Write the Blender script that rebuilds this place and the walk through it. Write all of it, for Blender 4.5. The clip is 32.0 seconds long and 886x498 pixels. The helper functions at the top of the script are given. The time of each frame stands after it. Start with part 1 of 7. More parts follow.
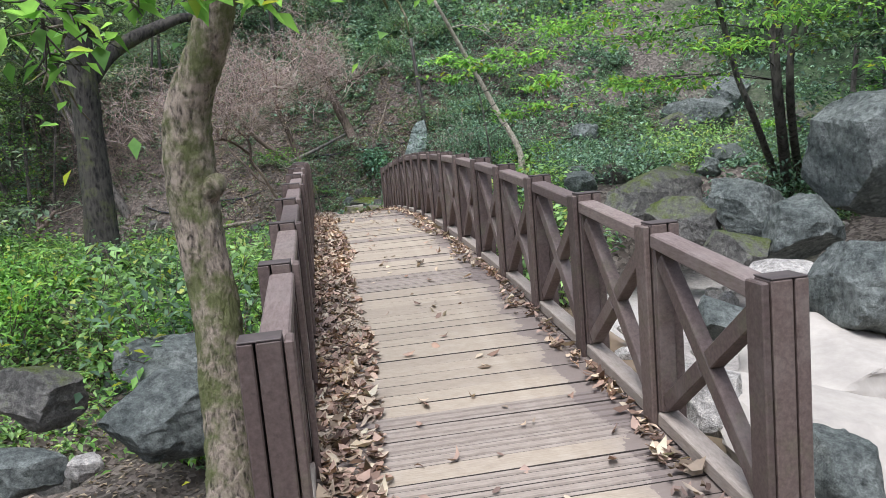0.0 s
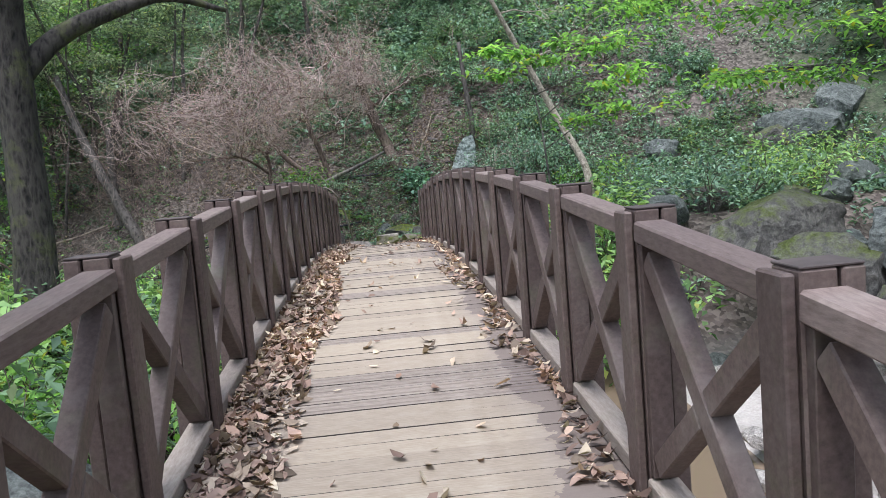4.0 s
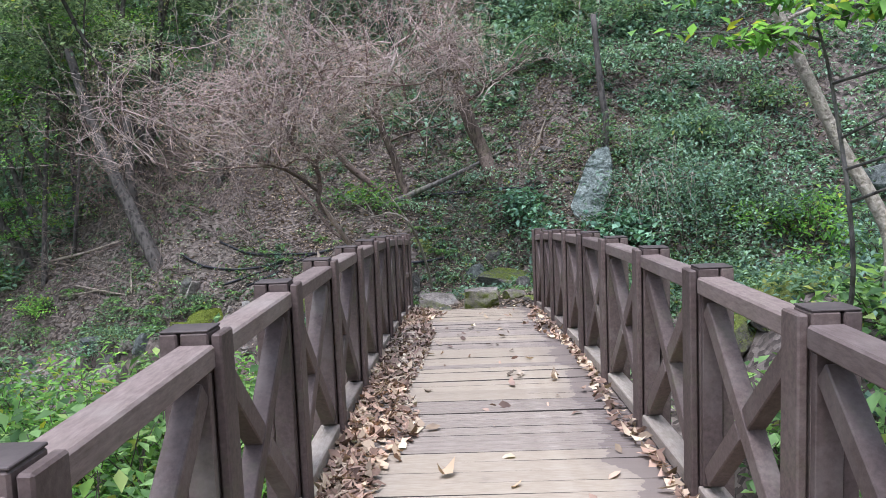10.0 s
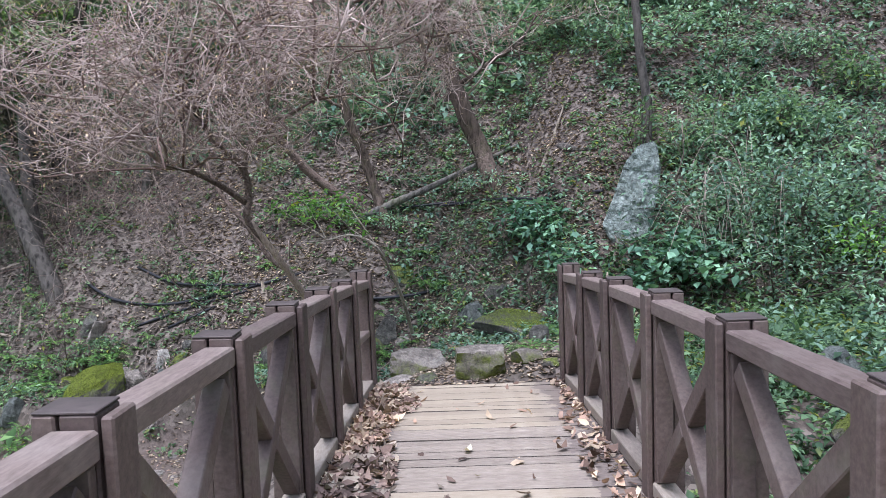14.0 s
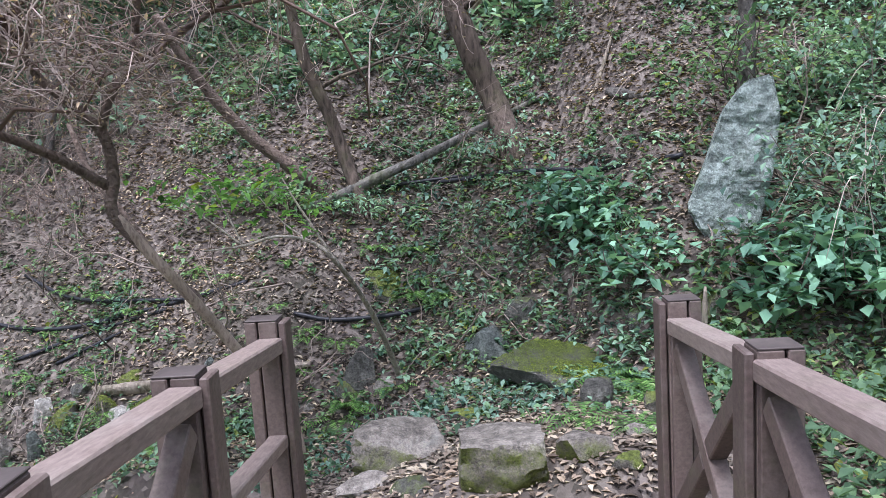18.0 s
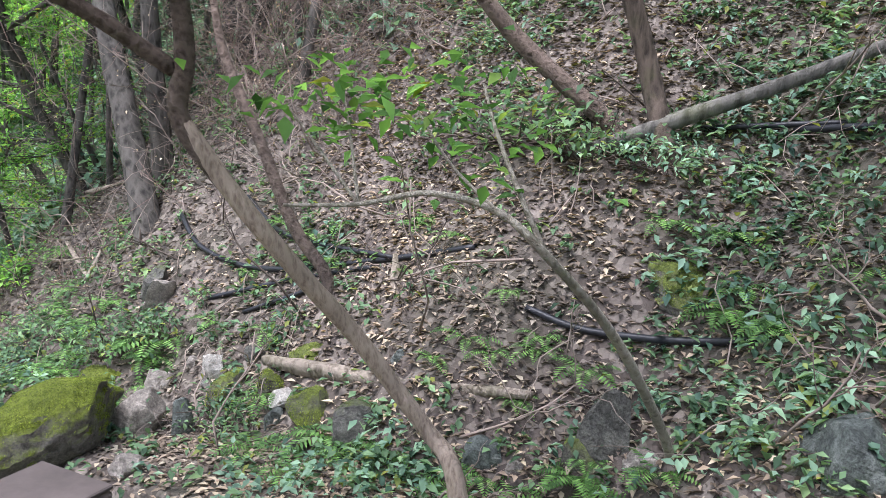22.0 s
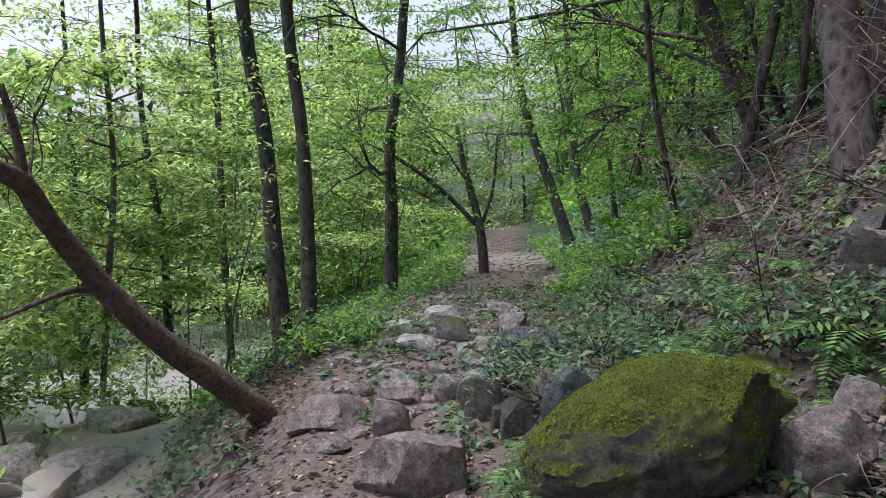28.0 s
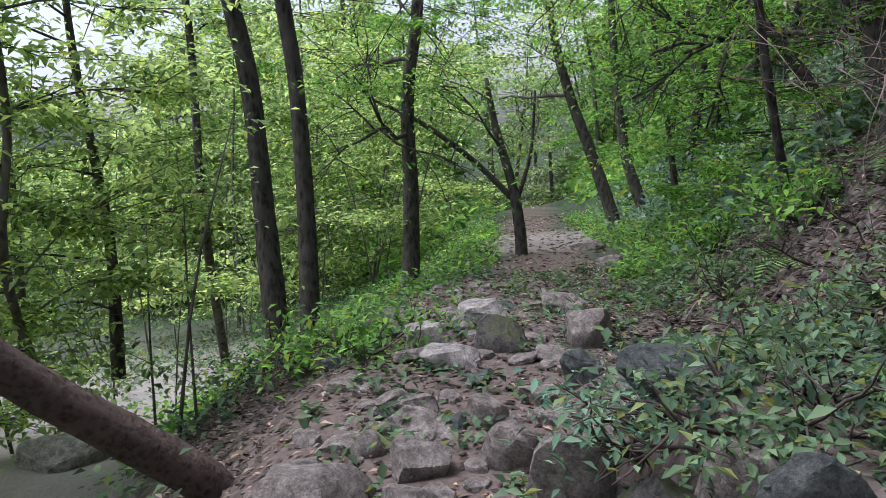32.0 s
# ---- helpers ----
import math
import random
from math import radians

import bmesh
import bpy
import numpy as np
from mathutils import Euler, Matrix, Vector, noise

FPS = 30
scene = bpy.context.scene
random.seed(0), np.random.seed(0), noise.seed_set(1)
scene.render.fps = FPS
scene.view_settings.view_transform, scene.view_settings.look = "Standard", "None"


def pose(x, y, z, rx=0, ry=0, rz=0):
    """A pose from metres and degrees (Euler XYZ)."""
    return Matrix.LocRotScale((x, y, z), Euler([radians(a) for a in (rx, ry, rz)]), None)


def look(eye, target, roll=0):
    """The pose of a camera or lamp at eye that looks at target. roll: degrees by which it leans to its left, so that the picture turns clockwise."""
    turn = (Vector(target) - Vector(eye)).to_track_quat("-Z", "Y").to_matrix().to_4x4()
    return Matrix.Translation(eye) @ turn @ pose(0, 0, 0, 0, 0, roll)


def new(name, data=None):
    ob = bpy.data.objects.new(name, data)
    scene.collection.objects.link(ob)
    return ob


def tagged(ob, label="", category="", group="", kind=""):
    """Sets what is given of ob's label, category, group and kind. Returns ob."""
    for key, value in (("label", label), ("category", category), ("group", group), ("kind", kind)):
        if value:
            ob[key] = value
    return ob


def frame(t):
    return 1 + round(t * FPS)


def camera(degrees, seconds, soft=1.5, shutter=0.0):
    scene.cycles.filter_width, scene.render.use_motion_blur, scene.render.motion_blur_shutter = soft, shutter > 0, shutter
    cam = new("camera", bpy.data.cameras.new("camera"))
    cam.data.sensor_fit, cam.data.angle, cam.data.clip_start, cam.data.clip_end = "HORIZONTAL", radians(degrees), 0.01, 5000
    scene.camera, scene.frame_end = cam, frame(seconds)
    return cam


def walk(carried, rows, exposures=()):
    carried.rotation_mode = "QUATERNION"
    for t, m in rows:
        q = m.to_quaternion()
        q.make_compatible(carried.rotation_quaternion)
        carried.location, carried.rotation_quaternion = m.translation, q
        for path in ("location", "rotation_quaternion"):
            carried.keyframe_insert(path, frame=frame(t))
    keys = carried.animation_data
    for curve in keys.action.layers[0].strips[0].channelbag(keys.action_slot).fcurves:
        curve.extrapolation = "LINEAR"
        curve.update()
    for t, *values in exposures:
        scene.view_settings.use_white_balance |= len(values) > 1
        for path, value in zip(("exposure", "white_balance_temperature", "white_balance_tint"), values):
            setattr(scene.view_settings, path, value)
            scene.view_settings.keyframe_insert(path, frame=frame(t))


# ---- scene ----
# ---- the camera and its walk ----
cam = camera(59.22, 32.0, soft=0.85)
# seconds, place, turn
ROWS = [
    (0.0, -0.731, -2.692, 1.670, 82.06, 4.79, -9.29),
    (0.5, -0.667, -2.316, 1.658, 82.37, 4.16, -11.80),
    (1.0, -0.551, -1.974, 1.652, 82.61, 3.35, -12.23),
    (1.5, -0.506, -1.657, 1.601, 83.02, 1.25, -10.55),
    (2.0, -0.480, -1.247, 1.614, 83.47, 1.63, -10.95),
    (2.5, -0.309, -0.886, 1.546, 84.12, 1.88, -10.96),
    (3.0, -0.211, -0.425, 1.510, 84.66, 2.11, -10.15),
    (3.5, -0.128, 0.009, 1.523, 84.43, 2.48, -7.87),
    (4.0, 0.006, 0.492, 1.536, 84.08, 4.75, -4.89),
    (4.5, -0.040, 0.890, 1.580, 84.68, 3.89, -2.18),
    (6.5, -0.028, 2.810, 1.810, 85.05, 1.37, 0.71),
    (7.0, -0.025, 3.364, 1.811, 84.97, 2.25, 1.12),
    (7.5, -0.028, 3.838, 1.832, 85.31, 1.68, 1.50),
    (8.0, -0.047, 4.321, 1.868, 85.53, 1.22, 1.68),
    (8.5, -0.012, 4.841, 1.875, 85.30, 1.22, 1.70),
    (9.0, -0.076, 5.309, 1.891, 84.74, 0.95, 1.78),
    (9.5, -0.147, 5.768, 1.954, 84.44, 1.58, 1.55),
    (10.0, -0.125, 6.262, 1.982, 84.29, 2.21, 1.25),
    (10.5, -0.127, 6.746, 1.974, 83.85, 1.94, 1.01),
    (11.0, -0.075, 7.230, 1.978, 83.87, 2.21, 0.56),
    (11.5, -0.032, 7.741, 2.016, 83.81, 1.94, 0.30),
    (12.0, -0.040, 8.267, 1.991, 84.13, 1.16, 0.47),
    (12.5, -0.052, 8.707, 1.978, 84.26, 1.36, 0.61),
    (13.0, -0.064, 9.188, 2.006, 84.43, 1.90, 0.82),
    (13.5, -0.110, 9.673, 1.973, 84.67, 2.07, 1.16),
    (14.0, -0.065, 10.108, 1.968, 84.65, 2.09, 0.87),
    (14.5, -0.008, 10.599, 2.003, 84.59, 2.32, 0.59),
    (15.0, -0.028, 11.091, 1.991, 84.66, 1.97, 0.51),
    (15.5, -0.038, 11.504, 1.982, 84.82, 2.66, 0.32),
    (17.5, 0.004, 13.242, 1.914, 84.22, 2.43, 1.05),
    (18.0, 0.015, 13.687, 1.867, 82.69, 3.33, 1.68),
    (18.5, 0.008, 14.080, 1.853, 82.03, 3.91, 1.98),
    (19.0, 0.048, 14.513, 1.846, 82.12, 3.74, 6.04),
    (19.5, 0.042, 14.902, 1.828, 81.30, 3.43, 6.54),
    (20.0, 0.118, 15.306, 1.814, 80.85, 1.70, 10.88),
    (20.5, 0.110, 15.664, 1.782, 80.35, 0.01, 14.80),
    (21.0, 0.069, 16.003, 1.778, 79.80, -0.33, 16.33),
    (21.5, 0.058, 16.376, 1.706, 79.85, -0.20, 22.37),
    (22.0, -0.066, 16.663, 1.652, 79.14, -1.03, 26.94),
    (22.5, -0.252, 16.928, 1.608, 78.22, -1.02, 30.03),
    (23.0, -0.345, 17.153, 1.437, 79.54, 0.02, 33.82),
    (23.5, -0.455, 17.328, 1.386, 80.18, -0.21, 36.60),
    (24.0, -0.676, 17.588, 1.213, 81.26, -1.40, 43.87),
    (24.5, -0.806, 17.764, 1.096, 81.44, 0.26, 57.24),
    (25.0, -0.874, 17.892, 1.075, 81.07, 0.44, 65.20),
    (25.5, -1.083, 17.961, 1.044, 80.53, 0.88, 66.29),
    (27.5, -1.937, 18.361, 0.662, 80.85, 1.68, 71.67),
    (28.0, -2.200, 18.398, 0.592, 80.96, 1.95, 74.05),
    (28.5, -2.459, 18.412, 0.543, 80.45, 2.90, 74.69),
    (29.0, -2.719, 18.474, 0.445, 80.22, 3.66, 74.85),
    (29.5, -3.012, 18.476, 0.332, 80.09, 3.81, 74.99),
    (30.0, -3.310, 18.534, 0.286, 79.92, 4.49, 74.75),
    (30.5, -3.604, 18.623, 0.303, 79.13, 3.83, 74.81),
    (31.0, -3.865, 18.667, 0.238, 79.17, 3.50, 74.81),
    (31.5, -4.180, 18.797, 0.172, 79.21, 3.35, 74.75),
    (32.0, -4.524, 18.893, 0.124, 79.87, 3.25, 75.40),
]
walk(cam, [(t, pose(x, y, z, rx, ry, rz)) for t, x, y, z, rx, ry, rz in ROWS], [(0.0, 0.85, 5800, 13), (7.0, 0.95, 5600, 15), (14.0, 1.05, 5500, 18), (18.0, 1.3, 5550, 18), (22.0, 1.6, 5750, 16), (23.0, 1.6, 5800, 15), (25.0, 0.7, 5850, 13), (28.0, 0.5, 5700, 23), (32.0, 0.5, 5700, 23)])
# the line of the handrails: crest, curve and peak, and their height above the deck
CREST, CURVE, PEAK, RAIL_H, BANK = 1.514, 0.00722, 8.08, 1.059, -0.138

# ---- world, sun and light ----
world = bpy.data.worlds.new("overcast_sky")
scene.world = world
world.use_nodes = True
wn = world.node_tree
sky = wn.nodes.new("ShaderNodeTexSky")
sky.sky_type, sky.sun_disc = "NISHITA", False
sky.sun_elevation, sky.sun_rotation = radians(64), radians(210)
sky.dust_density, sky.air_density = 2.0, 1.0
hazy = wn.nodes.new("ShaderNodeHueSaturation")
hazy.inputs["Saturation"].default_value = 0.4
wn.links.new(sky.outputs[0], hazy.inputs["Color"])
wn.links.new(hazy.outputs[0], wn.nodes["Background"].inputs[0])
wn.nodes["Background"].inputs[1].default_value = 0.14
sun = new("sun", bpy.data.lights.new("sun", "SUN"))
sun.data.energy, sun.data.angle, sun.data.color = 2.5, radians(30), (1.0, 0.96, 0.9)
sun.matrix_world = look((0, 0, 20), (2.5, 7, 0))

# ---- materials ----


def shader(name, rough=0.8):
    m = bpy.data.materials.new(name)
    m.use_nodes = True
    t = m.node_tree
    b = t.nodes["Principled BSDF"]
    b.inputs["Roughness"].default_value = rough
    if "Specular IOR Level" in b.inputs:
        b.inputs["Specular IOR Level"].default_value = 0.3
    return m, t, b


def node(t, kind, **values):
    n = t.nodes.new(kind)
    for k, v in values.items():
        n.inputs[k.replace("_", " ")].default_value = v
    return n


def coords(t, scale=(1, 1, 1), obj=True):
    c = t.nodes.new("ShaderNodeTexCoord")
    mp = node(t, "ShaderNodeMapping")
    mp.inputs["Scale"].default_value = scale
    t.links.new(c.outputs["Object" if obj else "Generated"], mp.inputs["Vector"])
    return mp.outputs[0]


def noise_tex(t, vec, scale, detail=5.0, rough=0.6):
    n = node(t, "ShaderNodeTexNoise", Scale=scale, Detail=detail, Roughness=rough)
    t.links.new(vec, n.inputs["Vector"])
    return n.outputs["Fac"]


def ramp(t, fac, stops):
    r = t.nodes.new("ShaderNodeValToRGB")
    while len(r.color_ramp.elements) < len(stops):
        r.color_ramp.elements.new(0.5)
    for e, (p, c) in zip(r.color_ramp.elements, stops):
        e.position, e.color = p, (*c, 1) if len(c) == 3 else (c[0], c[0], c[0], 1)
    t.links.new(fac, r.inputs[0])
    return r.outputs[0]


def blend(t, fac, a, b, mode="MIX"):
    x = t.nodes.new("ShaderNodeMix")
    x.data_type, x.blend_type = "RGBA", mode
    for src, i in ((fac, 0), (a, 6), (b, 7)):
        if hasattr(src, "is_linked"):
            t.links.new(src, x.inputs[i])
        elif i == 0:
            x.inputs[0].default_value = src
        else:
            x.inputs[i].default_value = (*src, 1)
    return x.outputs[2]


def relief(t, b, height, strength=0.5, dist=0.02):
    n = node(t, "ShaderNodeBump", Strength=strength, Distance=dist)
    t.links.new(height, n.inputs["Height"])
    t.links.new(n.outputs[0], b.inputs["Normal"])


def timber(name, dark, light, along=(3, 3, 3), moss=0.0, worn=(0.36, 0.33, 0.30), wear=0.35, tint=0.75):
    """Stained or weathered timber: grain, weathering, some green growth, a tint of its own for each piece."""
    m, t, b = shader(name, 0.62)
    v = coords(t, along)
    grain = noise_tex(t, v, 9, 8, 0.7)
    c = ramp(t, grain, ((0.3, dark), (0.7, light)))
    patch = noise_tex(t, coords(t), 2.3, 6, 0.65)
    c = blend(t, ramp(t, patch, ((0.5, (0.0,)), (0.72, (wear,)))), c, worn)
    oi = t.nodes.new("ShaderNodeObjectInfo")
    c = blend(t, tint, c, ramp(t, oi.outputs["Random"], ((0.0, (0.55, 0.51, 0.49)), (0.5, (0.9, 0.86, 0.82)), (1.0, (1.1, 1.07, 1.0)))), "MULTIPLY")
    if moss:
        g = noise_tex(t, coords(t), 4.1, 5, 0.7)
        c = blend(t, ramp(t, g, ((0.52, (0.0,)), (0.75, (moss,)))), c, (0.13, 0.15, 0.07))
    t.links.new(c, b.inputs["Base Color"])
    relief(t, b, grain, 0.25, 0.004)
    return m


def stone_mat(name, dark, light, moss=0.0, lichen=0.3, mosscol=(0.10, 0.13, 0.025), upward=0.32):
    m, t, b = shader(name, 0.85)
    v = coords(t)
    big, fine = noise_tex(t, v, 1.7, 6, 0.65), noise_tex(t, v, 14, 8, 0.75)
    c = ramp(t, big, ((0.3, dark), (0.7, light)))
    c = blend(t, 0.8, c, ramp(t, fine, ((0.34, (0.25, 0.24, 0.23)), (0.62, (1.3, 1.27, 1.22)))), "MULTIPLY")
    c = blend(t, 0.6, c, ramp(t, noise_tex(t, v, 75, 4, 0.8), ((0.36, (0.35, 0.35, 0.35)), (0.64, (1.35, 1.35, 1.35)))), "MULTIPLY")
    l = noise_tex(t, v, 5.5, 6, 0.8)
    c = blend(t, ramp(t, l, ((0.56, (0.0,)), (0.66, (lichen,)))), c, (0.42, 0.44, 0.40))
    h = fine
    if moss:
        geo = t.nodes.new("ShaderNodeNewGeometry")
        sp = t.nodes.new("ShaderNodeSeparateXYZ")
        t.links.new(geo.outputs["Normal"], sp.inputs[0])
        ad = node(t, "ShaderNodeMath")
        ad.operation = "MULTIPLY_ADD"
        t.links.new(sp.outputs[2], ad.inputs[0])
        ad.inputs[1].default_value = upward
        t.links.new(noise_tex(t, v, 3.4, 9, 0.78), ad.inputs[2])
        mf = ramp(t, ad.outputs[0], ((0.94 - 0.32 * moss, (0.0,)), (1.12 - 0.32 * moss, (1.0,))))
        pile = noise_tex(t, v, 22, 9, 0.85)
        tone = ramp(t, pile, ((0.34, tuple(x * 0.22 for x in mosscol)), (0.66, tuple(x * 1.75 for x in mosscol))))
        h = blend(t, mf, h, pile)
        c = blend(t, mf, c, tone)
    t.links.new(c, b.inputs["Base Color"])
    relief(t, b, blend(t, 0.35, h, big), 1.0, 0.07)
    return m


def leaf_mat(name, dark, light, glow=0.35, rough=0.7, extra=None):
    """Leaves: each one has its own tone, light shines through the blade."""
    m, t, b = shader(name, rough)
    geo = t.nodes.new("ShaderNodeNewGeometry")
    stops = [(0.0, tuple(v * 0.55 for v in dark)), (0.45, tuple((a + 0.85 * b) / 2 for a, b in zip(dark, light))), (0.88, tuple(min(0.8, v * 1.12) for v in light))] + ([(0.97, extra)] if extra else [])
    c = ramp(t, geo.outputs["Random Per Island"], stops)
    patch = noise_tex(t, coords(t), 0.6, 3, 0.6)
    c = blend(t, 0.7, c, ramp(t, patch, ((0.35, (0.55, 0.6, 0.58)), (0.65, (1.35, 1.3, 1.05)))), "MULTIPLY")
    clump = noise_tex(t, coords(t), 4.0, 3, 0.6)
    c = blend(t, 0.6, c, ramp(t, clump, ((0.38, (0.6, 0.62, 0.64)), (0.6, (1.35, 1.32, 1.22)))), "MULTIPLY")
    t.links.new(c, b.inputs["Base Color"])
    tr = t.nodes.new("ShaderNodeBsdfTranslucent")
    bright = blend(t, 1.0, c, (1.3, 1.3, 0.8), "MULTIPLY")
    t.links.new(bright, tr.inputs[0])
    mx = t.nodes.new("ShaderNodeMixShader")
    mx.inputs[0].default_value = glow
    t.links.new(b.outputs[0], mx.inputs[1])
    t.links.new(tr.outputs[0], mx.inputs[2])
    t.links.new(mx.outputs[0], t.nodes["Material Output"].inputs[0])
    return m


def bark_mat(name, dark, light, moss=0.0, scale=9, stretch=0.25, bare=0.5, deep=0.045):
    m, t, b = shader(name, 0.9)
    v = coords(t, (1, 1, stretch))
    vo = node(t, "ShaderNodeTexVoronoi", Scale=scale * 1.6)
    wob = node(t, "ShaderNodeVectorMath")
    wob.operation = "ADD"
    nz = node(t, "ShaderNodeTexNoise", Scale=scale, Detail=5)
    t.links.new(v, nz.inputs["Vector"])
    t.links.new(v, wob.inputs[0])
    sc = node(t, "ShaderNodeVectorMath")
    sc.operation = "SCALE"
    sc.inputs["Scale"].default_value = 0.12
    t.links.new(nz.outputs["Color"], sc.inputs[0])
    t.links.new(sc.outputs[0], wob.inputs[1])
    t.links.new(wob.outputs[0], vo.inputs["Vector"])
    f = noise_tex(t, v, scale * 2.2, 8, 0.75)
    h = blend(t, 0.62, vo.outputs["Distance"], f)
    c = ramp(t, h, ((0.32, dark), (0.56, light)))
    c = blend(t, 0.6, c, ramp(t, noise_tex(t, coords(t), 2.1, 5, 0.6), ((0.35, (0.55, 0.55, 0.55)), (0.65, (1.2, 1.2, 1.2)))), "MULTIPLY")
    if moss:
        g = noise_tex(t, coords(t), 3.0, 6, 0.7)
        c = blend(t, ramp(t, g, ((bare, (0.0,)), (bare + 0.14, (moss,)))), c, (0.12, 0.135, 0.045))
    t.links.new(c, b.inputs["Base Color"])
    relief(t, b, h, 1.0, deep)
    return m


def ground_mat():
    """Forest soil under dry leaves, trodden paler along the path, sand and gravel in the stream bed."""
    m, t, b = shader("forest_soil", 0.95)
    v = coords(t)
    big, mid, fine = noise_tex(t, v, 0.5, 5), noise_tex(t, v, 5, 7, 0.7), noise_tex(t, v, 32, 6, 0.75)
    c = ramp(t, mid, ((0.3, (0.03, 0.025, 0.021)), (0.55, (0.08, 0.066, 0.056)), (0.75, (0.16, 0.133, 0.114))))
    vo = node(t, "ShaderNodeTexVoronoi", Scale=17.0)
    t.links.new(v, vo.inputs["Vector"])
    sep = t.nodes.new("ShaderNodeSeparateColor")
    t.links.new(vo.outputs["Color"], sep.inputs[0])
    litter = ramp(t, sep.outputs[0], ((0.0, (0.03, 0.023, 0.02)), (0.45, (0.11, 0.086, 0.074)), (0.9, (0.27, 0.228, 0.195))))
    c = blend(t, 0.55, c, litter)
    c = blend(t, ramp(t, big, ((0.5, (0.0,)), (0.7, (0.35,)))), c, (0.05, 0.065, 0.03))
    at = t.nodes.new("ShaderNodeAttribute")
    at.attribute_name = "zone"
    sp = t.nodes.new("ShaderNodeSeparateColor")
    t.links.new(at.outputs["Color"], sp.inputs[0])
    green = ramp(t, mid, ((0.35, (0.022, 0.032, 0.018)), (0.7, (0.08, 0.12, 0.055))))
    c = blend(t, sp.outputs[2], c, green)
    trod = ramp(t, fine, ((0.3, (0.085, 0.064, 0.053)), (0.7, (0.21, 0.165, 0.14))))
    c = blend(t, sp.outputs[0], c, trod)
    sand = ramp(t, fine, ((0.3, (0.36, 0.33, 0.30)), (0.7, (0.56, 0.52, 0.47))))
    c = blend(t, sp.outputs[1], c, sand)
    t.links.new(c, b.inputs["Base Color"])
    relief(t, b, blend(t, 0.5, fine, vo.outputs["Distance"]), 0.7, 0.03)
    return m


def plain_mat(name, colour, rough, metal=0.0, var=0.25, scale=8):
    m, t, b = shader(name, rough)
    b.inputs["Metallic"].default_value = metal
    n = noise_tex(t, coords(t), scale, 5, 0.7)
    c = ramp(t, n, ((0.3, tuple(x * (1 - var) for x in colour)), (0.7, tuple(min(1, x * (1 + var)) for x in colour))))
    t.links.new(c, b.inputs["Base Color"])
    relief(t, b, n, 0.2, 0.004)
    return m


SOIL = ground_mat()
def deck_mat(name, dark, light, worn, wear):
    """Deck timber, darker and browner towards both ends of the boards."""
    m = timber(name, dark, light, (1.2, 14, 14), wear=wear, worn=worn, tint=0.32)
    t = m.node_tree
    b = t.nodes["Principled BSDF"]
    c = b.inputs["Base Color"].links[0].from_socket
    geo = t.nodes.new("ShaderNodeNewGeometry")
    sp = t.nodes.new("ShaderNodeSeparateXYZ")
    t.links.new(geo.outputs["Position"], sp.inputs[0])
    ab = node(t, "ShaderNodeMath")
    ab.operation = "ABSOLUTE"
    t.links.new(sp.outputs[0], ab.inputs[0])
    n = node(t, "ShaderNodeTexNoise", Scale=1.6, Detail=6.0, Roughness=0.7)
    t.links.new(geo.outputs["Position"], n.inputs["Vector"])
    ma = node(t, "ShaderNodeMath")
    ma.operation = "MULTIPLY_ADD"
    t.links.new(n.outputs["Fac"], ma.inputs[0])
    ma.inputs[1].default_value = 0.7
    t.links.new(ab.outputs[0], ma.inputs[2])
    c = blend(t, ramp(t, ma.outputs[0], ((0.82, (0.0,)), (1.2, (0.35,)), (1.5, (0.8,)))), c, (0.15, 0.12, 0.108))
    scuff = node(t, "ShaderNodeTexNoise", Scale=7.0, Detail=8.0, Roughness=0.75)
    t.links.new(geo.outputs["Position"], scuff.inputs["Vector"])
    c = blend(t, ramp(t, scuff.outputs["Fac"], ((0.58, (0.0,)), (0.7, (0.35,)))), c, (0.2, 0.17, 0.15))
    t.links.new(c, b.inputs["Base Color"])
    return m


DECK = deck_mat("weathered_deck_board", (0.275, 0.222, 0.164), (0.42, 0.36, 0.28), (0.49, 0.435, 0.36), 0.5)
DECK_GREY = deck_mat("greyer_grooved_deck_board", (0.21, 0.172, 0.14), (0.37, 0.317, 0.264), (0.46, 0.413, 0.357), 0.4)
JOINT = plain_mat("dark_board_edge", (0.05, 0.042, 0.036), 0.9)
STAIN = timber("brown_stained_timber", (0.085, 0.062, 0.056), (0.165, 0.125, 0.112), (5, 5, 5), moss=0.35)
RAIL = timber("worn_brown_handrail", (0.13, 0.097, 0.088), (0.26, 0.208, 0.19), (8, 1.5, 8), moss=0.15)
# bottom rail: the light on its top is put into the pale colour
KERB = timber("light_paled_worn_kerb", (0.24, 0.20, 0.17), (0.42, 0.37, 0.32), (8, 1.5, 8), moss=0.3)
CAP = plain_mat("dark_post_cap", (0.075, 0.06, 0.055), 0.6, var=0.35)
IRON = plain_mat("dark_steel", (0.05, 0.047, 0.045), 0.6, 0.3)
GREY_ROCK = stone_mat("grey_stream_rock", (0.075, 0.09, 0.085), (0.215, 0.235, 0.22), lichen=0.4)
PALE_ROCK = stone_mat("pale_granite", (0.40, 0.38, 0.35), (0.60, 0.57, 0.53), lichen=0.3)
SLAB = plain_mat("smooth_water_worn_rock", (0.37, 0.335, 0.29), 0.75, var=0.2, scale=2.2)
PATH_ROCK = stone_mat("worn_path_stone", (0.25, 0.222, 0.197), (0.43, 0.388, 0.35), lichen=0.2)
MOSS_ROCK = stone_mat("mossy_rock", (0.10, 0.095, 0.085), (0.26, 0.24, 0.21), moss=1.25, lichen=0.25, mosscol=(0.155, 0.185, 0.04))
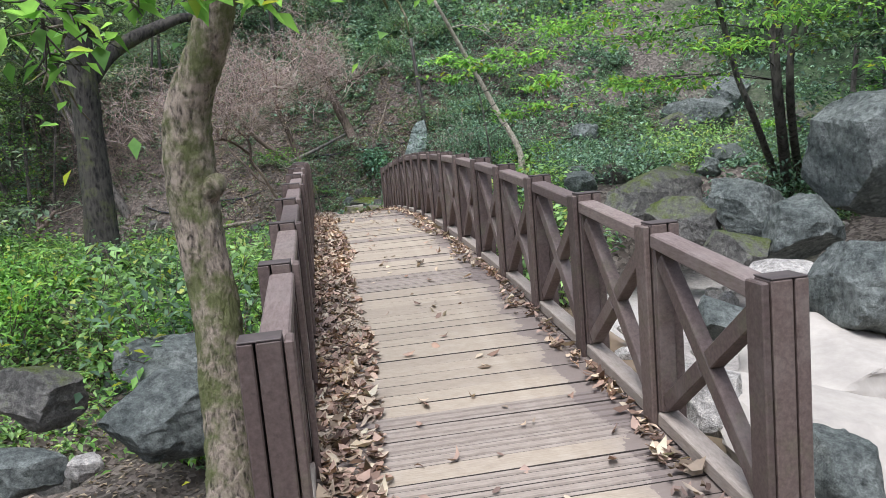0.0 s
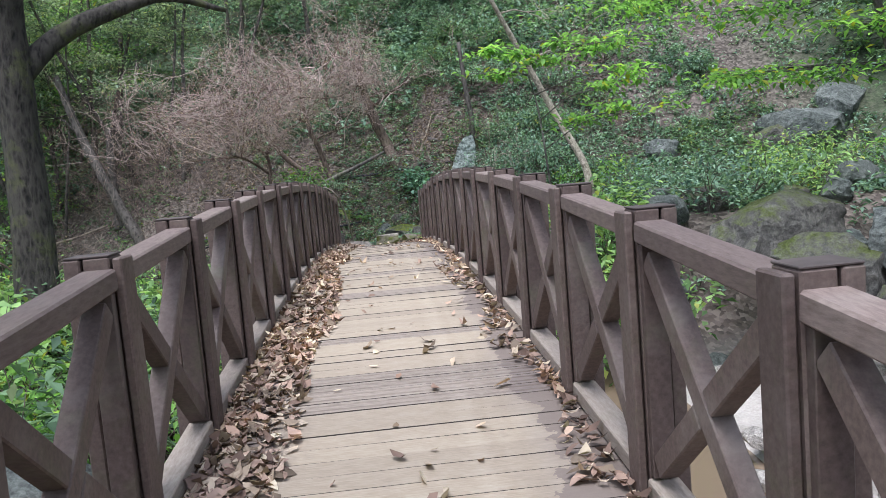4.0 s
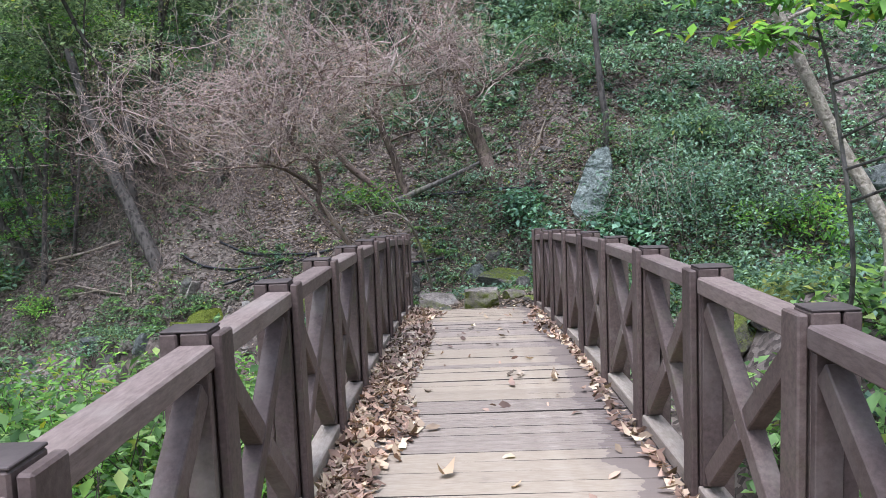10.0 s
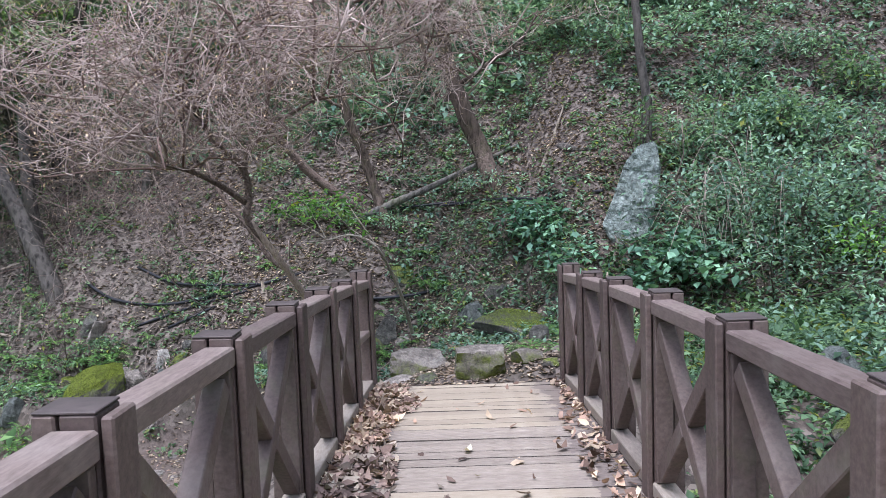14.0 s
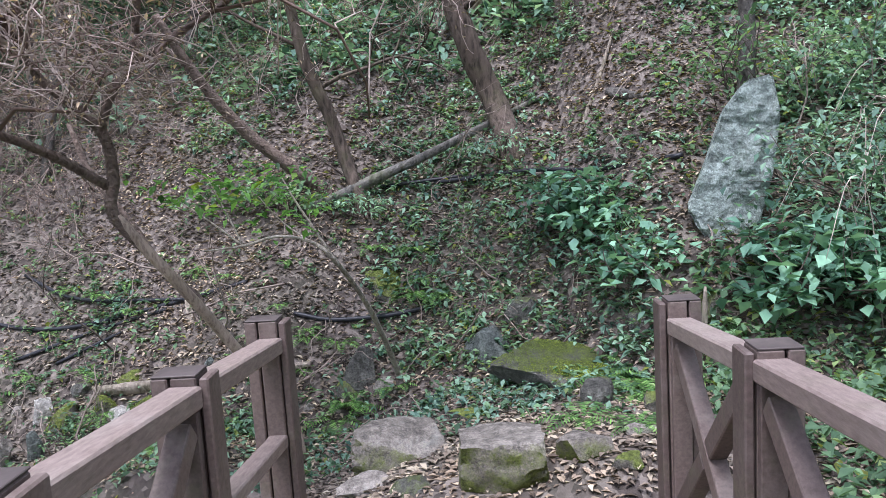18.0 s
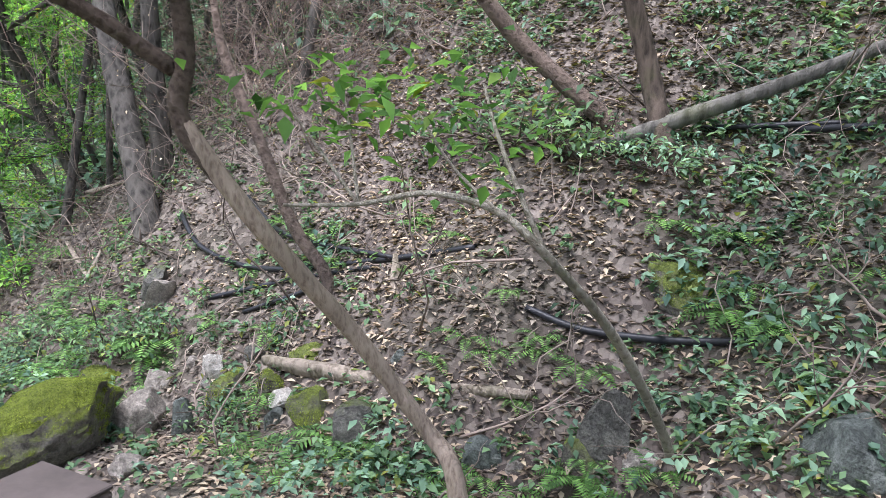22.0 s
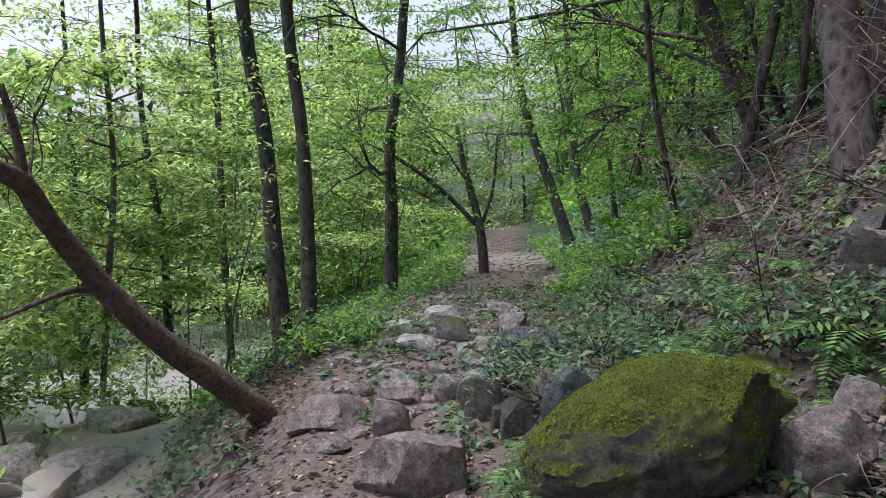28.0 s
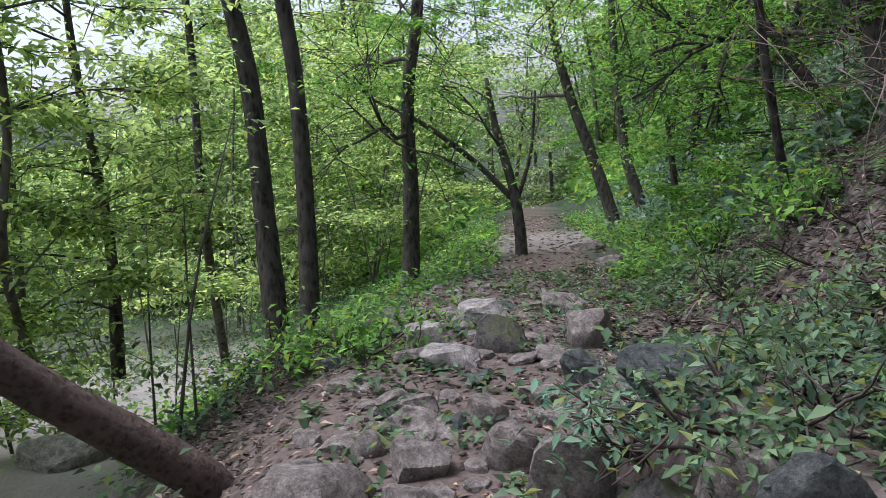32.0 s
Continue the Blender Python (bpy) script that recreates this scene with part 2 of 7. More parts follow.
HEAVY_MOSS = stone_mat("thick_moss_on_rock", (0.09, 0.085, 0.075), (0.24, 0.22, 0.195), moss=1.4, lichen=0.25, mosscol=(0.19, 0.225, 0.04))
DARK_MOSS_ROCK = stone_mat("dark_mossy_rock", (0.08, 0.08, 0.075), (0.22, 0.21, 0.19), moss=0.85, lichen=0.2, mosscol=(0.08, 0.10, 0.022))
STEP_ROCK = stone_mat("trodden_step_with_mossy_face", (0.17, 0.15, 0.13), (0.36, 0.325, 0.29), moss=1.65, lichen=0.2, mosscol=(0.13, 0.155, 0.03), upward=-0.22)
GREEN_ROCK = stone_mat("lichen_standing_stone", (0.21, 0.26, 0.24), (0.44, 0.50, 0.47), lichen=0.5)
BARK_MOSSY = bark_mat("mossy_flaking_bark", (0.05, 0.04, 0.032), (0.42, 0.34, 0.265), moss=0.9, scale=17, stretch=0.4, bare=0.43)
BARK_DARK = bark_mat("dark_bark", (0.028, 0.025, 0.022), (0.12, 0.107, 0.093), stretch=0.4)
BARK_OLD = bark_mat("blackish_mossy_bark", (0.014, 0.013, 0.012), (0.075, 0.067, 0.056), moss=0.6, scale=11, stretch=0.35, bare=0.52)
BARK_BROWN = bark_mat("brown_smooth_bark", (0.24, 0.178, 0.137), (0.44, 0.345, 0.27), scale=22, stretch=0.3, deep=0.015)
BARK_GREY = bark_mat("grey_bark", (0.06, 0.056, 0.05), (0.19, 0.175, 0.155), moss=0.3)
BARK_PALE = bark_mat("pale_smooth_bark", (0.26, 0.222, 0.172), (0.47, 0.415, 0.335), moss=0.2, scale=14, stretch=0.8)
BARK_WARM = bark_mat("dark_brown_furrowed_bark", (0.035, 0.026, 0.02), (0.135, 0.102, 0.08), moss=0.2, scale=12, stretch=0.3)
TWIG = plain_mat("dry_pinkish_twig", (0.50, 0.40, 0.35), 0.9)
TWIG_RED = plain_mat("reddish_brown_twig", (0.17, 0.115, 0.095), 0.9)
TWIG_MID = plain_mat("weathered_brown_twig", (0.26, 0.205, 0.172), 0.9)
BARK_LIMB = bark_mat("dark_reddish_limb_bark", (0.085, 0.06, 0.048), (0.20, 0.148, 0.12), scale=14, stretch=1.0)
TWIG_DARK = plain_mat("dark_twig", (0.09, 0.07, 0.058), 0.9)
LOG = bark_mat("rotting_log", (0.14, 0.11, 0.085), (0.36, 0.30, 0.24), moss=0.3, scale=12)
LEAF_FRESH = leaf_mat("fresh_green_leaf", (0.105, 0.25, 0.07), (0.27, 0.50, 0.15), 0.58, extra=(0.33, 0.36, 0.05))
# backlight and skylight of the open woods are put into this lighter leaf colour
LEAF_BACKLIT = leaf_mat("light_green_leaf", (0.235, 0.37, 0.18), (0.47, 0.61, 0.35), 0.74, extra=(0.5, 0.54, 0.18))
LEAF_HERB = leaf_mat("broad_light_green_leaf", (0.10, 0.22, 0.085), (0.34, 0.52, 0.22), 0.45, extra=(0.46, 0.5, 0.16))
# the haze of the woods is put into the next two leaf colours
LEAF_HAZE = leaf_mat("hazed_green_leaf", (0.12, 0.19, 0.145), (0.36, 0.46, 0.37), 0.5, extra=(0.4, 0.46, 0.22))
LEAF_HAZE_PALE = leaf_mat("pale_hazed_green_leaf", (0.26, 0.37, 0.25), (0.54, 0.66, 0.49), 0.6)
LEAF_MID = leaf_mat("green_leaf", (0.07, 0.14, 0.085), (0.19, 0.30, 0.18), 0.4, extra=(0.22, 0.24, 0.06))
LEAF_BLUE = leaf_mat("bluish_green_leaf", (0.08, 0.17, 0.135), (0.25, 0.375, 0.30), 0.35)
LEAF_DRY = leaf_mat("dry_fallen_leaf", (0.26, 0.19, 0.147), (0.54, 0.43, 0.355), 0.1, 0.8, extra=(0.66, 0.58, 0.48))
LEAF_RED = leaf_mat("reddish_fallen_leaf", (0.09, 0.066, 0.056), (0.29, 0.225, 0.19), 0.1, 0.8, extra=(0.46, 0.39, 0.32))
LEAF_BROWN = leaf_mat("red_brown_fallen_leaf", (0.17, 0.105, 0.088), (0.46, 0.32, 0.275), 0.1, 0.8, extra=(0.6, 0.5, 0.4))
# damp leaves, with the bank's shade put into the colour as well
LEAF_DAMP_SHADED = leaf_mat("damp_shaded_fallen_leaf", (0.035, 0.027, 0.024), (0.13, 0.10, 0.085), 0.05, 0.75, extra=(0.26, 0.21, 0.175))
LEAF_PALE = leaf_mat("pale_fallen_leaf", (0.15, 0.115, 0.095), (0.40, 0.33, 0.275), 0.1, 0.8, extra=(0.5, 0.43, 0.35))
LEAF_BROAD = leaf_mat("broad_bluish_leaf", (0.075, 0.18, 0.13), (0.20, 0.35, 0.27), 0.3)
LEAF_TAN = leaf_mat("withered_tan_leaf", (0.34, 0.25, 0.185), (0.56, 0.44, 0.345), 0.2, 0.85)
MOSS = leaf_mat("moss_blade", (0.11, 0.145, 0.022), (0.27, 0.335, 0.055), 0.4, 0.85)
FERN = leaf_mat("fern_green", (0.065, 0.15, 0.045), (0.165, 0.30, 0.10), 0.4)
PIPE = plain_mat("black_water_pipe", (0.02, 0.02, 0.024), 0.45, var=0.3)

# ---- tools ----


def add_mesh(name, verts, faces, mat, parent=None, label="", smooth=False, mats=None):
    me = bpy.data.meshes.new(name)
    verts = np.asarray(verts, dtype=np.float32).reshape(-1, 3)
    if isinstance(faces, np.ndarray):
        n, k = faces.shape
        me.vertices.add(len(verts))
        me.vertices.foreach_set("co", verts.ravel())
        me.loops.add(n * k)
        me.loops.foreach_set("vertex_index", faces.astype(np.int32).ravel())
        me.polygons.add(n)
        me.polygons.foreach_set("loop_start", np.arange(0, n * k, k, dtype=np.int32))
        me.update(calc_edges=True)
    else:
        me.from_pydata([tuple(map(float, v)) for v in verts], [], faces)
    for mm in (mats or [mat]):
        me.materials.append(mm)
    if smooth:
        me.polygons.foreach_set("use_smooth", np.ones(len(me.polygons), dtype=bool))
    ob = new(name, me)
    if parent:
        ob.parent = parent
        if label:
            ob["label"] = label
    return ob


def part(name, bm, material, parent, label=""):
    me = bpy.data.meshes.new(name)
    bm.to_mesh(me)
    bm.free()
    me.materials.append(material)
    ob = new(name, me)
    ob.parent = parent
    if label:
        ob["label"] = label
    return ob


def box(size, at=(0, 0, 0), bevel=0.006, turn=None, bm=None):
    """A bevelled block of that size, centred at a place."""
    bm = bm or bmesh.new()
    made = bmesh.ops.create_cube(bm, size=1.0)["verts"]
    bmesh.ops.scale(bm, vec=size, verts=made)
    if bevel:
        edges = list({e for v in made for e in v.link_edges})
        made = list({v for f in bmesh.ops.bevel(bm, geom=edges, offset=bevel, segments=1, affect="EDGES")["faces"] for v in f.verts} | {v for v in made if v.is_valid})
    if turn:
        bmesh.ops.rotate(bm, cent=(0, 0, 0), matrix=turn, verts=made)
    bmesh.ops.translate(bm, vec=at, verts=made)
    return bm


def fade(a, b, x):
    s = np.clip((np.asarray(x, float) - a) / (b - a), 0, 1)
    return s * s * (3 - 2 * s)


def vnoise(x, y, seed=0):
    """Smooth noise from 0 to 1 on the plane."""
    x, y = np.asarray(x, float), np.asarray(y, float)
    xi, yi = np.floor(x), np.floor(y)
    fx, fy = x - xi, y - yi
    fx, fy = fx * fx * (3 - 2 * fx), fy * fy * (3 - 2 * fy)

    def rnd(a, b):
        q = np.sin(a * 127.1 + b * 311.7 + seed * 74.7) * 43758.5453
        return q - np.floor(q)

    top = rnd(xi, yi) * (1 - fx) + rnd(xi + 1, yi) * fx
    low = rnd(xi, yi + 1) * (1 - fx) + rnd(xi + 1, yi + 1) * fx
    return top * (1 - fy) + low * fy


def rough_noise(x, y, seed=0):
    return sum(vnoise(x * f, y * f, seed + f) * a for f, a in ((0.35, 0.5), (0.9, 0.28), (2.3, 0.15), (5.7, 0.07)))

# ---- the ground ----
BAY, POSTS = 1.08, 17
HALF = 0.861            # inner face of the rails from the bridge's middle
LENGTH = BAY * (POSTS - 1)


def rail_top(y):
    i = y / BAY
    return CREST - CURVE * (i - PEAK) ** 2


def deck_top(y):
    return rail_top(y) - RAIL_H


# the footpath beyond the bridge: middle line and height
TRAIL = ((340.0, -80.0, 30.0), (40.0, 8.0, 2.6), (14.0, 15.5, 0.9), (5.0, 17.6, 0.2), (0.6, 17.95, 0.02), (-0.7, 18.15, -0.22), (-1.3, 18.3, -0.5), (-2.2, 18.5, -0.92),
         (-3.3, 18.7, -1.2), (-4.7, 19.0, -1.38), (-8.4, 19.85, -1.52), (-10.6, 20.4, -1.62), (-15.5, 23.45, -2.25), (-24.6, 26.5, -3.15), (-38.9, 31.9, -4.7), (-60.0, 40.0, -7.2), (-340.0, 146.0, -30.0))


def trail_frame(x, y):
    """Distance along x of the nearest trail point, its height, and the offset from the line (uphill is positive)."""
    x, y = np.asarray(x, float), np.asarray(y, float)
    best, off, height, along = np.full(x.shape, 1e9), np.zeros(x.shape), np.zeros(x.shape), np.zeros(x.shape)
    for (x0, y0, z0), (x1, y1, z1) in zip(TRAIL[:-1], TRAIL[1:]):
        dx, dy = x1 - x0, y1 - y0
        n = math.hypot(dx, dy)
        s = np.clip(((x - x0) * dx + (y - y0) * dy) / (n * n), 0, 1)
        ex, ey = x - x0 - s * dx, y - y0 - s * dy
        d = np.hypot(ex, ey)
        side = np.sign(dy * (x - x0) - dx * (y - y0))
        near = d < best
        best = np.where(near, d, best)
        off, height, along = np.where(near, d * side, off), np.where(near, z0 + s * (z1 - z0), height), np.where(near, x0 + s * dx, along)
    return off, height, along


def smax(a, b, k=0.5):
    return np.maximum(a, b) + 0.25 * np.maximum(k - np.abs(a - b), 0) ** 2 / k


def ground_z(x, y):
    x, y = np.asarray(x, float), np.asarray(y, float)
    d, zp, ax = trail_frame(x, y)
    terrace = 0.55 * fade(-1.2, -3.0, ax) * fade(-9.5, -7.0, ax)
    foot = 1.25 + 0.95 * fade(1.7, 0.4, ax) - 0.3 * fade(-1.0, -2.5, ax)
    up = zp + terrace * fade(0.55, 1.0, d) + 0.92 * np.maximum(d - foot, 0) - 0.16 * np.maximum(d - 7, 0) - 0.25 * np.maximum(d - 22, 0)
    steep = fade(-3.5, -6.0, ax) * fade(-20.0, -12.0, ax)
    down = zp - (0.16 + 0.30 * steep) * np.maximum(-d - 0.75, 0) - 0.28 * np.maximum(-d - 1.6, 0)
    far = np.where(d > 0, up, down)
    bed = -1.55 + 0.13 * np.clip(x, -40, 0) + 0.08 * np.clip(x, 0, 30)
    near = BANK - 0.55 * np.maximum(y - 0.2, 0) - 0.16 * np.maximum(np.abs(x + 0.2) - 1.6, 0) * (x > 0) - 0.30 * np.maximum(np.abs(x + 0.2) - 1.3, 0) * (x < 0)
    near = np.where(y < -4, np.maximum(near, BANK + 0.25 * (-4 - y) - 1.5), near)
    right = -1.2 + 0.38 * np.maximum(x - 6.5, 0) + 0.0 * y
    right = np.where(x > 3, right, -9)
    z = smax(smax(far, bed, 0.6), near, 0.6)
    z = smax(z, right, 0.8)
    rise = fade(9.0, 12.0, y) * fade(17.0, 14.0, y) * fade(1.5, 3.4, x) * fade(14.0, 8.0, x)
    z = smax(z, np.where(rise > 0.02, -1.5 + 2.1 * rise, -50), 0.4)
    rise = np.exp(-((x + 5.6) / 2.9) ** 2 - ((y - 11.0) / 3.4) ** 2)
    z = smax(z, np.where(rise > 0.03, -2.0 + 2.3 * rise, -50), 0.5)
    z = z + (rough_noise(x, y, 3) - 0.5) * (0.10 + 0.34 * fade(1.3, 3.5, np.abs(d))) * (1 - 0.6 * fade(2.0, 1.0, np.abs(x)) * fade(1.5, 0.0, y))
    under = fade(HALF + 1.2, HALF + 0.3, np.abs(x)) * fade(-3.0, -1.5, y) * fade(LENGTH + 1.0, LENGTH + 0.2, y)
    z = z * (1 - under) + under * np.minimum(z, deck_top(y) - 0.22)
    return z


def stretched(lo, hi, mid0, mid1, fine, grow=1.09):
    a = list(np.arange(mid0, mid1, fine))
    s = fine
    while a[-1] < hi:
        s *= grow
        a.append(a[-1] + s)
    s = fine
    while a[0] > lo:
        s *= grow
        a.insert(0, a[0] - s)
    return np.array(a)


gx, gy = stretched(-300, 300, -12, 8, 0.12), stretched(-300, 300, -3, 26, 0.12)
GX, GY = np.meshgrid(gx, gy)
GZ = ground_z(GX, GY)
nx, ny = len(gx), len(gy)
ids = np.arange(nx * ny).reshape(ny, nx)
quads = np.stack([ids[:-1, :-1], ids[:-1, 1:], ids[1:, 1:], ids[1:, :-1]], -1).reshape(-1, 4)
ground = tagged(add_mesh("ground", np.stack([GX, GY, GZ], -1), quads, SOIL, smooth=True), "forest floor of brown soil and fallen leaves with a trodden path", "ground", kind="structure")
td, tz, ta = trail_frame(GX, GY)
trod = fade(1.15, 0.6, np.abs(td + 0.1 + 0.5 * (rough_noise(GX, GY, 9) - 0.5)) * (1 + 0.6 * fade(-11.0, -16.0, ta))) * fade(-0.6, -2.2, ta)
sandy = fade(-0.75, -1.15, GZ) * fade(0.9, 1.6, GX) * fade(-2.0, 0.0, GY) * fade(11.0, 8.0, GY)
sandy = np.maximum(sandy, 0.65 * fade(-2.3, -2.7, GZ) * fade(-6.0, -8.0, GX) * fade(-24.0, -18.0, GX) * fade(8.0, 11.0, GY))
zone = ground.data.color_attributes.new("zone", "FLOAT_COLOR", "POINT")
overgrown = np.clip(fade(24.0, 32.0, GY) + fade(-11.0, -18.0, GX) + fade(9.0, 14.0, GX), 0, 1) * (1 - trod)
zone.data.foreach_set("color", np.stack([trod, sandy, overgrown, trod * 0 + 1], -1).astype(np.float32).ravel())

# ---- the arched timber bridge ----
bridge = tagged(new("footbridge"), "arched brown-stained timber footbridge over a rocky stream", "bridge")
for side in (-1, 1):
    for k in range(24):
        y0 = -1.2 + (LENGTH + 1.4) * k / 24
        y1 = y0 + (LENGTH + 1.4) / 24
        zm, a = (deck_top(y0) + deck_top(y1)) / 2, math.atan2(deck_top(y1) - deck_top(y0), y1 - y0)
        part("beam", box((0.10, (y1 - y0) / math.cos(a) + 0.004, 0.22), (side * 0.8, (y0 + y1) / 2, zm - 0.165), 0, Matrix.Rotation(a, 3, "X")), IRON, bridge)


rnd = random.Random(5)
PITCH = 0.15


def board_mesh(grooves):
    """A deck board with a lap under its neighbour, its section pulled along its length; some have grooves with pale worn lips."""
    top = [(-0.0733, 0.017), (-0.0718, 0.0225)]
    for g in grooves:
        top += [(g - 0.012, 0.0225), (g - 0.007, 0.0135), (g + 0.007, 0.0135), (g + 0.012, 0.0225)]
    sec = top + [(0.0718, 0.0225), (0.0733, 0.017), (0.0733, -0.006), (0.077, -0.006), (0.077, -0.0225), (-0.0733, -0.0225)]
    n, half = len(sec), HALF + 0.06
    verts = [(x, y, z) for x in (-half, half) for y, z in sec]
    faces = [tuple(range(n))[::-1], tuple(range(n, 2 * n))] + [(i, (i + 1) % n, n + (i + 1) % n, n + i) for i in range(n)]
    me = bpy.data.meshes.new("board")
    me.from_pydata(verts, [], faces)
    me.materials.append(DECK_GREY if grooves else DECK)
    me.materials.append(JOINT)
    for k, f in enumerate(me.polygons):
        i = k - 2
        a, b = sec[i], sec[(i + 1) % n]
        flat_top = i >= 0 and a[1] == b[1] == 0.0225
        f.material_index = 0 if i < 0 or flat_top or (grooves and 1 < i < len(top) - 1 and a[1] != b[1]) else 1
    return me


boards = [board_mesh((-0.033, 0.033)), board_mesh(())]
n_boards = int((LENGTH + 1.25) / PITCH)
grooved = False
for k in range(n_boards):
    y = -1.05 + PITCH * k
    a = math.atan2(deck_top(y + 0.1) - deck_top(y - 0.1), 0.2)
    if rnd.random() < (0.36 if grooved else 0.12) or k == 3:
        grooved = not grooved
    if k < 3:
        grooved = True
    ob = new("deck_board", boards[0 if grooved else 1])
    ob.parent = bridge
    ob.matrix_basis = pose(rnd.uniform(-0.008, 0.008), y, deck_top(y) - 0.0225 + rnd.uniform(-0.004, 0.003), math.degrees(a) + rnd.uniform(-0.4, 0.4), rnd.uniform(-0.2, 0.2), rnd.uniform(-0.15, 0.15))


def post_meshes(h):
    """The pieces of one post: narrow inner plank, two main timbers with a groove between."""
    out = []
    for w, x, dz, dep in ((0.036, 0.018, 0.0, 0.125), (0.092, 0.086, 0.006, 0.128), (0.06, 0.167, 0.006, 0.128)):
        me = bpy.data.meshes.new("post_timber")
        bm = box((w - 0.004, dep, h + dz), (x, 0, (h + dz) / 2), 0.006)
        bm.to_mesh(me)
        bm.free()
        me.materials.append(STAIN)
        out.append(me)
    return out


POST_H = RAIL_H + 0.28
post_pieces, end_pieces = post_meshes(POST_H), post_meshes(POST_H + 0.05)


def cap_mesh(h):
    me = bpy.data.meshes.new("post_cap")
    bm = box((0.150, 0.127, 0.007), (0.1165, 0, h + 0.010), 0.002)
    bm.to_mesh(me)
    bm.free()
    me.materials.append(CAP)
    return me


caps = cap_mesh(POST_H), cap_mesh(POST_H + 0.05)


def brace(y0, z0, y1, z1, x, bm=None):
    n = math.hypot(y1 - y0, z1 - z0)
    return box((0.075, n, 0.085), (x, (y0 + y1) / 2, (z0 + z1) / 2), 0.005, Matrix.Rotation(math.atan2(z1 - z0, y1 - y0), 3, "X"))


for side in (-1, 1):
    railing = tagged(new("railing"), "brown timber bridge railing with crossed braces, worn and slightly mossy", "railing", group="bridge railings")
    for i in range(POSTS):
        y = BAY * i
        last = i == POSTS - 1
        p = new("post")
        p.parent = railing
        p.matrix_basis = pose(side * HALF, y, rail_top(y) - POST_H, rnd.uniform(-0.4, 0.4), rnd.uniform(-0.4, 0.4), (0 if side > 0 else 180) + rnd.uniform(-1, 1))
        for me in (end_pieces if last else post_pieces):
            c = new("post_timber", me)
            c.parent = p
        c = new("post_cap", caps[1 if last else 0])
        c.parent = p
        if last:
            continue
        y0, y1 = y + 0.066, y + BAY - 0.066
        za, zb = rail_top(y0), rail_top(y1)
        a = math.atan2(zb - za, y1 - y0)
        xm = side * (HALF + 0.085)
        ym, zm = (y0 + y1) / 2, (za + zb) / 2
        turn = Matrix.Rotation(a, 3, "X")
        part("top_rail", box((0.115, (y1 - y0) / math.cos(a), 0.075), (xm, ym, zm - 0.0665), 0.008, turn), RAIL, railing)
        ca, cb = deck_top(y0), deck_top(y1)
        part("bottom_rail", box((0.115, (y1 - y0) / math.cos(a), 0.075), (xm, ym, (ca + cb) / 2 + 0.05), 0.006, turn), KERB, railing)
        low, high = 0.088, 0.104
        if side < 0 and i == POSTS - 2:           # the last bay on this side has a plain middle rail
            part("middle_rail", box((0.09, (y1 - y0) / math.cos(a), 0.06), (xm, ym, (za + ca) / 2 + (zb - za) / 2), 0.006, turn), RAIL, railing)
            continue
        for ys, off in ((y0, 0.018), (y1, -0.018)):
            hh = RAIL_H - low - high - 0.014
            part("jamb", box((0.085, 0.034, hh), (xm, ys + off, deck_top(ys) + low + 0.007 + hh / 2), 0.003), STAIN, railing)
        part("brace", brace(y0 + 0.05, ca + low + 0.055, y1 - 0.05, zb - high - 0.055, xm), STAIN, railing)
        yc, zc = ym, (ca + low + zb - high) / 2
        for (ya, zA) in ((y0 + 0.05, za - high - 0.055), (y1 - 0.05, cb + low + 0.055)):
            n = math.hypot(yc - ya, zc - zA)
            u, w = (yc - ya) / n, (zc - zA) / n
            part("half_brace", brace(ya, zA, yc - u * 0.05, zc - w * 0.05, xm), STAIN, railing)

# ---- makers of rocks, trunks, leaves ----


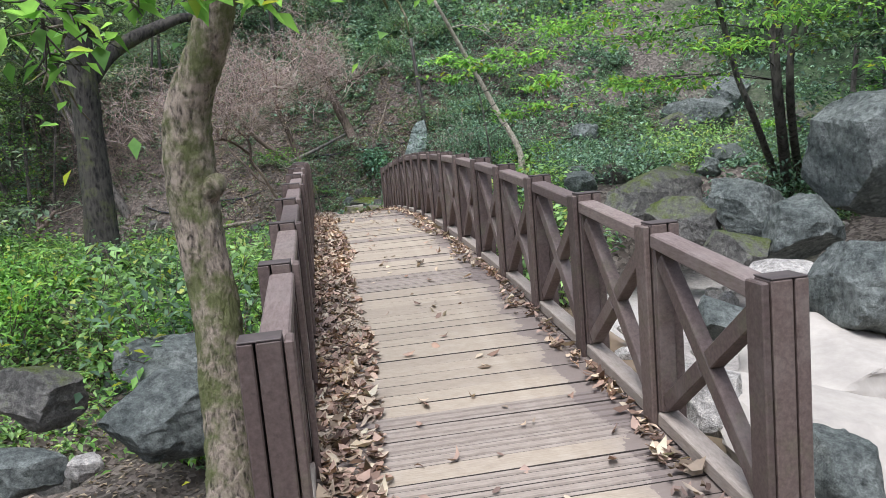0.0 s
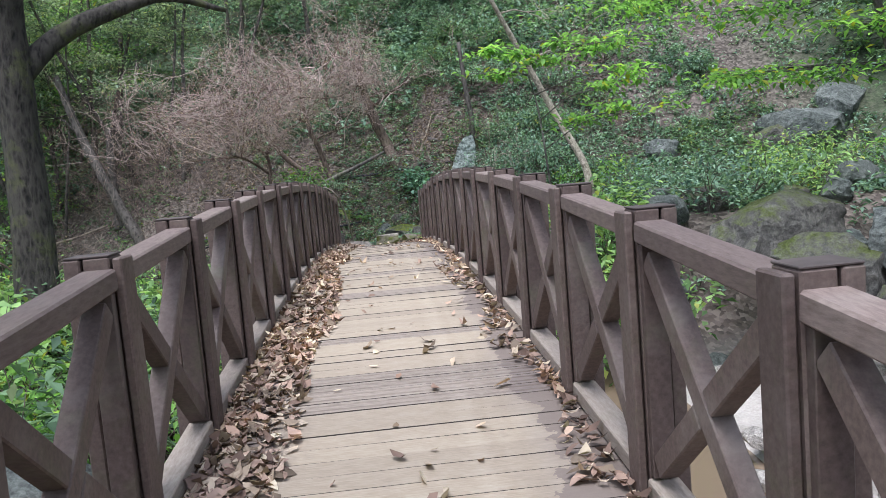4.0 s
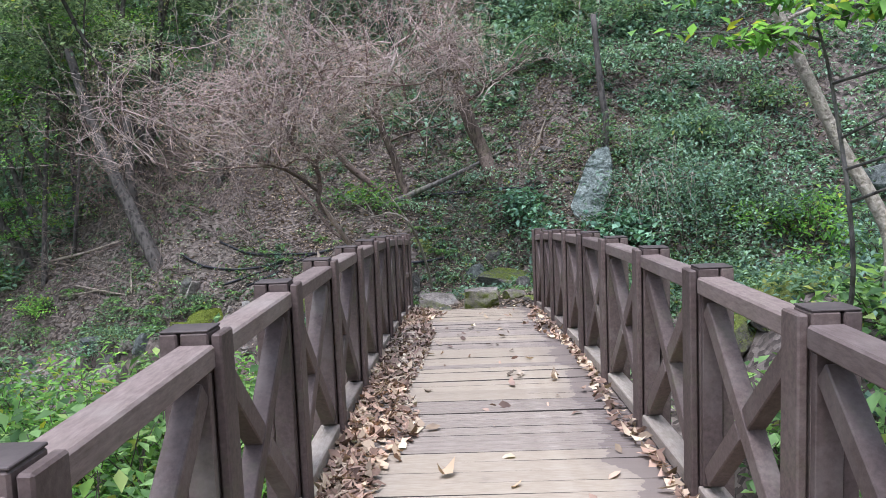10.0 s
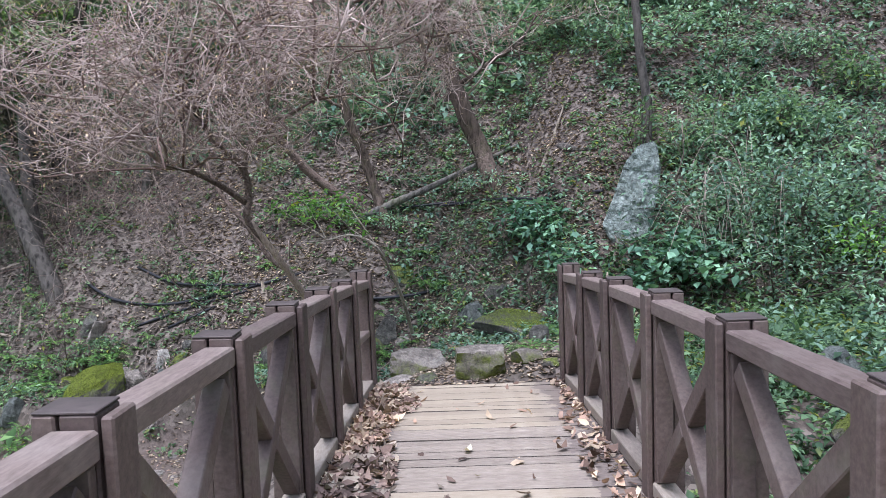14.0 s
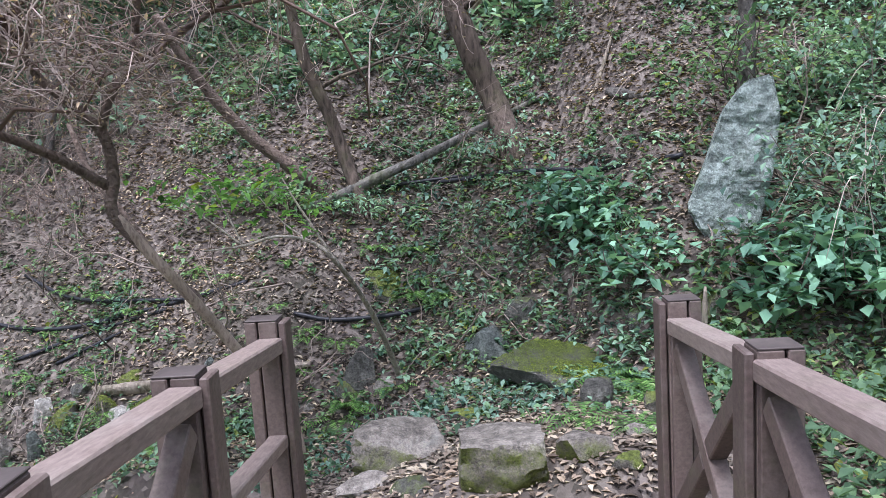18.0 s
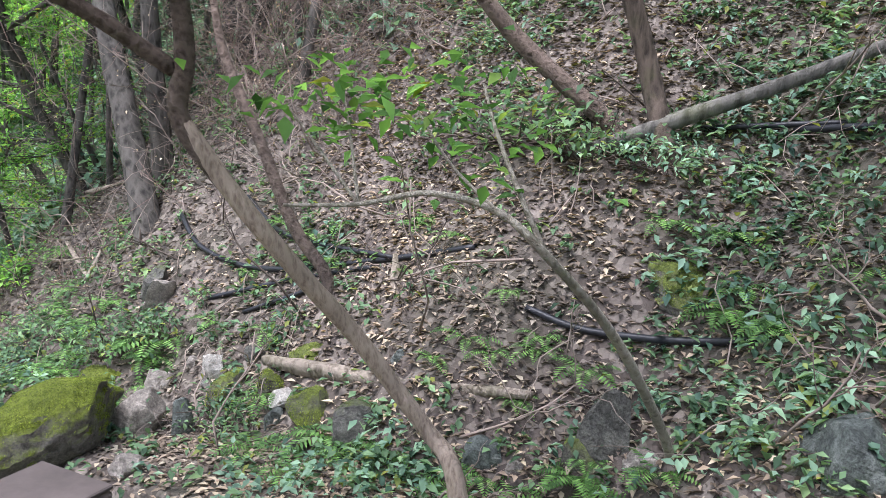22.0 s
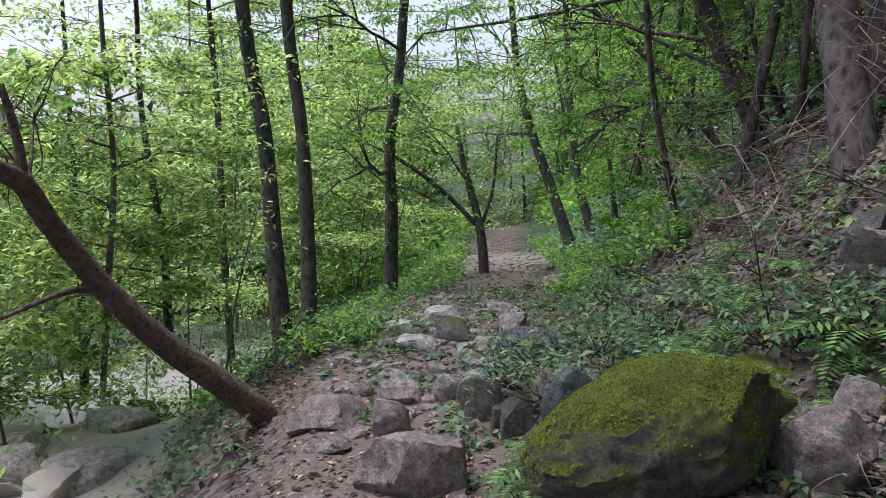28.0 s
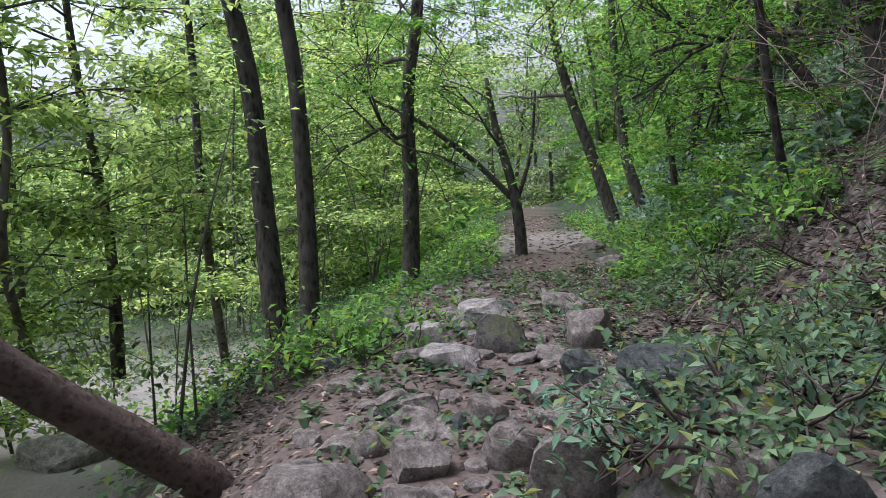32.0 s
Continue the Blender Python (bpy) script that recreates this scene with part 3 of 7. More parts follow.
def rock(name, at, size, mat, label, seed, turn=0.0, tilt=0.0, flat=0.35, sink=0.25, group="", category="rock", cuts=8, level=3, block=2.7, shear=(0.0, 0.0)):
    """A boulder between a ball and a block, chipped by planes, then roughened. at: its place on the ground."""
    if level == 3:
        level = 3 + (size[0] > 0.2) + (size[0] > 0.6)
    r = random.Random(seed)
    bm = bmesh.new()
    bmesh.ops.create_icosphere(bm, subdivisions=level, radius=1.0)
    co = np.array([v.co for v in bm.verts])
    co /= (np.abs(co) ** block).sum(1)[:, None] ** (1 / block)
    co[:, 0] += r.uniform(-0.25, 0.25) * co[:, 1]
    co *= 1 - np.array([r.uniform(0, 0.22), r.uniform(0, 0.22), 0]) * (co[:, 2:] * 0.5 + 0.5)
    for k in range(cuts + 1):
        n = np.array([r.gauss(0, 1), r.gauss(0, 1), r.gauss(0.25, 0.8)]) if k < cuts else np.array([r.uniform(-0.25, 0.25), r.uniform(-0.25, 0.25), 1])
        n /= np.linalg.norm(n)
        lim = (co @ n).max() * (r.uniform(0.56, 0.88) if k < cuts else 1 - 0.4 * flat)
        co -= np.maximum(co @ n - lim, 0)[:, None] * n * 0.98
    shift = Vector((r.uniform(0, 99), r.uniform(0, 99), r.uniform(0, 99)))
    long = max(size)
    for v, p in zip(bm.verts, co):
        q = Vector(p)
        w = Vector((p[0] * size[0], p[1] * size[1], p[2] * size[2])) + shift
        v.co = q * (1 + 0.08 * noise.noise(q * 1.2 + shift) + 0.05 * noise.noise(q * 2.9 + shift) - 0.07 * abs(noise.noise(q * 4.5 + shift)) + 0.016 / long * (noise.noise(w * 9) + 0.6 * noise.noise(w * 21)))
    bmesh.ops.scale(bm, vec=size, verts=bm.verts)
    if shear[0] or shear[1]:
        for v in bm.verts:
            v.co = Vector((v.co.x + shear[0] * v.co.z, v.co.y, v.co.z + shear[1] * v.co.x))
    me = bpy.data.meshes.new(name)
    bm.to_mesh(me)
    bm.free()
    me.materials.append(mat)
    me.polygons.foreach_set("use_smooth", np.ones(len(me.polygons), dtype=bool))
    me.set_sharp_from_angle(angle=radians(24))
    ob = tagged(new(name, me), label, category, group)
    ob.matrix_basis = pose(at[0], at[1], at[2] + size[2] * (1 - 2 * sink), tilt, tilt * 0.6, turn)
    return ob


def moss_tufts(ob, n, seed, size=0.011, up=0.15):
    """A pile of moss: short blades over the faces of a rock that look up, in uneven patches."""
    me = ob.data
    co = np.empty(len(me.vertices) * 3)
    me.vertices.foreach_get("co", co)
    co = co.reshape(-1, 3)
    tri = np.array([p.vertices[:3] for p in me.polygons])
    a, b, c = co[tri[:, 0]], co[tri[:, 1]], co[tri[:, 2]]
    nor = np.cross(b - a, c - a)
    area = np.linalg.norm(nor, axis=1)
    nor /= area[:, None] + 1e-12
    turned = nor @ np.array(ob.matrix_basis.to_3x3()).T
    mid = (a + b + c) / 3
    patch = vnoise(mid[:, 0] * 7 + seed, mid[:, 1] * 7 + mid[:, 2] * 5, seed)
    w = area * fade(up - 0.25, up + 0.35, turned[:, 2] + 0.9 * (patch - 0.5))
    rg = np.random.RandomState(seed)
    pick = rg.choice(len(tri), size=n, p=w / w.sum())
    u, v = rg.rand(n, 1), rg.rand(n, 1)
    u, v = np.where(u + v > 1, 1 - u, u), np.where(u + v > 1, 1 - v, v)
    pos = a[pick] + u * (b - a)[pick] + v * (c - a)[pick] + nor[pick] * 0.003
    leaves("moss", pos, size, MOSS, seed, ob, "yellow-green moss cushion", -1.2, 0.45)["kind"] = "stuff"
    return ob


def on_ground(x, y):
    return float(ground_z(np.array([x]), np.array([y]))[0])


def smooth_line(points, n):
    """A rounded line through the points."""
    p = np.array(points, float)
    k = len(p)
    ext = np.vstack([2 * p[0] - p[1], p, 2 * p[-1] - p[-2]])
    out = []
    for s in np.linspace(0, k - 1, n):
        i = min(int(s), k - 2)
        u = s - i
        a, b, c, d = ext[i:i + 4]
        out.append(0.5 * ((2 * b) + (c - a) * u + (2 * a - 5 * b + 4 * c - d) * u * u + (3 * b - a - 3 * c + d) * u ** 3))
    return np.array(out)


def tube_data(line, radii, sides=8, wob=0.0, seed=0):
    line = np.asarray(line, float)
    n = len(line)
    radii = np.interp(np.linspace(0, 1, n), np.linspace(0, 1, len(radii)), radii)
    line = np.vstack([line[:1] * 1.0, line, line[-1:]])
    radii = np.concatenate([[radii[0] * 0.02], radii, [radii[-1] * 0.02]])
    t = np.gradient(line, axis=0)
    t[0], t[-1] = t[1], t[-2]
    n += 2
    t /= np.linalg.norm(t, axis=1)[:, None] + 1e-9
    ref = np.array([0.31, 0.12, 0.95]) if abs(t[:, 2]).mean() < 0.8 else np.array([1.0, 0.13, 0.07])
    u = np.cross(t, ref)
    u /= np.linalg.norm(u, axis=1)[:, None] + 1e-9
    w = np.cross(t, u)
    ang = np.linspace(0, 2 * np.pi, sides, endpoint=False)
    r = radii[:, None] * np.ones((1, sides))
    if wob:
        rg = np.random.RandomState(seed)
        r = r * (1 + wob * (rg.rand(n, sides) - 0.5) + wob * np.sin(ang * 3 + seed)[None, :] * 0.5)
    v = line[:, None, :] + r[..., None] * (np.cos(ang)[None, :, None] * u[:, None, :] + np.sin(ang)[None, :, None] * w[:, None, :])
    i = np.arange(n * sides).reshape(n, sides)
    f = np.stack([i[:-1], np.roll(i[:-1], -1, 1), np.roll(i[1:], -1, 1), i[1:]], -1).reshape(-1, 4)
    return v.reshape(-1, 3), f


def tubes(name, lines, mat, parent=None, label="", sides=5):
    """Many tubes (line, radii) as one mesh."""
    vs, fs, o = [], [], 0
    for k, (line, radii) in enumerate(lines):
        v, f = tube_data(line, radii, sides)
        vs.append(v)
        fs.append(f + o)
        o += len(v)
    return add_mesh(name, np.vstack(vs), np.vstack(fs), mat, parent, label, smooth=True)


def leaves_data(pos, size, rg, droop=0.5, slim=0.5, lie=1.0):
    """Folded leaf blades, one of four corners for each place."""
    n = len(pos)
    size = np.broadcast_to(np.asarray(size, float), (n,)) * (0.6 + 0.8 * rg.rand(n))
    az = rg.rand(n) * 2 * np.pi
    el = ((rg.rand(n) - 0.5) * 1.6 - droop * 0.5) * lie
    d = np.stack([np.cos(az) * np.cos(el), np.sin(az) * np.cos(el), np.sin(el)], -1)
    side = np.stack([-np.sin(az), np.cos(az), (rg.rand(n) - 0.5) * 0.9 * lie], -1)
    side /= np.linalg.norm(side, axis=1)[:, None]
    nor = np.cross(side, d)
    nor *= np.sign(nor[:, 2:3] + 1e-9)
    s = size[:, None]
    base = pos
    tip = pos + d * s - nor * s * 0.12
    mid = pos + d * s * 0.45
    a = mid + side * s * slim * 0.5 + nor * s * 0.10
    b = mid - side * s * slim * 0.5 + nor * s * 0.10
    v = np.stack([base, a, tip, b], 1).reshape(-1, 3)
    i = np.arange(n)[:, None] * 4
    f = np.concatenate([i + np.array([0, 1, 2]), i + np.array([0, 2, 3])], 0)
    return v, f


def curled_leaves(name, label, pos, size, mat, seed):
    """Dry fallen leaves: pointed ovals, folded along the midrib and curled up at the ends and edges."""
    rg = np.random.RandomState(seed)
    n = len(pos)
    s = (size * (0.55 + 0.9 * rg.rand(n)))[:, None]
    az, tip = rg.rand(n) * 2 * np.pi, rg.normal(size=n) * 0.28
    d = np.stack([np.cos(az) * np.cos(tip), np.sin(az) * np.cos(tip), np.sin(tip)], -1)
    roll = rg.normal(size=n) * 0.45
    side = np.stack([-np.sin(az) * np.cos(roll), np.cos(az) * np.cos(roll), np.sin(roll)], -1)
    up = np.cross(d, side)
    curl, fold, slim = rg.normal(size=(n, 1)) * 0.22 + 0.1, rg.rand(n, 1) * 0.35, 0.16 + 0.14 * rg.rand(n, 1)
    bend = rg.normal(size=(n, 1)) * 0.1

    def mid(u):
        return pos + d * s * (u - 0.5) + up * s * curl * 4 * (u - 0.5) ** 2 + side * s * bend * math.sin(math.pi * u)

    def edge(u, w, g):
        return mid(u) + side * s * slim * w * g + up * s * slim * fold * w

    v = np.stack([mid(0.0), mid(0.33), mid(0.7), mid(1.0), edge(0.33, 1.0, 1), edge(0.7, 0.75, 1), edge(0.33, 1.0, -1), edge(0.7, 0.75, -1)], 1).reshape(-1, 3)
    i = np.arange(n)[:, None] * 8
    f = np.concatenate([i + np.array(q) for q in ((0, 1, 4), (1, 2, 5), (1, 5, 4), (2, 3, 5), (0, 6, 1), (1, 6, 7), (1, 7, 2), (2, 7, 3))], 0)
    return tagged(add_mesh(name, v, f, mat), label, "leaves", kind="stuff")


def leaves(name, pos, size, mat, seed, parent=None, label="", droop=0.5, slim=0.5, lie=1.0):
    v, f = leaves_data(np.asarray(pos, float), size, np.random.RandomState(seed), droop, slim, lie)
    return add_mesh(name, v, f, mat, parent, label)


def strew(n, x0, x1, y0, y1, seed, keep=None, lift=0.02):
    """Random places on the ground of a rectangle, thinned by keep(x, y)."""
    rg = np.random.RandomState(seed)
    x, y = x0 + (x1 - x0) * rg.rand(n), y0 + (y1 - y0) * rg.rand(n)
    if keep is not None:
        m = rg.rand(n) < keep(x, y)
        x, y = x[m], y[m]
    z = ground_z(x, y)
    return np.stack([x, y, z + lift * rg.rand(len(x))], -1)


def clumps(centres, per, spread, seed, tall=1.0):
    """Leaf places in low mounds round each centre."""
    rg = np.random.RandomState(seed)
    n = len(centres)
    s = (0.5 + rg.rand(n)) * spread
    p = np.repeat(centres, per, 0)
    s = np.repeat(s, per)
    d = rg.normal(size=(len(p), 3))
    d /= np.linalg.norm(d, axis=1)[:, None]
    d[:, 2] = np.abs(d[:, 2]) * tall
    return p + d * (s * rg.rand(len(p)) ** 0.45)[:, None]


def spray_lines(root, way, length, rg, depth=2, radius=0.02, kids=5, bend=0.35):
    """A branching stem: a list of lines with radii, and the tips."""
    out, tips = [], []
    way = np.array(way, float)
    way /= np.linalg.norm(way)

    def grow(p, d, l, r, k):
        pts, q, e = [p], p.copy(), d.copy()
        for _ in range(4):
            e = e + rg.normal(size=3) * bend * 0.5
            e /= np.linalg.norm(e)
            q = q + e * l / 4
            pts.append(q)
        line = np.array(pts)
        out.append((line, (r, r * 0.45)))
        if k == 0:
            tips.extend(pts[2:])
            return
        for _ in range(kids):
            s = 0.35 + 0.65 * rg.rand()
            i = min(int(s * 4), 3)
            at = line[i] + (line[i + 1] - line[i]) * (s * 4 - i)
            nd = e + rg.normal(size=3) * 0.75
            nd /= np.linalg.norm(nd)
            grow(at, nd, l * (0.45 + 0.3 * rg.rand()), r * 0.5, k - 1)

    grow(np.array(root, float), way, length, radius, depth)
    return out, np.array(tips)


def tree(label, trunk, radii, bark, boughs=(), leaf=None, leaf_size=0.09, leaf_n=0, spread=0.5, seed=0, name="tree", category="tree", sides=12, kids=5, depth=2, crown_label="", wob=0.10, slim=0.5, forks=(), plated=False, limb_bark=None):
    """trunk: its line; boughs: (share of the trunk, direction, length); forks: further thick stems as (line, radii). Leaves sit along the tips of the boughs."""
    rg = np.random.RandomState(seed)
    base = Vector(trunk[0])
    step = np.array(trunk[0]) - np.array(trunk[1])
    trunk = [tuple(np.array(trunk[0]) + step / np.linalg.norm(step) * 0.12 - np.array([0, 0, 0.42])), *trunk]
    radii = [radii[0] * 1.1, *radii]
    top = tagged(new(name), label, category)
    top.location = base
    line = smooth_line(trunk, 5 * len(trunk))
    rel = line - np.array(base)
    if plated:                                    # thick bark in raised plates
        rel = smooth_line(rel, 190)
        v, f = tube_data(rel, [radii[0] * 1.35, *radii], 56, 0.0, seed)
        axis = np.repeat(np.vstack([rel[:1], rel, rel[-1:]]), 56, 0)
        out = v - axis
        k = []
        for p in v:
            q = Vector((p[0] * 20, p[1] * 20, p[2] * 8))
            d = noise.voronoi(q + 0.6 * noise.noise_vector(q * 0.7))[0]
            k.append(min(0.07, 0.2 * (d[1] - d[0])) + 0.08 * noise.noise(Vector(p) * 4.0) + 0.04 * noise.noise(Vector(p) * 26.0))
        v = axis + out * (0.98 + np.array(k))[:, None]
    else:
        v, f = tube_data(rel, [radii[0] * 1.35, *radii], sides, wob, seed)
    add_mesh("trunk", v, f, bark, top, smooth=True)
    for k, (fl, fr) in enumerate(forks):
        v, f = tube_data(smooth_line(fl, 4 * len(fl)) - np.array(base), fr, max(6, sides - 3), wob * 0.6, seed + k)
        add_mesh("limb", v, f, limb_bark or bark, top, smooth=True)
    tips = []
    for k, (share, way, length) in enumerate(boughs):
        i = min(int(share * (len(rel) - 1)), len(rel) - 2)
        r0 = np.interp(share, np.linspace(0, 1, len(radii)), radii) * 0.42
        lines, tp = spray_lines(rel[i], way, length, rg, depth, r0, kids)
        tubes("bough", lines, bark, top)["kind"] = "stuff"
        tips.append(tp)
    if leaf is not None and tips:
        tp = np.vstack(tips)
        pick = tp[rg.randint(len(tp), size=leaf_n)] + rg.normal(size=(leaf_n, 3)) * np.array([spread, spread, spread * 0.35])
        cr = leaves("crown", pick, leaf_size, leaf, seed + 1, top, crown_label, 0.3, slim)
        cr["kind"] = "stuff"
    return top


def shrub(label, at, radius, height, leaf, leaf_n, leaf_size, seed, name="shrub", stems=7, twig=None, slim=0.5, low=0.15):
    rg = np.random.RandomState(seed)
    top = tagged(new(name), label, "shrub")
    top.location = at
    lines, tips = [], []
    for k in range(stems):
        az = 2 * np.pi * (k + rg.rand()) / stems
        l, tp = spray_lines((0.05 * math.cos(az), 0.05 * math.sin(az), -0.05), (math.cos(az) * radius, math.sin(az) * radius, height * (0.5 + 0.5 * rg.rand())), math.hypot(radius, height) * 0.7, rg, 1, 0.012, 5)
        lines += l
        tips.append(tp)
    tubes("stemwork", lines, twig or TWIG_DARK, top, sides=4)["kind"] = "stuff"
    tp = np.vstack(tips)
    d = rg.normal(size=(leaf_n, 3))
    d /= np.linalg.norm(d, axis=1)[:, None]
    shell = d * (rg.rand(leaf_n, 1) ** 0.4) * np.array([radius, radius, height * 0.55]) * (0.72 + 0.5 * vnoise(d[:, :1] * 2.2 + seed, d[:, 1:2] * 2.2 + d[:, 2:], seed)) + np.array([0, 0, height * 0.5])
    near_tip = tp[rg.randint(len(tp), size=leaf_n)] + rg.normal(size=(leaf_n, 3)) * 0.1
    pos = np.where(rg.rand(leaf_n, 1) < 0.5, shell, near_tip)
    pos[:, 2] = np.maximum(pos[:, 2], low * rg.rand(leaf_n))
    leaves("foliage", pos, leaf_size, leaf, seed + 1, top, "", 0.4, slim)["kind"] = "stuff"
    return top


def fern(label, at, size, seed, fronds=9):
    rg = np.random.RandomState(seed)
    top = tagged(new("fern"), label, "fern", "ferns")
    top.location = at
    for k in range(fronds):
        az = 2 * np.pi * (k + 0.6 * rg.rand()) / fronds
        el = 0.55 + 0.5 * rg.rand()
        s = size * (0.7 + 0.5 * rg.rand())
        u = np.linspace(0.02, 1, 15)
        out = np.stack([np.cos(az) * u * s * math.cos(el * 0.7), np.sin(az) * u * s * math.cos(el * 0.7), s * (math.sin(el) * u - 0.75 * u * u)], -1)
        t = np.gradient(out, axis=0)
        t /= np.linalg.norm(t, axis=1)[:, None]
        side = np.cross(t, [0, 0, 1.0])
        side /= np.linalg.norm(side, axis=1)[:, None] + 1e-9
        vs, fs = [], []
        for j in range(1, 15):
            w = s * 0.2 * math.sin(math.pi * min(1, (j + 1.5) / 15.5)) + 0.004
            for sg in (-1, 1):
                b = out[j]
                tip = b + sg * side[j] * w + t[j] * w * 0.35 - np.array([0, 0, w * 0.15])
                m1, m2 = b + (tip - b) * 0.45 + t[j] * s * 0.024, b + (tip - b) * 0.45 - t[j] * s * 0.024
                o = len(vs)
                vs += [b, m1, tip, m2]
                fs.append((o, o + 1, o + 2, o + 3))
        add_mesh("frond", np.array(vs), np.array(fs), FERN, top)
    return top

# ---- stream bed: boulders and stones ----
BOULDER = "large weathered grey granite boulder beside the stream"
MIDROCK = "grey lichen-spotted boulder in the stream bed"


def stream_rock(at, size, mat, label, seed, turn=0, sink=0.3, flat=0.3):
    return rock("boulder", at, size, mat, label, seed, turn, 9, flat, sink, "stream boulders", cuts=13, block=3.2)


stream_rock((7.17, 6.98, 1.21), (1.5, 1.3, 1.15), GREY_ROCK, BOULDER, 11, 20, 0.5)
stream_rock((5.53, 6.83, 0.12), (0.66, 0.6, 0.5), GREY_ROCK, "blue-grey angular boulder with a tilted face", 12, 40, 0.5)
stream_rock((5.29, 7.61, 0.37), (0.75, 0.6, 0.42), GREY_ROCK, MIDROCK, 13, 10, 0.5)
stream_rock((4.46, 8.03, 0.22), (0.62, 0.6, 0.45), DARK_MOSS_ROCK, "rounded dark boulder with thin moss", 14, 70, 0.5)
stream_rock((4.49, 9.16, 0.53), (1.0, 0.7, 0.5), DARK_MOSS_ROCK, "long dark mossy boulder under shrubs", 15, 15, 0.5)
stream_rock((4.62, 6.76, -0.06), (0.55, 0.5, 0.3), DARK_MOSS_ROCK, "low greenish boulder between larger ones", 16, 35, 0.5)
stream_rock((4.34, 4.04, -0.03), (0.62, 0.55, 0.45), GREY_ROCK, "white-spotted grey boulder at the water's edge", 17, 80, 0.5)
stream_rock((4.26, 5.18, -0.15), (0.55, 0.4, 0.2), PALE_ROCK, "flat pale rock between boulders", 18, 5, 0.5)
stream_rock((2.73, 2.16, -0.65), (1.25, 1.0, 0.35), SLAB, "broad pale granite slab in the stream bed", 19, 50, 0.5, 0.5)
stream_rock((3.80, 3.48, -0.66), (1.5, 1.1, 0.3), SLAB, "smooth whitish rock sheet beside brown water", 20, 25, 0.5, 0.6)
stream_rock((2.45, 1.71, -0.63), (0.45, 0.35, 0.3), GREY_ROCK, "broken grey stone on the pale slab", 21, 110, 0.5)
stream_rock((2.63, 3.66, -0.09), (0.3, 0.25, 0.2), GREY_ROCK, "small grey stone in the stream bed", 22, 30, 0.5)
stream_rock((1.95, 2.64, -0.36), (0.5, 0.4, 0.25), PALE_ROCK, "pale stone under the railing", 23, 60, 0.5)
stream_rock((12.16, 16.10, 1.06), (1.1, 0.9, 1.0), DARK_MOSS_ROCK, "dark mossy boulder on the stream bank", 24, 0, 0.5)
stream_rock((10.53, 19.01, 1.83), (1.2, 1.0, 0.7), GREY_ROCK, "grey rocks half buried in the slope", 25, 140, 0.5)
stream_rock((11.57, 19.15, 2.31), (0.9, 0.8, 0.6), GREY_ROCK, "grey rock heap on the slope", 26, 50, 0.5)
stream_rock((7.25, 19.78, 1.56), (0.6, 0.5, 0.4), GREY_ROCK, "grey rock among low green plants", 27, 95, 0.5)
stream_rock((9.80, 19.05, 1.64), (0.7, 0.6, 0.55), DARK_MOSS_ROCK, "dark rock among low green plants", 28, 33, 0.5)
stream_rock((-2.05, 3.55, -0.26), (0.66, 0.46, 0.30), GREY_ROCK, "large flat blue-grey boulder with pale lichen", 29, 25, 0.5)
stream_rock((-2.34, 5.15, -0.24), (0.55, 0.4, 0.2), GREY_ROCK, "flat grey boulder below the bank", 30, 10, 0.5)
stream_rock((-3.5, 4.9, -0.38), (0.42, 0.36, 0.3), DARK_MOSS_ROCK, "rounded boulder with thin moss below the bank", 31, 60, 0.5)
stream_rock((-3.07, 3.2, -0.42), (0.3, 0.26, 0.2), GREY_ROCK, "grey stone on leaf-covered ground", 32, 0, 0.5)
stream_rock((-2.57, 2.92, -0.36), (0.14, 0.12, 0.12), PALE_ROCK, "small pale stone on dead leaves", 33, 20, 0.5)
moss_tufts(stream_rock((3.39, 14.27, 0.42), (1.0, 0.7, 0.2), MOSS_ROCK, "flat mossy boulder beyond the railing", 34, 10, 0.5), 3500, 37)
moss_tufts(stream_rock((2.58, 14.51, 0.22), (0.55, 0.6, 0.35), MOSS_ROCK, "yellow-green mossy boulder beside the bridge", 35, 30, 0.5), 3500, 44)
rs = random.Random(77)
for k in range(70):                               # cobbles of the stream bed
    x, y = rs.uniform(1.3, 8.5), rs.uniform(1.0, 9.5)
    s = rs.uniform(0.07, 0.24)
    rock("stone", (x, y, on_ground(x, y)), (s, s * rs.uniform(0.7, 1.0), s * 0.7), rs.choice((GREY_ROCK, PALE_ROCK, PALE_ROCK)), "water-worn stone in the stream bed", 300 + k, rs.uniform(0, 360), 5, 0.2, 0.3, "stream stones", "stone", 5, 2)
for k in range(26):
    x, y = rs.uniform(-6.5, -1.4), rs.uniform(3.0, 9.0)
    s = rs.uniform(0.08, 0.3)
    rock("stone", (x, y, on_ground(x, y)), (s, s * rs.uniform(0.7, 1.0), s * 0.7), rs.choice((GREY_ROCK, DARK_MOSS_ROCK)), "grey stone on leaf-covered ground", 400 + k, rs.uniform(0, 360), 5, 0.2, 0.3, "bank stones", "stone", 5, 2)

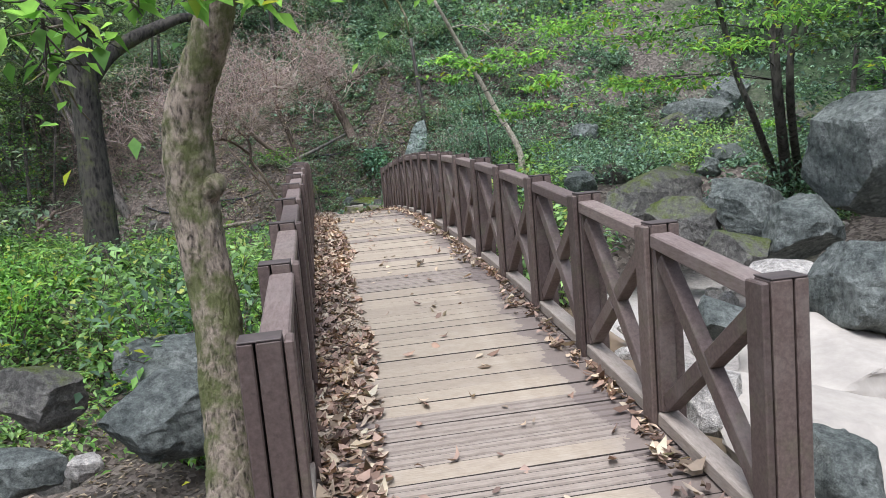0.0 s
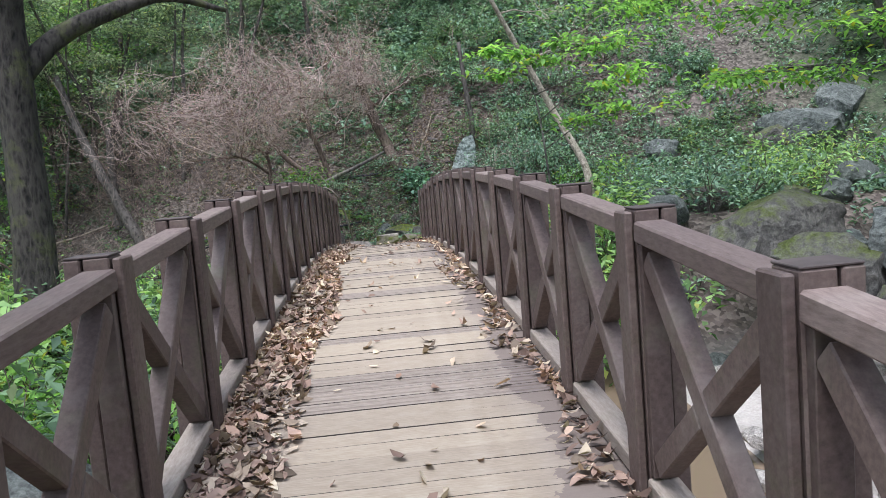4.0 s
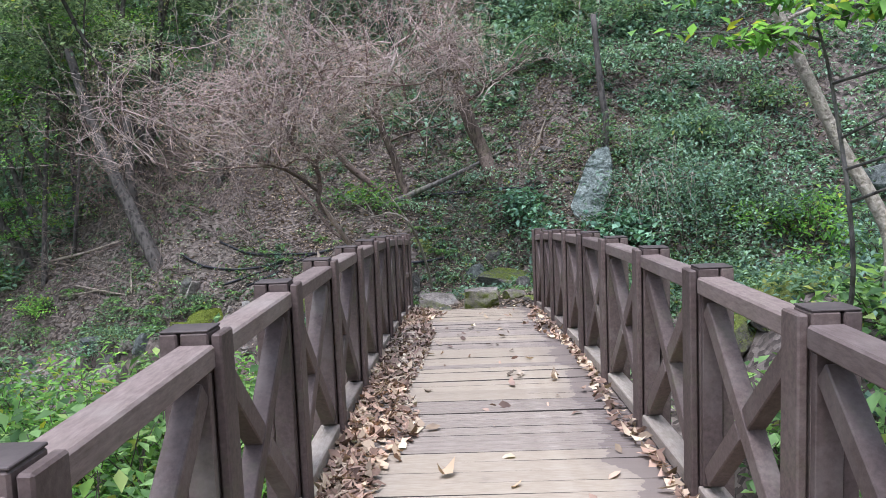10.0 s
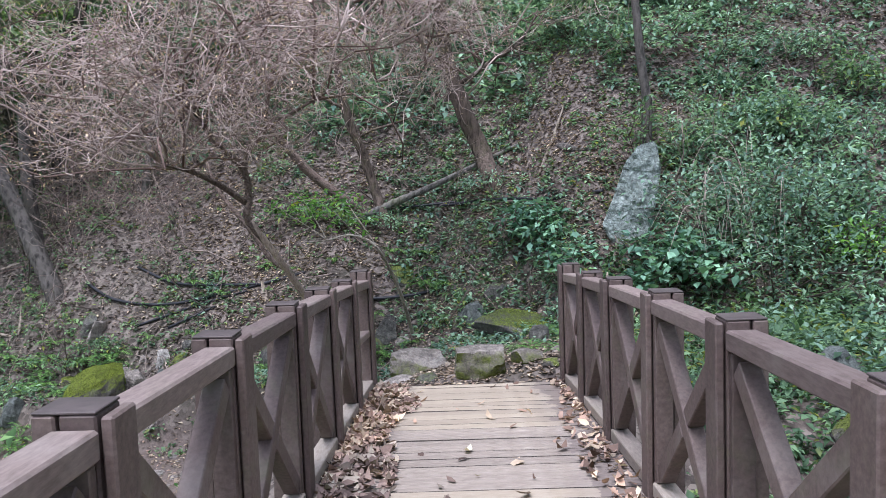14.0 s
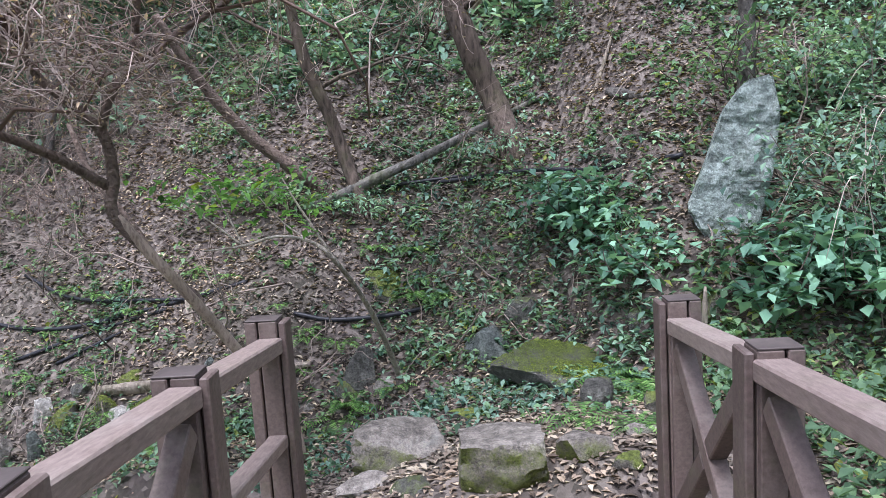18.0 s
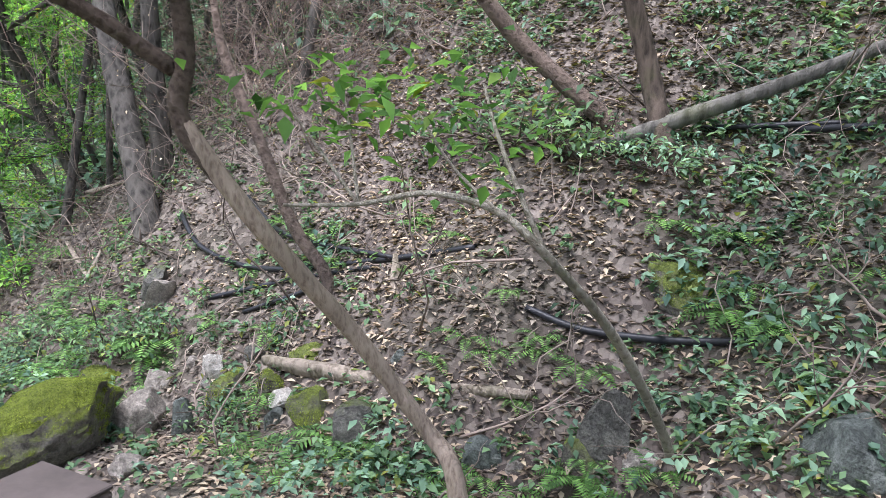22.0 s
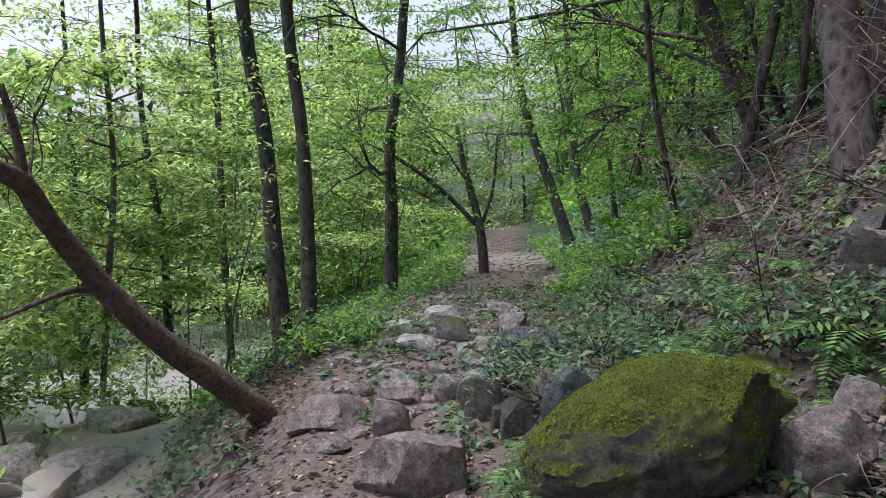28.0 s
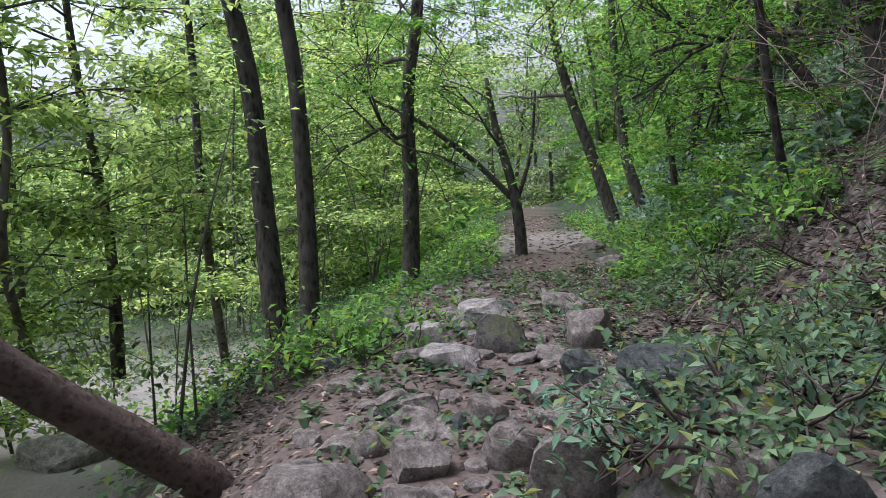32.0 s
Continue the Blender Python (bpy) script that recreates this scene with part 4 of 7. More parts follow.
# shallow brown water
wm, wt, wb = shader("brown_stream_water", 0.08)
wb.inputs["Base Color"].default_value = (0.17, 0.125, 0.085, 1)
relief(wt, wb, noise_tex(wt, coords(wt), 6, 3), 0.1, 0.02)
wx, wy = np.meshgrid(np.linspace(0.5, 10, 40), np.linspace(0.5, 11, 40))
wz = np.full(wx.shape, -1.16) + 0.012 * (wx - 3)
wi = np.arange(1600).reshape(40, 40)
tagged(add_mesh("water", np.stack([wx, wy, wz], -1), np.stack([wi[:-1, :-1], wi[:-1, 1:], wi[1:, 1:], wi[1:, :-1]], -1).reshape(-1, 4), wm, smooth=True), "shallow brown stream water over sand", "water", kind="structure")

# ---- far bank: stones round the end of the bridge ----


def path_stone(at, size, turn, sink, mat, label, seed, tilt=4, flat=0.3, block=3.2):
    return rock("rock", at, size, mat, label, seed, turn, tilt, flat, sink, "bank stones by the path", cuts=13, block=block)


path_stone((0.10, 18.30, -0.15), (0.44, 0.34, 0.26), -1, 0.30, STEP_ROCK, "broad stone step at the bridge end with a mossy face", 42, 2, 0.5, 6)
path_stone((-0.60, 18.87, -0.24), (0.38, 0.26, 0.20), 6, 0.30, STEP_ROCK, "dark mossy block beside the stone step", 43, 2, 0.4, 5)
path_stone((-0.76, 18.45, -0.28), (0.20, 0.16, 0.07), 9, 0.30, PATH_ROCK, "flat grey stone at the bridge end", 45, 2, 0.5, 4)
path_stone((-0.41, 18.23, -0.22), (0.17, 0.14, 0.09), 5, 0.30, DARK_MOSS_ROCK, "worn stone at the bridge end", 46, 2, 0.5, 4)
path_stone((0.63, 18.23, -0.03), (0.19, 0.15, 0.15), -7, 0.30, STEP_ROCK, "mossy block beside the stone step", 44, 3, 0.4, 5)
moss_tufts(path_stone((0.60, 19.84, -0.04), (0.52, 0.42, 0.15), -5, 0.30, DARK_MOSS_ROCK, "sloping slab half covered with bright moss", 41, 9, 0.5, 4), 7500, 41, 0.010, 0.5)
path_stone((-0.07, 19.42, -0.17), (0.21, 0.15, 0.05), 0, 0.30, MOSS_ROCK, "small flat stone cushioned with moss", 47, 3, 0.4, 3)
path_stone((0.05, 20.62, 0.02), (0.17, 0.14, 0.19), 0, 0.30, GREY_ROCK, "square grey block on the bank", 48, 4, 0.2, 6)
path_stone((0.43, 20.71, 0.21), (0.18, 0.14, 0.20), -3, 0.30, DARK_MOSS_ROCK, "square block with moss on top", 49, 8, 0.2, 6)
path_stone((-0.07, 20.47, -0.09), (0.09, 0.06, 0.12), 0, 0.30, MOSS_ROCK, "small mossy stone under a block", 50, 3, 0.2, 3)
path_stone((-1.10, 20.82, -0.37), (0.18, 0.12, 0.34), 8, 0.30, DARK_MOSS_ROCK, "mossy upright stone on the bank", 51, 5, 0.2, 3.5)
path_stone((1.01, 18.42, 0.03), (0.13, 0.09, 0.06), -11, 0.30, PATH_ROCK, "flat grey stone among ferns", 52, 4, 0.4, 4)
path_stone((0.88, 18.08, -0.05), (0.13, 0.09, 0.09), -11, 0.30, MOSS_ROCK, "yellow-green mossy stone among ferns", 53, 4, 0.3, 3)
path_stone((1.36, 19.62, 0.07), (0.16, 0.11, 0.04), -12, 0.30, PATH_ROCK, "pale flat stone beside the bridge rail", 54, 4, 0.4, 4)
path_stone((1.36, 19.91, 0.32), (0.16, 0.11, 0.13), -12, 0.30, DARK_MOSS_ROCK, "dark stone below broad-leaved plants", 55, 4, 0.3, 3)
path_stone((1.79, 19.60, 0.39), (0.13, 0.11, 0.25), -16, 0.30, MOSS_ROCK, "bright mossy stump-like stone", 56, 4, 0.2, 3)
path_stone((1.20, 18.80, 0.03), (0.10, 0.07, 0.11), -13, 0.30, MOSS_ROCK, "mossy stone among ferns", 57, 4, 0.3, 3)
path_stone((0.85, 19.09, 0.01), (0.12, 0.09, 0.16), -8, 0.30, DARK_MOSS_ROCK, "low mossy stone beside a slab", 58, 4, 0.3, 3)
moss_tufts(path_stone((-0.61, 21.93, 0.41), (0.82, 0.49, 0.29), 5, 0.50, MOSS_ROCK, "moss-covered rock face half buried in the slope", 60, 14, 0.2, 2.6), 4500, 60)
path_stone((-1.01, 21.63, 0.38), (0.10, 0.07, 0.14), 10, 0.30, GREY_ROCK, "pale grey stone below a mossy rock", 61, 4, 0.2, 3.5)
path_stone((-1.21, 20.73, -0.48), (0.14, 0.10, 0.21), 15, 0.30, MOSS_ROCK, "mossy stone of the low bank beside the path", 62, 5, 0.2, 3)
path_stone((-1.15, 20.89, -0.31), (0.15, 0.10, 0.14), 14, 0.30, DARK_MOSS_ROCK, "mossy stone of the low bank beside the path", 63, 5, 0.2, 3)
path_stone((-0.85, 20.78, -0.34), (0.15, 0.11, 0.11), 10, 0.30, PATH_ROCK, "earth-brown stone at the foot of a sapling", 64, 5, 0.3, 3)
path_stone((-1.77, 20.63, -0.50), (0.13, 0.09, 0.16), 23, 0.30, GREY_ROCK, "grey stone at the foot of the leaning tree", 65, 5, 0.2, 3.5)
path_stone((-1.56, 20.63, -0.49), (0.08, 0.06, 0.07), 20, 0.30, PATH_ROCK, "small grey stone on the bank", 66, 5, 0.2, 3)
path_stone((-1.93, 20.85, -0.32), (0.16, 0.11, 0.08), 23, 0.30, DARK_MOSS_ROCK, "dark stone under the rotting log", 67, 5, 0.2, 3)
path_stone((-2.69, 20.69, -0.56), (0.24, 0.17, 0.21), 33, 0.30, DARK_MOSS_ROCK, "dark mossy rock beneath the rotting log", 68, 5, 0.2, 3)
moss_tufts(path_stone((-3.13, 20.82, -0.57), (0.20, 0.14, 0.18), 36, 0.30, MOSS_ROCK, "mossy cube-like stone on the bank", 69, 6, 0.2, 4), 1500, 69)
path_stone((-3.46, 21.00, -0.54), (0.18, 0.15, 0.05), 38, 0.10, PALE_ROCK, "pale grey slab on the bank", 70, 6, 0.4, 5)
moss_tufts(path_stone((-4.12, 21.09, -0.68), (0.22, 0.16, 0.21), 42, 0.30, MOSS_ROCK, "bright mossy stone on the bank", 71, 6, 0.3, 3), 2200, 71)
moss_tufts(path_stone((-3.67, 21.03, -0.54), (0.13, 0.09, 0.15), 39, 0.30, MOSS_ROCK, "round mossy stone on the bank", 72, 6, 0.3, 3), 1200, 72)
path_stone((-3.48, 20.80, -0.67), (0.08, 0.05, 0.11), 39, 0.30, GREY_ROCK, "mossy stone of the low bank beside the path", 73, 6, 0.3, 3)
path_stone((-3.09, 20.59, -0.68), (0.13, 0.09, 0.11), 37, 0.30, DARK_MOSS_ROCK, "mossy stone of the low bank beside the path", 74, 6, 0.3, 3)
path_stone((-4.01, 21.34, -0.40), (0.16, 0.11, 0.11), 40, 0.30, DARK_MOSS_ROCK, "dull green stone behind the bank", 75, 9, 0.3, 3)
moss_tufts(path_stone((-3.45, 21.28, -0.29), (0.24, 0.16, 0.15), 36, 0.50, MOSS_ROCK, "low green hump of rock on the terrace", 76, 4, 0.3, 2.4), 1200, 76)
path_stone((-2.59, 21.12, -0.11), (0.11, 0.08, 0.07), 29, 0.30, GREY_ROCK, "grey stone behind the rotting log", 77, 4, 0.3, 3)
path_stone((-1.93, 21.22, -0.01), (0.23, 0.16, 0.04), 22, 0.30, PATH_ROCK, "flat pale stone on the terrace", 78, 4, 0.5, 4)
path_stone((-4.74, 21.31, -0.61), (0.10, 0.07, 0.10), 45, 0.30, PATH_ROCK, "rounded pale stone on the terrace", 79, 4, 0.2, 2.5)
path_stone((-4.39, 21.19, -0.63), (0.11, 0.08, 0.22), 43, 0.30, PALE_ROCK, "angular pale stone on the terrace", 80, 10, 0.2, 4)
path_stone((0.18, 20.54, -0.10), (0.25, 0.20, 0.28), -3, 0.30, GREY_ROCK, "grey block with moss on one face", 81, 4, 0.4, 6)
path_stone((-5.77, 21.94, -0.29), (0.18, 0.12, 0.30), 47, 0.30, DARK_MOSS_ROCK, "pale green rock leaning below a tree", 82, 14, 0.3, 3)
path_stone((-4.25, 20.68, -0.83), (0.11, 0.08, 0.26), 46, 0.30, GREY_ROCK, "grey stone of the bank beside the path", 83, 5, 0.3, 3.5)
moss_tufts(rock("rock", (-4.86, 20.08, -0.66), (0.58, 0.36, 0.31), HEAVY_MOSS, "long low boulder covered with yellow-green moss", 93, 60, 0, 0.1, 0.5, "bank stones by the path", cuts=6, level=5, block=2.5, shear=(0.38, 0.12)), 18000, 90, 0.009, 0.3)
moss_tufts(path_stone((-5.68, 21.25, -0.88), (0.29, 0.21, 0.10), 50, 0.30, HEAVY_MOSS, "mossy shoulder of rock behind a long boulder", 91, 7, 0.3, 3), 2500, 91)
path_stone((-4.74, 20.28, -0.86), (0.14, 0.10, 0.17), 53, 0.30, DARK_MOSS_ROCK, "wedge-shaped grey stone with moss", 92, 10, 0.1, 3.2)
path_stone((-4.91, 20.58, -0.86), (0.12, 0.08, 0.10), 51, 0.30, PATH_ROCK, "pale brown stone beside a mossy boulder", 93, 4, 0.3, 3.4)
path_stone((-4.58, 20.60, -0.86), (0.22, 0.13, 0.30), 47, 0.30, PATH_ROCK, "upright rounded stone with a patch of moss", 94, 6, 0.2, 3)
path_stone((-4.97, 21.17, -0.79), (0.17, 0.12, 0.13), 44, 0.30, PATH_ROCK, "pale flat rock above the path", 95, 5, 0.4, 3)
moss_tufts(path_stone((-4.57, 19.94, -1.02), (0.49, 0.34, 0.09), 53, 0.35, HEAVY_MOSS, "low moss-topped rock beside the path", 96, 4, 0.4, 3.2), 5000, 96)
path_stone((-4.01, 19.97, -0.78), (0.16, 0.11, 0.10), 50, 0.30, PATH_ROCK, "worn grey rock beside a mossy one", 97, 3, 0.3, 3)
path_stone((-6.35, 20.25, -1.07), (0.16, 0.11, 0.13), 65, 0.30, PATH_ROCK, "lichen-grey rock above a dark hollow", 98, 10, 0.1, 5)
path_stone((-6.79, 20.15, -1.42), (0.18, 0.13, 0.19), 69, 0.30, DARK_MOSS_ROCK, "dark rock overgrown with ivy", 99, 5, 0.3, 3.5)
path_stone((-6.61, 20.16, -1.37), (0.19, 0.13, 0.20), 61, 0.30, DARK_MOSS_ROCK, "dark block of rock in the overgrown bank", 100, 5, 0.3, 7)
path_stone((-6.06, 20.20, -1.05), (0.18, 0.12, 0.22), 54, 0.30, GREY_ROCK, "lichen-grey upright rock among green plants", 101, 12, 0.1, 5)
path_stone((-6.13, 20.15, -1.19), (0.12, 0.08, 0.10), 56, 0.30, MOSS_ROCK, "mossy stone below an upright rock", 102, 5, 0.3, 3)
path_stone((-7.12, 20.50, -1.02), (0.31, 0.16, 0.15), 60, 0.30, GREY_ROCK, "long sloping grey rock beside the path", 103, 6, 0.4, 3)
path_stone((-6.32, 19.35, -1.45), (0.39, 0.23, 0.31), 76, 0.30, PATH_ROCK, "large flat-topped block in the path", 104, 2, 0.5, 6)
path_stone((-7.53, 18.98, -1.48), (0.33, 0.23, 0.15), 83, 0.30, PATH_ROCK, "low worn stone in the path", 105, 6, 0.3, 3)
path_stone((-7.17, 19.37, -1.46), (0.19, 0.13, 0.19), 78, 0.30, PATH_ROCK, "angular stone in the path", 106, 6, 0.2, 3.4)
path_stone((-7.17, 20.01, -1.45), (0.18, 0.13, 0.27), 72, 0.30, PATH_ROCK, "square worn block at the path edge", 107, 3, 0.4, 6)
path_stone((-7.67, 19.97, -1.47), (0.18, 0.13, 0.19), 73, 0.30, PATH_ROCK, "slanting slab leaning on a block", 108, 12, 0.5, 4)
path_stone((-7.73, 19.52, -1.46), (0.18, 0.13, 0.11), 78, 0.30, PATH_ROCK, "low stone set in the path", 109, 4, 0.4, 4)
path_stone((-8.43, 19.71, -1.49), (0.17, 0.12, 0.09), 78, 0.30, PATH_ROCK, "flat stone set in the path", 110, 3, 0.5, 4)
path_stone((-8.05, 19.34, -1.49), (0.12, 0.09, 0.10), 80, 0.30, PATH_ROCK, "small stone set in the path", 111, 5, 0.3, 3)
path_stone((-8.18, 19.99, -1.49), (0.13, 0.09, 0.11), 75, 0.30, PATH_ROCK, "stone set in the path", 112, 6, 0.4, 4)
path_stone((-8.09, 20.33, -1.49), (0.15, 0.11, 0.07), 71, 0.30, PATH_ROCK, "flat stone set in the path", 113, 3, 0.4, 4)
path_stone((-9.80, 20.10, -1.56), (0.20, 0.14, 0.16), 77, 0.30, PALE_ROCK, "pale flat slab at the path edge", 114, 3, 0.6, 5)
path_stone((-9.32, 20.09, -1.54), (0.20, 0.14, 0.10), 76, 0.30, PALE_ROCK, "pale tilted slab at the path edge", 115, 4, 0.6, 5)
path_stone((-10.58, 20.71, -1.60), (0.27, 0.19, 0.11), 74, 0.30, PALE_ROCK, "pale slab across the path", 116, 2, 0.6, 5)
path_stone((-9.61, 20.57, -1.57), (0.20, 0.14, 0.18), 73, 0.30, DARK_MOSS_ROCK, "dark-sided stone step in the path", 117, 2, 0.4, 5)
path_stone((-9.43, 21.12, -1.57), (0.20, 0.14, 0.20), 69, 0.30, PATH_ROCK, "square stone step in the path", 118, 3, 0.4, 5)
path_stone((-8.46, 20.67, -1.43), (0.18, 0.13, 0.14), 70, 0.30, GREY_ROCK, "grey stone with lichen beside the path", 119, 5, 0.3, 3)
path_stone((-7.31, 20.55, -1.02), (0.12, 0.09, 0.11), 67, 0.30, GREY_ROCK, "grey stone among plants beside the path", 120, 5, 0.3, 3)
path_stone((-10.72, 21.52, -1.66), (0.23, 0.16, 0.10), 69, 0.30, PATH_ROCK, "flat slab set across the path", 121, 2, 0.5, 5)
path_stone((-14.33, 23.72, -2.15), (0.29, 0.20, 0.13), 66, 0.30, PATH_ROCK, "stone step far along the path", 122, 2, 0.5, 4)
path_stone((-16.84, 24.58, -2.40), (0.34, 0.24, 0.12), 67, 0.30, PATH_ROCK, "stone step far along the path", 123, 2, 0.5, 4)
path_stone((-5.64, 21.83, -0.33), (0.21, 0.10, 0.31), 45, 0.45, PATH_ROCK, "pale slab of rock in the leaf-covered slope", 124, 16, 0.4, 3)
path_stone((-10.39, 16.86, -2.83), (0.59, 0.41, 0.19), -259, 0.30, PALE_ROCK, "pale boulder in the stream below the path", 125, 5, 0.4, 3)
path_stone((-10.55, 16.05, -2.87), (0.48, 0.33, 0.30), -254, 0.30, PALE_ROCK, "pale boulder in the stream below the path", 126, 5, 0.4, 3)
path_stone((-13.48, 17.06, -3.26), (0.23, 0.16, 0.18), -263, 0.30, DARK_MOSS_ROCK, "dark stone in the stream below the path", 127, 5, 0.4, 3)
for k in range(190):
    s0 = rs.random()
    x = -1.6 - 12 * s0
    y = np.interp(-x, (0.7, 2.2, 4.7, 8.4, 10.6, 15.5), (18.15, 18.5, 19.0, 19.85, 20.4, 23.0)) + rs.uniform(-0.85, 0.85)
    s = rs.uniform(0.015, 0.09)
    rock("stone", (x, y, on_ground(x, y)), (s * 1.3, s, s * 0.6), PATH_ROCK, "small worn stone set in the path", 500 + k, rs.uniform(0, 360), 5, 0.4, 0.4, "path stones", "stone", 5, 2)
for k in range(13):
    x, y = rs.uniform(-13.2, -10.2), rs.uniform(15.2, 17.1)
    s = rs.uniform(0.25, 0.55)
    rock("boulder", (x, y, on_ground(x, y)), (s, s * rs.uniform(0.6, 0.9), s * rs.uniform(0.35, 0.5)), SLAB if k % 2 else PALE_ROCK, "pale flat boulder in the stream below the path", 1660 + k, rs.uniform(0, 360), 5, 0.5, 0.3, "lower stream boulders", cuts=11, block=3.2)
for k in range(58):
    x = rs.uniform(-11.5, -5.6)
    y = np.interp(-x, (0.7, 2.2, 4.7, 8.4, 10.6, 15.5), (18.15, 18.5, 19.0, 19.85, 20.4, 22.9)) + rs.uniform(-0.8, 0.85)
    s = rs.uniform(0.07, 0.16)
    rock("rock", (x, y, on_ground(x, y)), (s * 1.35, s, s * rs.uniform(0.4, 0.7)), rs.choice((PATH_ROCK, PATH_ROCK, GREY_ROCK)), "angular worn stone sticking out of the path", 1600 + k, rs.uniform(0, 360), 9, 0.5, 0.34, "path stones", "stone", 12, 4, 4.0)
for k in range(10):
    rock("boulder", (-9.2 - rs.uniform(-1.6, 1.6), 14.0 + rs.uniform(-1.5, 1.5), -3.0), (rs.uniform(0.4, 0.8), 0.5, 0.4), PALE_ROCK, "pale boulder in the stream below the path", 560 + k, rs.uniform(0, 360), 5, 0.4, 0.3, "lower stream boulders")

# the standing stone
so = np.array((2.15, 20.10, 1.29))
corners = [np.array(p) - so for p in ((1.79, 20.10, 1.26), (1.95, 20.10, 1.63), (2.11, 20.10, 2.07), (2.28, 20.10, 2.27), (2.49, 20.10, 2.32), (2.56, 20.10, 2.00), (2.50, 20.10, 1.55), (2.38, 20.10, 1.09), (1.99, 20.10, 0.93))]
bm = bmesh.new()
face = bm.faces.new([bm.verts.new((p[0], 0.0, p[2])) for p in corners])
made = bmesh.ops.extrude_face_region(bm, geom=[face])["geom"]
for v in (g for g in made if isinstance(g, bmesh.types.BMVert)):
    v.co = Vector((v.co.x * 0.92 + 0.03, v.co.y + 0.24, v.co.z * 0.96))
bmesh.ops.recalc_face_normals(bm, faces=bm.faces)
bmesh.ops.bevel(bm, geom=list(bm.edges), offset=0.025, segments=2, affect="EDGES")
bmesh.ops.triangulate(bm, faces=bm.faces)
for _ in range(4):
    bmesh.ops.subdivide_edges(bm, edges=[e for e in bm.edges if e.calc_length() > 0.05], cuts=1)
    bmesh.ops.triangulate(bm, faces=bm.faces)
for v in bm.verts:
    v.co += Vector((0.4, 1.0, 0.4)) * (0.05 * noise.noise(v.co * 2.6) + 0.028 * noise.noise(v.co * 7.5) + 0.014 * noise.noise(v.co * 19.0))
me = bpy.data.meshes.new("standing_stone")
bm.to_mesh(me)
bm.free()
me.materials.append(GREEN_ROCK)
stone = tagged(new("standing_stone", me), "tall pale green-grey slab of stone leaning on the slope", "stone")
stone.location = so

# fallen logs
def log(label, a, b, r0, r1, seed, mat=None):
    line = smooth_line([a, (np.array(a) + np.array(b)) / 2 + np.array([0, 0, -0.04]), b], 14)
    v, f = tube_data(line, [r0 * 0.6, r0, (r0 + r1) / 2, r1, r1 * 0.5], 10, 0.28, seed)
    return tagged(add_mesh("log", v, f, mat or LOG, smooth=True), label, "log")


log("rotting pale log with flaking bark on mossy stones", (-3.82, 21.13, -0.32), (-1.57, 20.87, -0.08), 0.07, 0.05, 3)
log("long fallen trunk lying up the slope", (-1.87, 22.36, 1.26), (0.96, 22.89, 2.43), 0.058, 0.04, 4, BARK_GREY)
log("dead branch lying on the slope", (1.51, 22.00, 2.36), (1.97, 21.47, 2.28), 0.06, 0.03, 5, BARK_DARK)
log("dead branch across the leafy slope", (1.19, 21.91, 1.92), (1.71, 22.58, 3.07), 0.03, 0.02, 6)
log("dark fallen branch high on the slope", (1.20, 23.88, 3.43), (2.94, 22.31, 3.20), 0.05, 0.04, 7, BARK_DARK)
log("broken stump of a dead branch", (-2.92, 21.56, 0.15), (-3.03, 21.74, 0.48), 0.045, 0.035, 8)
log("dead stick on the moss", (-0.19, 20.31, -0.15), (0.23, 19.37, -0.08), 0.02, 0.012, 9, BARK_DARK)
log("thin cut stake beside the bridge's end", (1.73, 19.48, 0.33), (1.72, 19.40, 0.75), 0.022, 0.02, 10)

# water pipes along the slope
def pipe(pts, r):
    v, f = tube_data(smooth_line(pts, 8 * len(pts)), [r], 8)
    return tagged(add_mesh("pipe", v, f, PIPE, smooth=True), "black plastic water pipe lying on the slope", "pipe", "water pipes")


pipe([(-0.36, 22.63, 1.49), (0.70, 22.02, 1.59), (1.26, 21.44, 1.58), (1.94, 20.76, 1.69)], 0.025)
pipe([(-1.81, 21.36, 0.31), (-1.34, 21.32, 0.23), (-0.50, 21.29, 0.31), (0.31, 21.08, 0.65)], 0.025)
pipe([(-0.99, 22.64, 1.48), (-0.04, 22.61, 1.55)], 0.022)
pipe([(-6.10, 22.58, 0.44), (-5.47, 22.23, 0.20), (-4.51, 21.98, 0.15), (-3.20, 21.85, 0.40), (-2.37, 21.76, 0.60)], 0.025)
pipe([(-5.00, 21.79, -0.14), (-4.09, 21.85, 0.13), (-3.27, 21.79, 0.34)], 0.022)
pipe([(-4.47, 21.64, -0.16), (-3.76, 21.71, 0.13)], 0.018)
pipe([(-5.29, 22.68, 0.67), (-4.46, 22.23, 0.43), (-3.10, 21.82, 0.43)], 0.022)

# ---- trees near the path ----
tree("near tree with mossy flaking bark and a broken branch stub", [(-1.44, 1.78, -0.88), (-1.44, 2.06, -0.19), (-1.45, 2.31, 0.69), (-1.51, 2.39, 1.41), (-1.47, 2.35, 1.97), (-1.27, 2.22, 2.41), (-1.11, 2.03, 2.93), (-0.91, 1.50, 3.78)], [0.155, 0.145, 0.145, 0.155, 0.125, 0.11, 0.10, 0.08], BARK_MOSSY,
     ((0.8, (0.5, 0.4, 0.5), 1.6), (0.85, (-0.7, 0.2, 0.1), 1.6), (0.9, (0.4, -0.3, 0.6), 1.5)), LEAF_FRESH, 0.13, 260, 0.35, 3, sides=18, wob=0.16, plated=True,
     forks=(([(-1.44, 2.37, 1.46), (-1.35, 2.29, 1.52), (-1.33, 2.27, 1.53)], (0.10, 0.066, 0.06)),))
